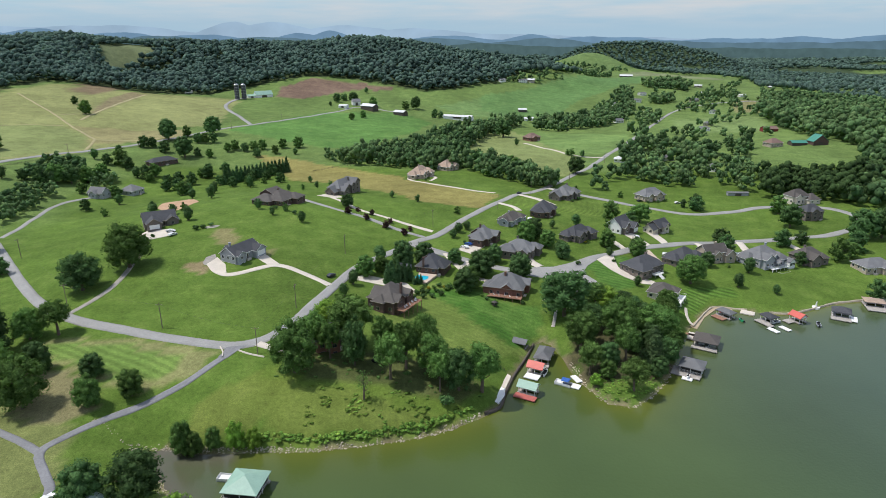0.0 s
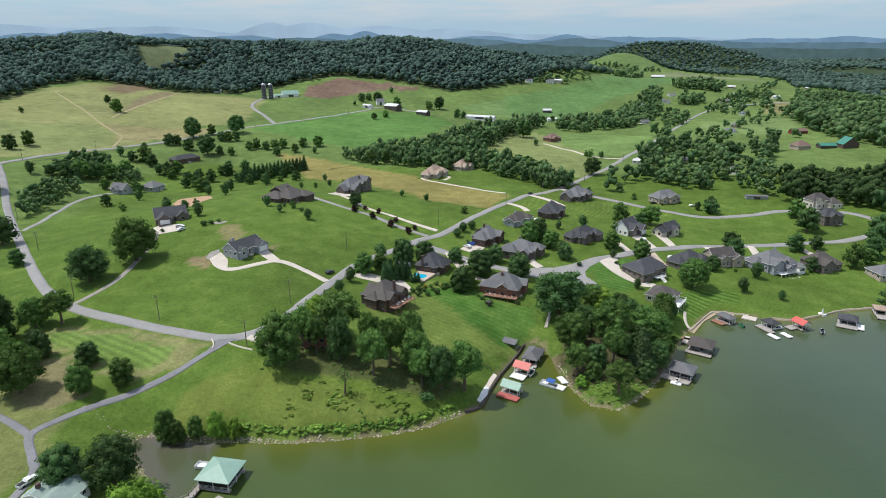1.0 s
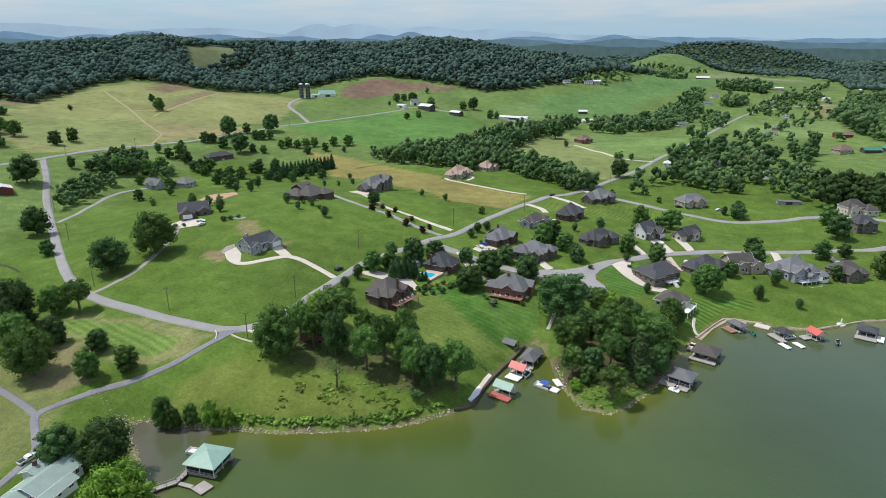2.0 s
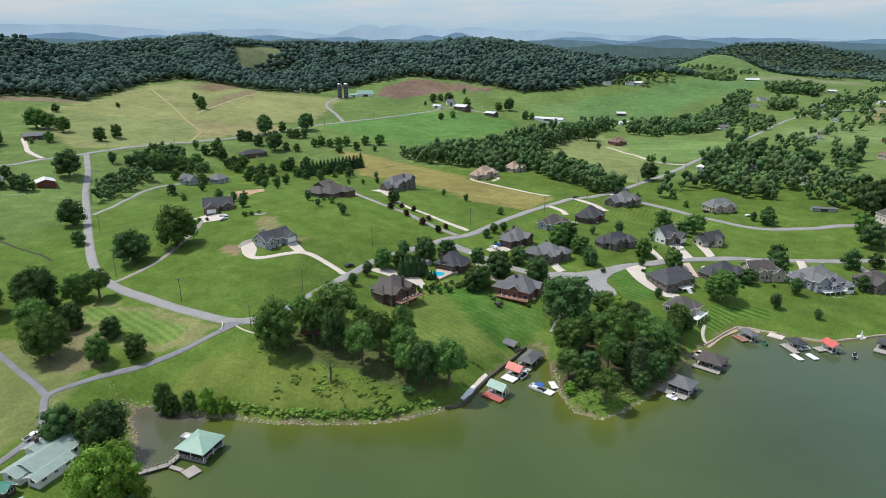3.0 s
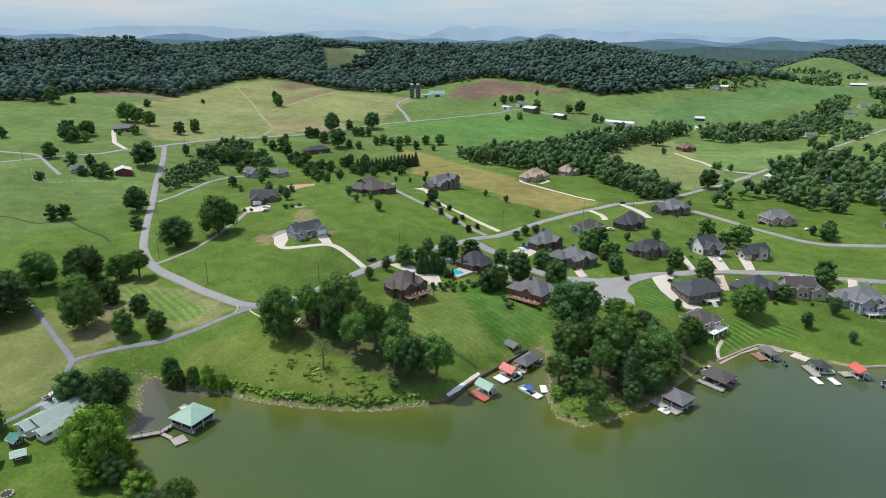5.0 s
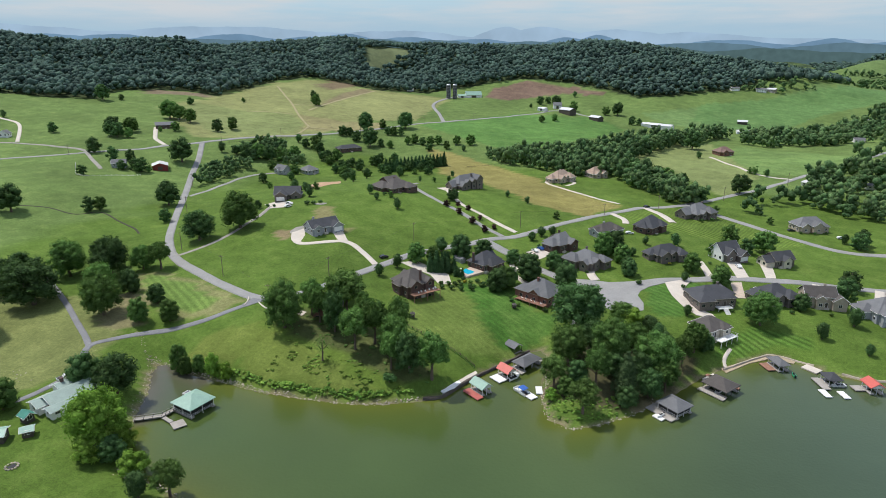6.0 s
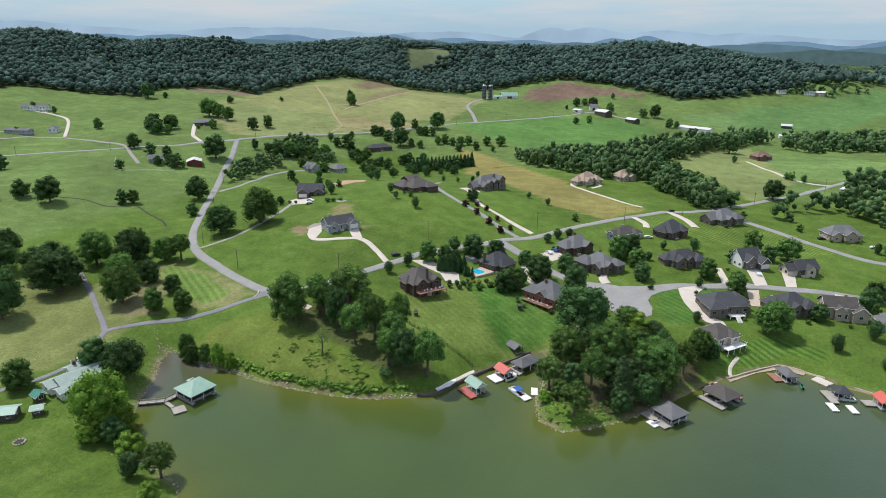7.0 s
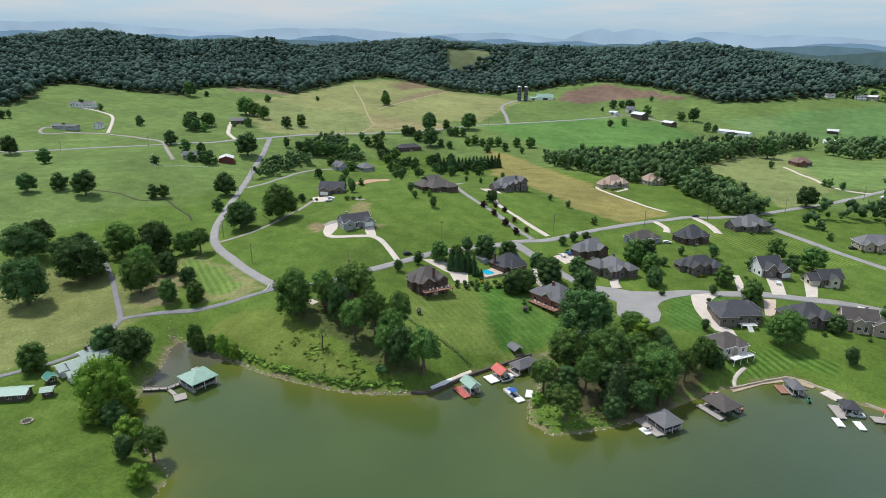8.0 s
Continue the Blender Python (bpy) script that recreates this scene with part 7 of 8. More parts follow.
boathouse(-50, 136, 83, 10.5, 10.5, ROOF_GREEN, "large boathouse with pale green metal roof and white railings", eave=3.6, pitch=0.45, railings=True)
pontoon(-61, 147, 83, "white pontoon boat with blue seats moored by the boathouse", None)
floating_dock(-51.9, 132.4, 63, 4.2, 4.4, "square grey floating dock by the boathouse", DOCK_WOOD)
floating_dock(-57.0, 132.7, -101, 1.4, 4.6, "narrow grey floating gangway", DOCK_WOOD, 0.08)
pier = thing("pier", -66.9, 127.8, 40, "narrow weathered wooden pier with low railings and a bend", "pier", z=0.0)
for length, at in ((9.2, pose(0, 0, 0)), (5.4, pose(9.0, 0.2, 0.03, 0, 0, 42))):
    for ob in [part("decking", boxes((0, -0.85, 0.55, length, 0.85, 0.9, 0.03)), DOCK_WOOD, pier)] + [part("railing", boxes((0, y0, 1.5, length, y0 + 0.08, 1.58)), DOCK_WOOD, pier) for y0 in (-0.85, 0.77)] + \
              [part("post", boxes((u - 0.08, y0 - 0.08, -2.0, u + 0.08, y0 + 0.08, 1.5)), DARK_WOOD, pier) for u in np.linspace(0.4, length - 0.4, 4) for y0 in (-0.81, 0.81)]:
        ob.matrix_basis = at

boathouse(32.5, 189.5, 62, 5.2, 7.4, ROOF_GREEN, "small boathouse with green gabled roof and red dock", "gy", 3.0, 0.7, decks=[(-2.8, -0.6, 0.2, 7.4, DECK_RED)])
umb = thing("dock_umbrella", 29.5, 193.5, 20, "pale round umbrella over a dock table", "umbrella", z=0.66)
bm = bmesh.new()
tube(bm, (0, 0, 0), (0, 0, 2.2), 0.04, 0.04, 6)
part("pole", bm, WHITE, umb)
bm = bmesh.new()
bmesh.ops.create_cone(bm, cap_ends=True, segments=10, radius1=1.5, radius2=0.05, depth=0.6, matrix=Matrix.Translation((0, 0, 2.3)))
part("canopy", bm, WHITE, umb)
boathouse(37, 204, 62, 5.2, 6.6, ROOF_RED, "boathouse with bright red gabled metal roof", "gy", 3.0, 0.7, decks=[(-3.6, 0.5, 0.2, 6, WHITE), (5.8, 1, 7.6, 4, WHITE)])
boat(38.5, 207, 62 - 90, 5.6, "small white motorboat inside the red-roofed boathouse", WHITE)
boathouse(41, 212, 68, 11, 6.6, ROOF_GREY, "weathered boathouse with grey hipped shingle roof", "hip", 2.8, 0.6, decks=[(-1.6, 0, 0.2, 6.5, DOCK_WOOD), (10.8, 1, 13, 5, DOCK_WOOD)])
gazebo = thing("gazebo", 33, 224, 62, "small open shelter with grey shingle roof on the lawn edge", "shelter")
bm = bmesh.new()
roof_block(bm, 0, 0, 4.5, 5.5, 2.4, 1.4, "gy", 0.3, 0.18)
part("roof", bm, ROOF_GREY, gazebo)
posts(gazebo, [(0.2, 0.2), (4.3, 0.2), (0.2, 5.3), (4.3, 5.3)], -2.5, 2.4, 0.1, DARK_WOOD)
part("floor", boxes((0, 0, -0.2, 4.5, 5.5, 0.1)), DOCK_WOOD, gazebo)
pontoon(44.0, 199, 60, "pontoon boat under a blue canvas canopy", CANVAS_BLUE, size=(2.8, 6.0))
floating_dock(46.8, 198.0, 60, 3.2, 6.5, "white floating dock beside the blue pontoon boat", WHITE)
floating_dock(49.5, 202.5, 20, 2.4, 5.0, "white gangway dock to the wooded point", WHITE)
boathouse(96.5, 203, 58, 8.8, 9, ROOF_GREY, "large boathouse with grey hipped shingle roof below the trees", "hip", 3.2, 0.5, decks=[(-2.4, 0.5, 0.2, 8.5, DOCK_WOOD), (-2.4, 8.3, 4, 11, DOCK_WOOD)], railings=True)
floating_dock(91.0, 203.0, 58, 3.2, 3.8, "white floating jet-ski dock", WHITE)
boat(91.2, 203.2, 148, 3.0, "white jet ski parked on its floating dock", WHITE, z=0.55)
boathouse(111, 224, 60, 9.5, 10, ROOF_BROWN, "boathouse with brown hipped shingle roof and side pier", "hip", 3.0, 0.5, decks=[(-1.8, 0, 0.2, 10, DOCK_WOOD), (9.3, 1, 11.4, 14, DECK_WOOD), (6, 9.8, 13, 13, CONCRETE)])
boat(108.5, 228.5, 150, 4.6, "small white rowing boat beside the brown boathouse", WHITE)
boathouse(129, 253.5, 32, 5.2, 8, ROOF_GREY, "small boathouse with grey hipped roof and brown deck", "hip", 2.9, 0.55, decks=[(-3.0, 1.5, 0.2, 7.5, DECK_WOOD)])
boat(128.8, 262, 100, 2.4, "bright red kayak tied to the dock", ROOF_RED, z=0.2)
boat(134.3, 253.6, 15, 3.0, "green paddle boat floating beside the boathouse", GREEN_PLASTIC)
boathouse(145, 249, 24, 5.6, 6.6, ROOF_DARK, "boathouse with dark hipped roof and white floating docks", "hip", 3.0, 0.5, decks=[(-2.6, -2, 0.2, 6.5, DOCK_WOOD)])
floating_dock(143.6, 243.6, 24, 2.4, 5.2, "broad white floating dock", WHITE)
floating_dock(149.6, 245.2, 24, 2.4, 5.0, "pale floating swim platform", WHITE)
boat(148.6, 251.8, 114, 5.2, "white motorboat in the dark-roofed boathouse", WHITE)
ramp = thing("boat_ramp", 141, 262, 58, "pale concrete boat ramp slab at the shore", "boat ramp", z=0.35)
part("slab", boxes((-2.2, -3.0, -0.3, 2.2, 3.0, 0.15, 0.03)), CONCRETE, ramp)
boathouse(158, 249.2, 24, 5.6, 6.4, ROOF_RED, "boathouse with orange-red gabled metal roof", "gy", 3.0, 0.6, decks=[(-3.4, 2.5, 0.2, 6.2, DOCK_WOOD)])
boat(166.5, 249.5, -20, 5.2, "grey motorboat tied beside the red boathouse", METAL)
boathouse(184, 254, 60, 7, 8, ROOF_DARK, "boathouse with dark hipped roof and grey dock", "hip", 3.0, 0.5, decks=[(-3.4, 0, 0.2, 8.0, DOCK_WOOD), (-2, -2.4, 4, 0.2, WHITE)])
boathouse(208, 266, 70, 7, 9, ROOF_TAN, "lakeside shelter with tan roof and wide deck", "hip", 2.8, 0.35, decks=[(-5, -1, 0.2, 8.5, DOCK_WOOD), (0, -3.5, 8, 0.3, DOCK_WOOD)])


# ---- walls along the water, rocks ----
def shore_wall(name, pts, top, thick, mat, label):
    c = glide(pts, 2.0)
    t = np.gradient(c, axis=0)
    t /= np.hypot(t[:, 0], t[:, 1])[:, None]
    side = np.c_[-t[:, 1], t[:, 0]] * thick / 2
    tops = top + 0.12 * np.sin(np.arange(len(c)) * 1.7)
    cols = [np.c_[c - side, np.full(len(c), -1.5)], np.c_[c - side, tops], np.c_[c + side, tops], np.c_[c + side, np.full(len(c), -1.5)]]
    v = np.stack(cols, 1)
    i = np.arange(len(c) * 4).reshape(len(c), 4)
    q = np.stack([i[:-1, :-1], i[1:, :-1], i[1:, 1:], i[:-1, 1:]], -1).reshape(-1, 4)[:, ::-1]
    ends = np.array([[i[0, 0], i[0, 1], i[0, 2], i[0, 3]], [i[-1, 3], i[-1, 2], i[-1, 1], i[-1, 0]]])
    q = np.concatenate([q, ends])
    return tagged(new(name, fast_mesh(name, v.reshape(-1, 3), q.ravel(), np.full(len(q), 4), mat)), label, "sea wall", kind="structure")


shore_wall("trim", [(14, 179.5), (19.6, 183.6), (22.5, 193), (26.4, 204), (29.8, 211.5), (33.2, 219), (37.5, 230)], 1.1, 0.7, DARK_WOOD, "dark timber sea wall along the cove")
shore_wall("trim", [(110, 247), (121, 261.5), (127.5, 268), (134, 267), (142, 265)], 0.8, 0.6, STONE, "low stone wall round the beach")
shore_wall("trim", [(151, 262), (160, 261), (173, 266), (188, 273), (201, 276), (217, 282)], 0.8, 0.6, STONE, "low stone wall along the lawn")


def slab_bm(poly, z0, z1):
    """A flat slab over an outline."""
    bm = bmesh.new()
    a, b = [bm.verts.new((px, py, z0)) for px, py in poly], [bm.verts.new((px, py, z1)) for px, py in poly]
    bm.faces.new(b)
    bm.faces.new(a[::-1])
    for k in range(len(a)):
        n = (k + 1) % len(a)
        bm.faces.new((a[k], a[n], b[n], b[k]))
    bmesh.ops.recalc_face_normals(bm, faces=bm.faces[:])
    return bm


landing = thing("landing", 0, 0, 0, "white concrete boat landing behind the dark sea wall", "landing", z=0.0)
part("slab", slab_bm([(16.4, 186.6), (19.3, 185.2), (21.6, 189.5), (22.3, 194.2), (20.2, 196.4), (17.6, 190.6)], -1.0, 1.2), WHITE, landing)
part("walkway", slab_bm([(20.25, 196.45), (22.35, 194.25), (25.4, 203.2), (23.4, 205.4)], -1.0, 1.25), CONCRETE, landing, "pale concrete walkway")


def rock_template(rs):
    v = ICO1[0] * (1 + 0.22 * rs.standard_normal(len(ICO1[0])))[:, None] * (1, 0.8, 0.6)
    return v, ICO1[1]


ROCKS = [rock_template(RS) for k in range(6)]


def rocks_along(pts, count, spread, wide, seed, label):
    c = glide(pts, 1.0)
    rs = np.random.RandomState(seed)
    i = rs.randint(0, len(c), count)
    x, y = c[i, 0] + rs.normal(0, spread, count), c[i, 1] + rs.normal(0, spread, count)
    return woods("rocks", label, (x, y), ROCKS, seed, wide, (0.7, 1.2), STONE)


rocks_along([(-94, 158), (-88, 161), (-75, 159.5), (-56, 160.5), (-40, 160.5), (-23, 163), (-7, 167), (4, 172), (12, 179)], 520, 0.6, (0.14, 0.42), 201, "pale broken rocks along the waterline")
rocks_along([(-48, 108), (-63, 123), (-70, 131), (-78, 143), (-88, 153), (-92, 160)], 320, 1.0, (0.14, 0.40), 202, "pale rocks along the creek mouth")
rocks_along([(50, 214), (52, 199), (58, 186), (66, 184), (75, 192), (84, 203), (90, 213)], 220, 0.6, (0.15, 0.45), 203, "tan rocks and roots round the wooded point")
rocks_along([(-10, 90), (-18, 105), (-30, 108), (-48, 108)], 140, 0.7, (0.15, 0.5), 204, "pale rocks below the bank trees")
rocks_along([(-110, 166), (-104, 164), (-98, 160), (-92, 158)], 45, 0.8, (0.10, 0.3), 205, "stones in the little creek")
rocks_along([(-118, 118), (-128, 122), (-135, 116)], 40, 5.0, (0.12, 0.35), 206, "scattered pale stones in the pasture")
def weeds(cards, size):
    return [crown_arrays(RS, [(RS.uniform(-0.7, 0.7), RS.uniform(-0.7, 0.7), RS.uniform(0.1, 0.4), RS.uniform(0.4, 0.7)) for j in range(4)], cards, size, 0.9, ICO1, 0.1, 0.5) for k in range(5)]


WEED_T, TUFT_T = weeds(46, 0.22), weeds(34, 0.26)
BANK = [(-84, 164), (-60, 163), (-40, 162), (-23, 165), (-5, 169), (10, 180), (4, 182), (-15, 182), (-35, 182), (-60, 184), (-76, 178)]
bx, by = scatter(BANK, 1.05, 210)
d = shore_distance(bx, by)
edge = d < 4.2
woods("brambles", "bright green bushes along the lake bank", (bx[edge], by[edge]), WEED_T, 218, (0.7, 1.4), (0.5, 0.9), WEED)
patchy = ~edge & (0.8 * wave2(bx, by, 13, 211) + 0.6 * wave2(bx, by, 5, 219) > 0.7) & (bx > -38)
woods("brambles", "bright green brambles and weeds over the lake bank", (bx[patchy], by[patchy]), WEED_T, 212, (0.4, 0.9), (0.2, 0.4), WEED)
bx, by = scatter(BANK, 1.9, 221)
rough = (shore_distance(bx, by) > 4.2) & (wave2(bx, by, 9, 222) > 0.2) & (bx > -44)
woods("grass_tufts", "rough green grass tufts over the lake bank", (bx[rough], by[rough]), TUFT_T, 223, (0.7, 1.5), (0.06, 0.16), TUFT)
bx, by = scatter([(54, 192), (58, 187), (66, 186), (74, 193), (84, 205), (80, 208), (66, 196), (56, 200)], 1.8, 213)
woods("brambles", "green undergrowth at the tip of the wooded point", (bx, by), WEED_T, 214, (0.5, 1.0), (0.4, 0.8), WEED)
bx, by = scatter([(-30, 186), (0, 182), (14, 186), (12, 196), (-20, 200), (-60, 196), (-58, 183)], 4.5, 215)
woods("brambles", "dark undergrowth beneath the bluff trees", (bx, by), WEED_T, 216, (0.5, 1.1), (0.3, 0.6), LEAF)


# ---- pool, cars, poles, small things ----
def car(x, y, turn, label, mat, length=4.6, truck=False):
    ob = thing("car", x, y, turn, label, "pickup truck" if truck else "car", "parked vehicles", float(gz(x, y)) + 0.12)
    w = 1.9
    L = length
    side = [(-L / 2, 0.35), (L / 2, 0.35), (L / 2, 0.8), (L * 0.27, 0.98), (L * 0.12, 1.5), (-L * 0.1, 1.52), (-L * 0.14, 1.02), (-L / 2, 1.0)] if truck else \
           [(-L / 2, 0.35), (L / 2, 0.35), (L / 2, 0.75), (L * 0.24, 0.95), (L * 0.08, 1.45), (-L * 0.28, 1.47), (-L * 0.45, 1.0), (-L / 2, 0.95)]
    bm = bmesh.new()
    a = [bm.verts.new((px, -w / 2, pz)) for px, pz in side]
    b = [bm.verts.new((px, w / 2, pz)) for px, pz in side]
    bm.faces.new(a)
    bm.faces.new(b[::-1])
    for k in range(len(a)):
        bm.faces.new((a[k], b[k], b[(k + 1) % len(a)], a[(k + 1) % len(a)]))
    bmesh.ops.recalc_face_normals(bm, faces=bm.faces[:])
    part("body", bm, mat, ob)
    part("windows", boxes((-L * 0.22 if not truck else -L * 0.08, -w / 2 - 0.01, 1.02, L * 0.1, w / 2 + 0.01, 1.38)), PANE, ob)
    if truck:
        part("bed", boxes((-L * 0.48, -w / 2 + 0.15, 0.98, -L * 0.16, w / 2 - 0.15, 1.03)), BLACK, ob)
    for px in (-L * 0.32, L * 0.32):
        for py in (-w / 2, w / 2):
            bm = bmesh.new()
            tube(bm, (px, py - 0.1, 0.33), (px, py + 0.1, 0.33), 0.34, 0.34, 12)
            part("wheel", bm, BLACK, ob)
    return ob


car(-103, 131, 72, "white pickup truck parked on the farm lane", CAR_WHITE, 5.8, True)
for x, y, t, m, l in [(-52, 269, 60, CAR_DARK, "black car parked on the grass verge"), (14, 327, 140, CAR_BLUE, "blue car parked on a concrete drive"), (12, 323, 140, CAR_WHITE, "white car parked on a concrete drive"),
                      (114, 349, 110, CAR_WHITE, "white car parked before a garage"), (122, 322, 60, CAR_WHITE, "white car parked beside a lake house"), (55, 373, 20, CAR_WHITE, "white van parked beside a house"),
                      (-143, 311, 10, CAR_WHITE, "white car parked on the hilltop court"), (-140, 306, 60, CAR_WHITE, "white estate car on the hilltop court"), (145, 443, 20, CAR_DARK, "dark car outside the tan house"),
                      (172, 441, 15, CAR_WHITE, "white car outside the tan house"), (56, 444, 55, CAR_DARK, "dark car on the upper road"), (-23, 196, 40, CAR_DARK, "dark car under the bluff trees"), (166, 330, 60, CAR_WHITE, "white car beside the lake street")]:
    car(x, y, t, l, m)

pool = thing("swimming_pool", -11, 280.5, 66, "bright blue swimming pool with pale stone surround", "swimming pool")
part("surround", boxes((-5.5, -6.0, -1.6, 6.5, 8.5, 0.25, 0.05)), TERRACE, pool, "tan stone pool terrace")
bm = bmesh.new()
vs = [bm.verts.new((px, py, 0.28)) for px, py in ((-2.4, -3.8), (-0.2, -4.2), (2.2, -3.6), (2.6, -1.2), (2.0, 0.4), (2.5, 2.6), (1.2, 4.2), (-1.4, 4.2), (-2.5, 2.4), (-2.0, 0.2), (-2.7, -1.8))]
bm.faces.new(vs)
part("water", bm, POOL, pool, "clear blue pool water")
part("diving_board", boxes((-0.25, 3.4, 0.45, 0.25, 5.4, 0.52), (-0.2, 4.8, 0.25, 0.2, 5.2, 0.46)), WHITE, pool)
shed = thing("pool_shed", -17, 288, 66, "small grey-roofed pool pavilion", "pavilion")
part("wall", boxes((0, 0, -1, 3, 6, 2.3)), SIDING_GREY, shed)
bm = bmesh.new()
roof_block(bm, 0, 0, 3, 6, 2.3, 0.7, "gy", 0.3, 0.15)
part("roof", bm, ROOF_GREY, shed)
hilltop_pool = thing("swimming_pool", -112, 392, 60, "small bright blue pool behind the hilltop house", "swimming pool")
part("surround", boxes((-4, -3, -1.2, 4, 3, 0.2)), CONCRETE, hilltop_pool)
part("water", boxes((-3, -2, 0.2, 3, 2, 0.23)), POOL, hilltop_pool)
manor_pool = thing("swimming_pool", -78, 425, 60, "small bright blue pool beside the manor house", "swimming pool")
part("surround", boxes((-4, -3, -1.2, 4, 3, 0.2)), CONCRETE, manor_pool)
part("water", boxes((-3, -2, 0.2, 3, 2, 0.23)), POOL, manor_pool)


def utility_pole(x, y, turn, h=10.5):
    ob = thing("utility_pole", x, y, turn, "brown wooden utility pole with a crossarm", "utility pole", "utility poles")
    bm = bmesh.new()
    tube(bm, (0, 0, -1), (0, 0, h), 0.17, 0.12, 8)
    part("shaft", bm, POLE, ob)
    part("crossarm", boxes((-1.2, -0.06, h - 0.9, 1.2, 0.06, h - 0.75)), POLE, ob)
    for px in (-1.1, 0, 1.1):
        bm = bmesh.new()
        tube(bm, (px, 0, h - 0.75), (px, 0, h - 0.5), 0.06, 0.05, 6)
        part("insulator", bm, METAL, ob)
    return Vector((x, y, float(gz(x, y)) + h - 0.5))


def wire(a, b):
    cu = bpy.data.curves.new("wire", "CURVE")
    cu.dimensions, cu.bevel_depth, cu.bevel_resolution = "3D", 0.025, 0
    sp = cu.splines.new("POLY")
    sp.points.add(11)
    for k in range(12):
        u = k / 11
        p = a.lerp(b, u)
        sp.points[k].co = (p.x, p.y, p.z - 1.6 * 4 * u * (1 - u), 1)
    cu.materials.append(BLACK)
    tagged(new("power_wire", cu), "thin sagging black power wire between poles", "wire", "power wires")


run = [utility_pole(x, y, t) for x, y, t in [(-269, 355, 40), (-214, 296, 45), (-156, 236, 45), (-107, 214, 10), (-66, 197, 20), (-60, 232, 80), (-50, 299, 70), (-6, 353, 60), (36, 394, 60), (64, 440, 60), (104, 500, 60), (150, 570, 65)]]
for a, b in zip(run, run[1:]):
    wire(a, b)
run = [utility_pole(x, y, t, 9.5) for x, y, t in [(-452, 300, 50), (-402, 352, 45), (-346, 470, 65), (-322, 530, 65), (-275, 610, 60), (-232, 685, 60), (-190, 740, 55), (-150, 800, 55)]]
for a, b in zip(run, run[1:]):
    wire(a, b)


def rail_fence(pts, label, mat, step=3.2, height=1.2):
    c = glide(pts, step)
    ob = thing("fence", float(c[0][0]), float(c[0][1]), 0, label, "fence", z=0.0)
    inv = ob.matrix_world.inverted()
    pos = [inv @ Vector((px, py, float(gz(px, py)))) for px, py in c]
    me = None
    for p in pos:
        if me is None:
            q = part("post", boxes((-0.09, -0.09, -0.5, 0.09, 0.09, height)), mat, ob)
            me = q.data
        else:
            q = new("post", me)
            q.parent = ob
        q.matrix_basis = Matrix.Translation(p)
    for z in (0.45, 0.95):
        bm = bmesh.new()
        for a, b in zip(pos, pos[1:]):
            tube(bm, a + Vector((0, 0, z)), b + Vector((0, 0, z)), 0.05, 0.05, 4)
        part("rail", bm, mat, ob)


rail_fence([(-112, 528), (-97, 537), (-75, 554)], "dark wooden rail fence across the field", DARK_WOOD, 2.6, 1.5)
rail_fence([(-338, 470), (-322, 520), (-300, 565), (-262, 630)], "weathered post and rail fence along the road", DARK_WOOD)
rail_fence([(-371, 335), (-355, 323), (-338, 313), (-325, 326), (-313, 346)], "white rail fence round the cottage garden", WHITE)
rail_fence([(23, 206), (6, 209), (-6, 211), (-18, 214.5), (-24, 215.5)], "low dark fence down the lawn", DARK_WOOD, 2.4, 0.9)
hx, hy = glide([(23, 206), (6, 209), (-6, 211), (-18, 214.5), (-24, 215.5)], 0.55).T[:2]
woods("hedge", "low dark hedge along the lawn fence", (hx, hy - 0.5), TUFT_T, 231, (0.3, 0.6), (0.4, 0.7), LEAF)
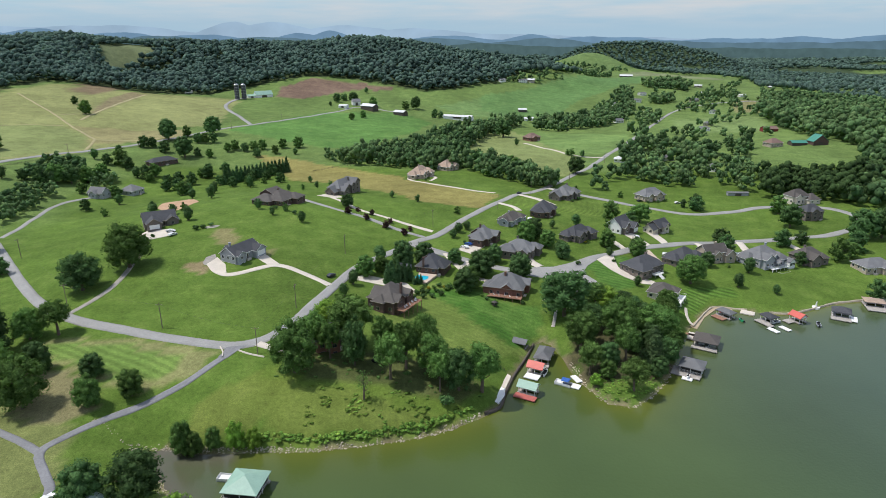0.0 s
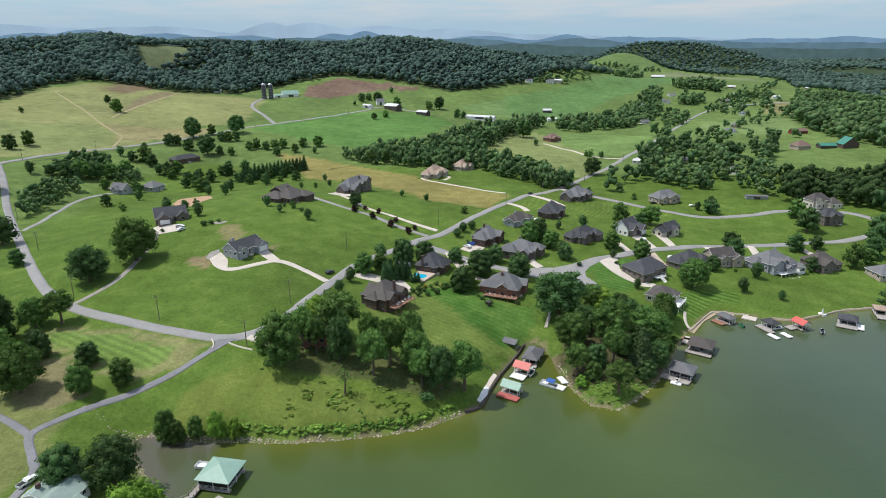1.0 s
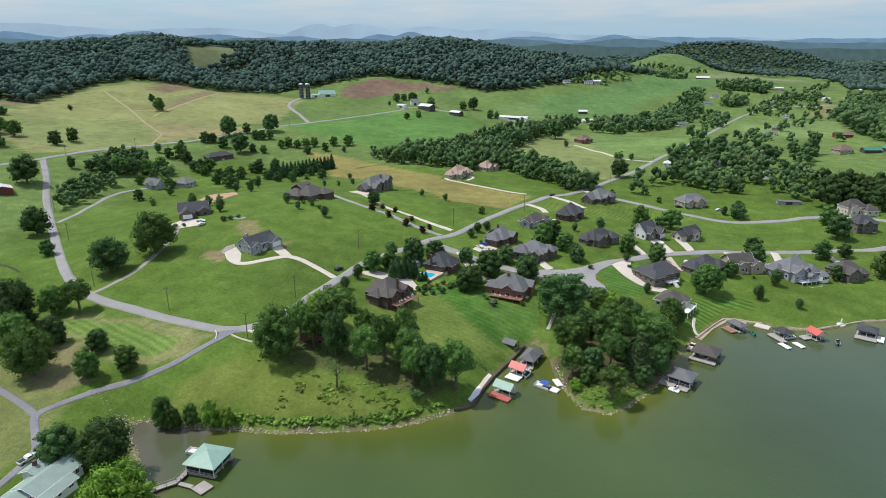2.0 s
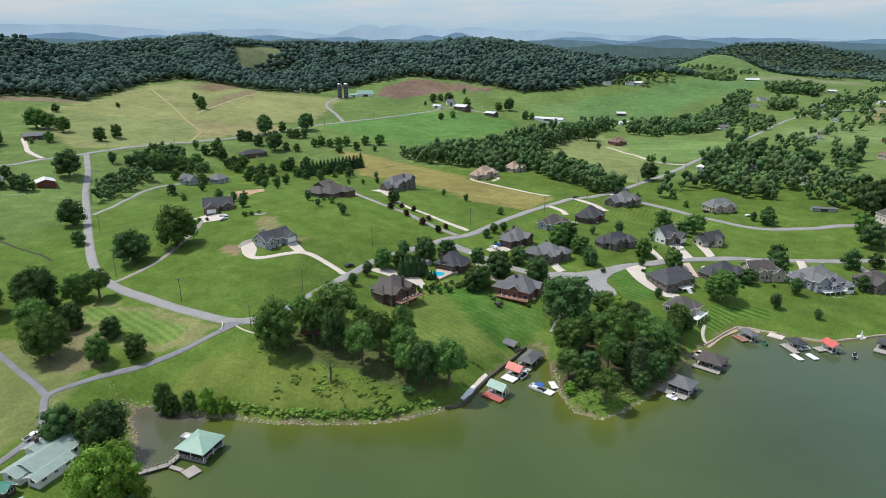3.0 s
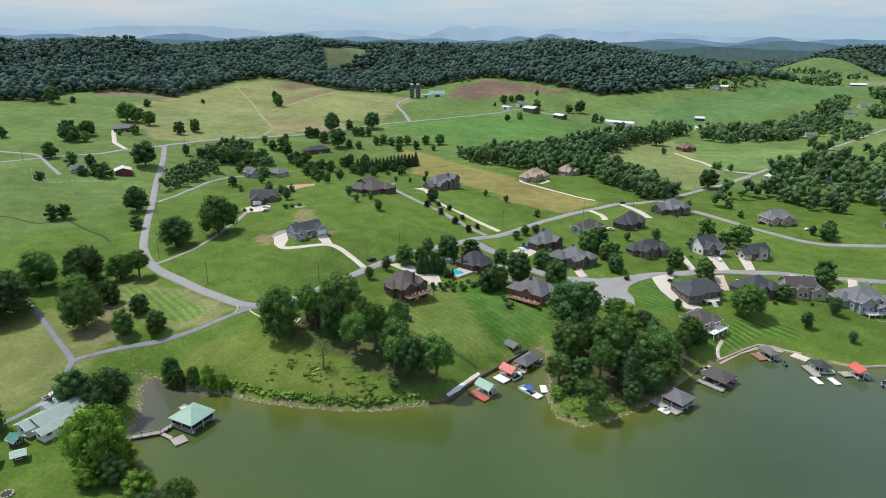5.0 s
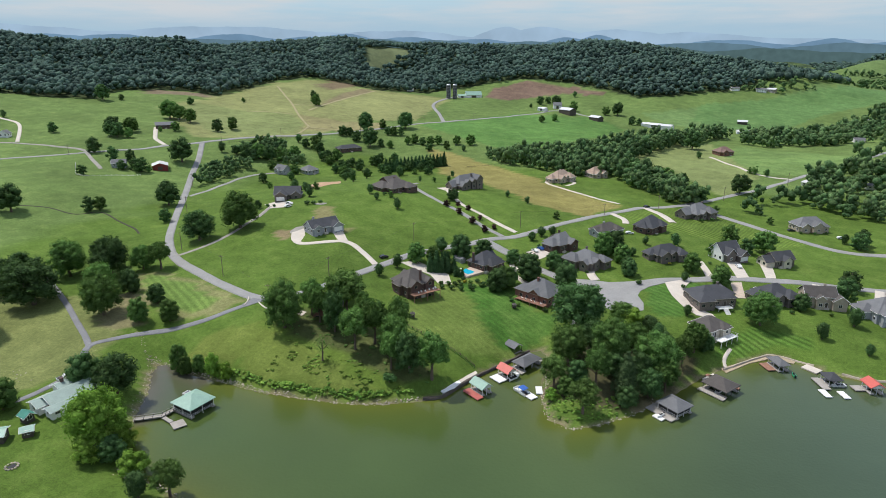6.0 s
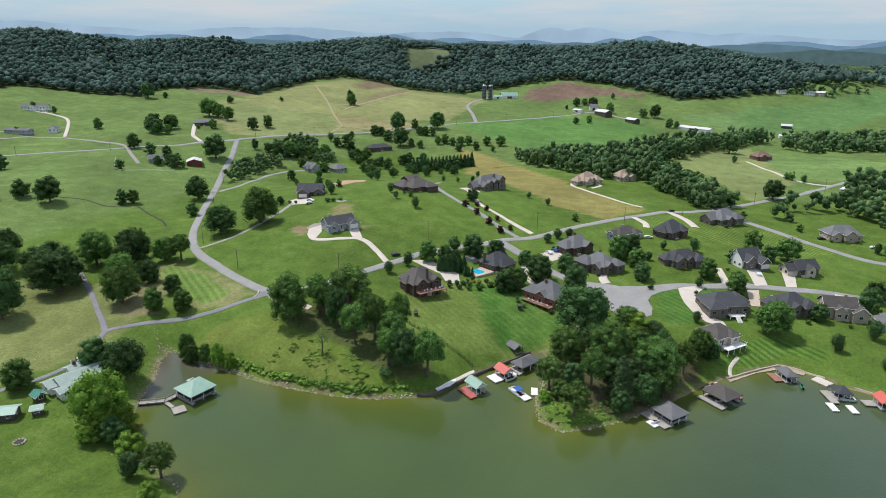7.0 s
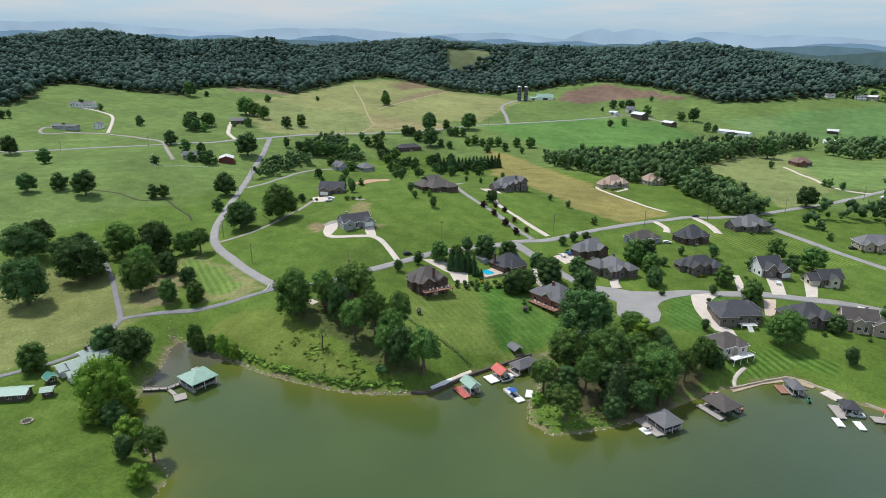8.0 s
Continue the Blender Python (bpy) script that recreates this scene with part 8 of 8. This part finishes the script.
for x, y, l in [(-10, 219, "small dark wooden play house on the lawn"), (23, 254, "dark wooden swing frame below the deck")]:
    ob = thing("play_frame", x, y, 30, l, "play frame")
    part("frame", boxes((-0.8, -0.8, 0, -0.65, -0.65, 2.0), (0.65, -0.8, 0, 0.8, -0.65, 2.0), (-0.8, 0.65, 0, -0.65, 0.8, 2.0), (0.65, 0.65, 0, 0.8, 0.8, 2.0), (-0.8, -0.8, 0.7, 0.8, 0.8, 0.85)), DARK_WOOD, ob)
    bm = bmesh.new()
    roof_block(bm, -0.8, -0.8, 0.8, 0.8, 2.0, 0.9, "hip", 0.2, 0.1)
    part("roof", bm, ROOF_BROWN, ob)
fountain = thing("garden_statue", 176, 268, 0, "white garden statue on a round stone base", "statue")
bm = bmesh.new()
tube(bm, (0, 0, -0.3), (0, 0, 0.4), 1.8, 1.7, 16)
tube(bm, (0, 0, 0.4), (0, 0, 1.4), 0.45, 0.35, 10)
tube(bm, (0, 0, 1.4), (0, 0, 3.2), 0.35, 0.15, 10)
part("figure", bm, WHITE, fountain)
fire_pit = thing("fire_pit", -73, 93, 0, "ring of dark stones round a fire pit", "fire pit")
bm = bmesh.new()
for k in range(12):
    a = 6.2832 * k / 12
    bmesh.ops.create_icosphere(bm, subdivisions=1, radius=0.45, matrix=Matrix.Translation((1.6 * math.cos(a), 1.6 * math.sin(a), 0.15)) @ Matrix.Diagonal((1, 0.8, 0.6, 1)))
part("stone_ring", bm, STONE, fire_pit)
part("ash", boxes((-1.0, -1.0, -0.1, 1.0, 1.0, 0.08)), BLACK, fire_pit)
for line, w, m, l in [([(-518, 773), (-449, 707), (-421, 680), (-373, 630), (-340, 599), (-331, 589), (-320, 553)], 2.6, DRY_GRASS, "pale worn farm track across the hay field"),
                      ([(-384, 664), (-391, 709), (-397, 773), (-400, 855)], 3.4, DRY_GRASS, "pale cut strip in the hay field"), ([(-432, 604), (-407, 621), (-384, 632)], 1.6, DRY_GRASS, "faint hedge line in the hay field"),
                      ([(-421, 680), (-405, 690), (-392, 700)], 2.2, DRY_GRASS, "faint farm track to the cut strip"), ([(-332, 590), (-300, 606), (-262, 648)], 2.0, DRY_GRASS, "pale trodden edge of the hay field")]:
    ribbon("track", line, w, m, l, "track", 0.12)
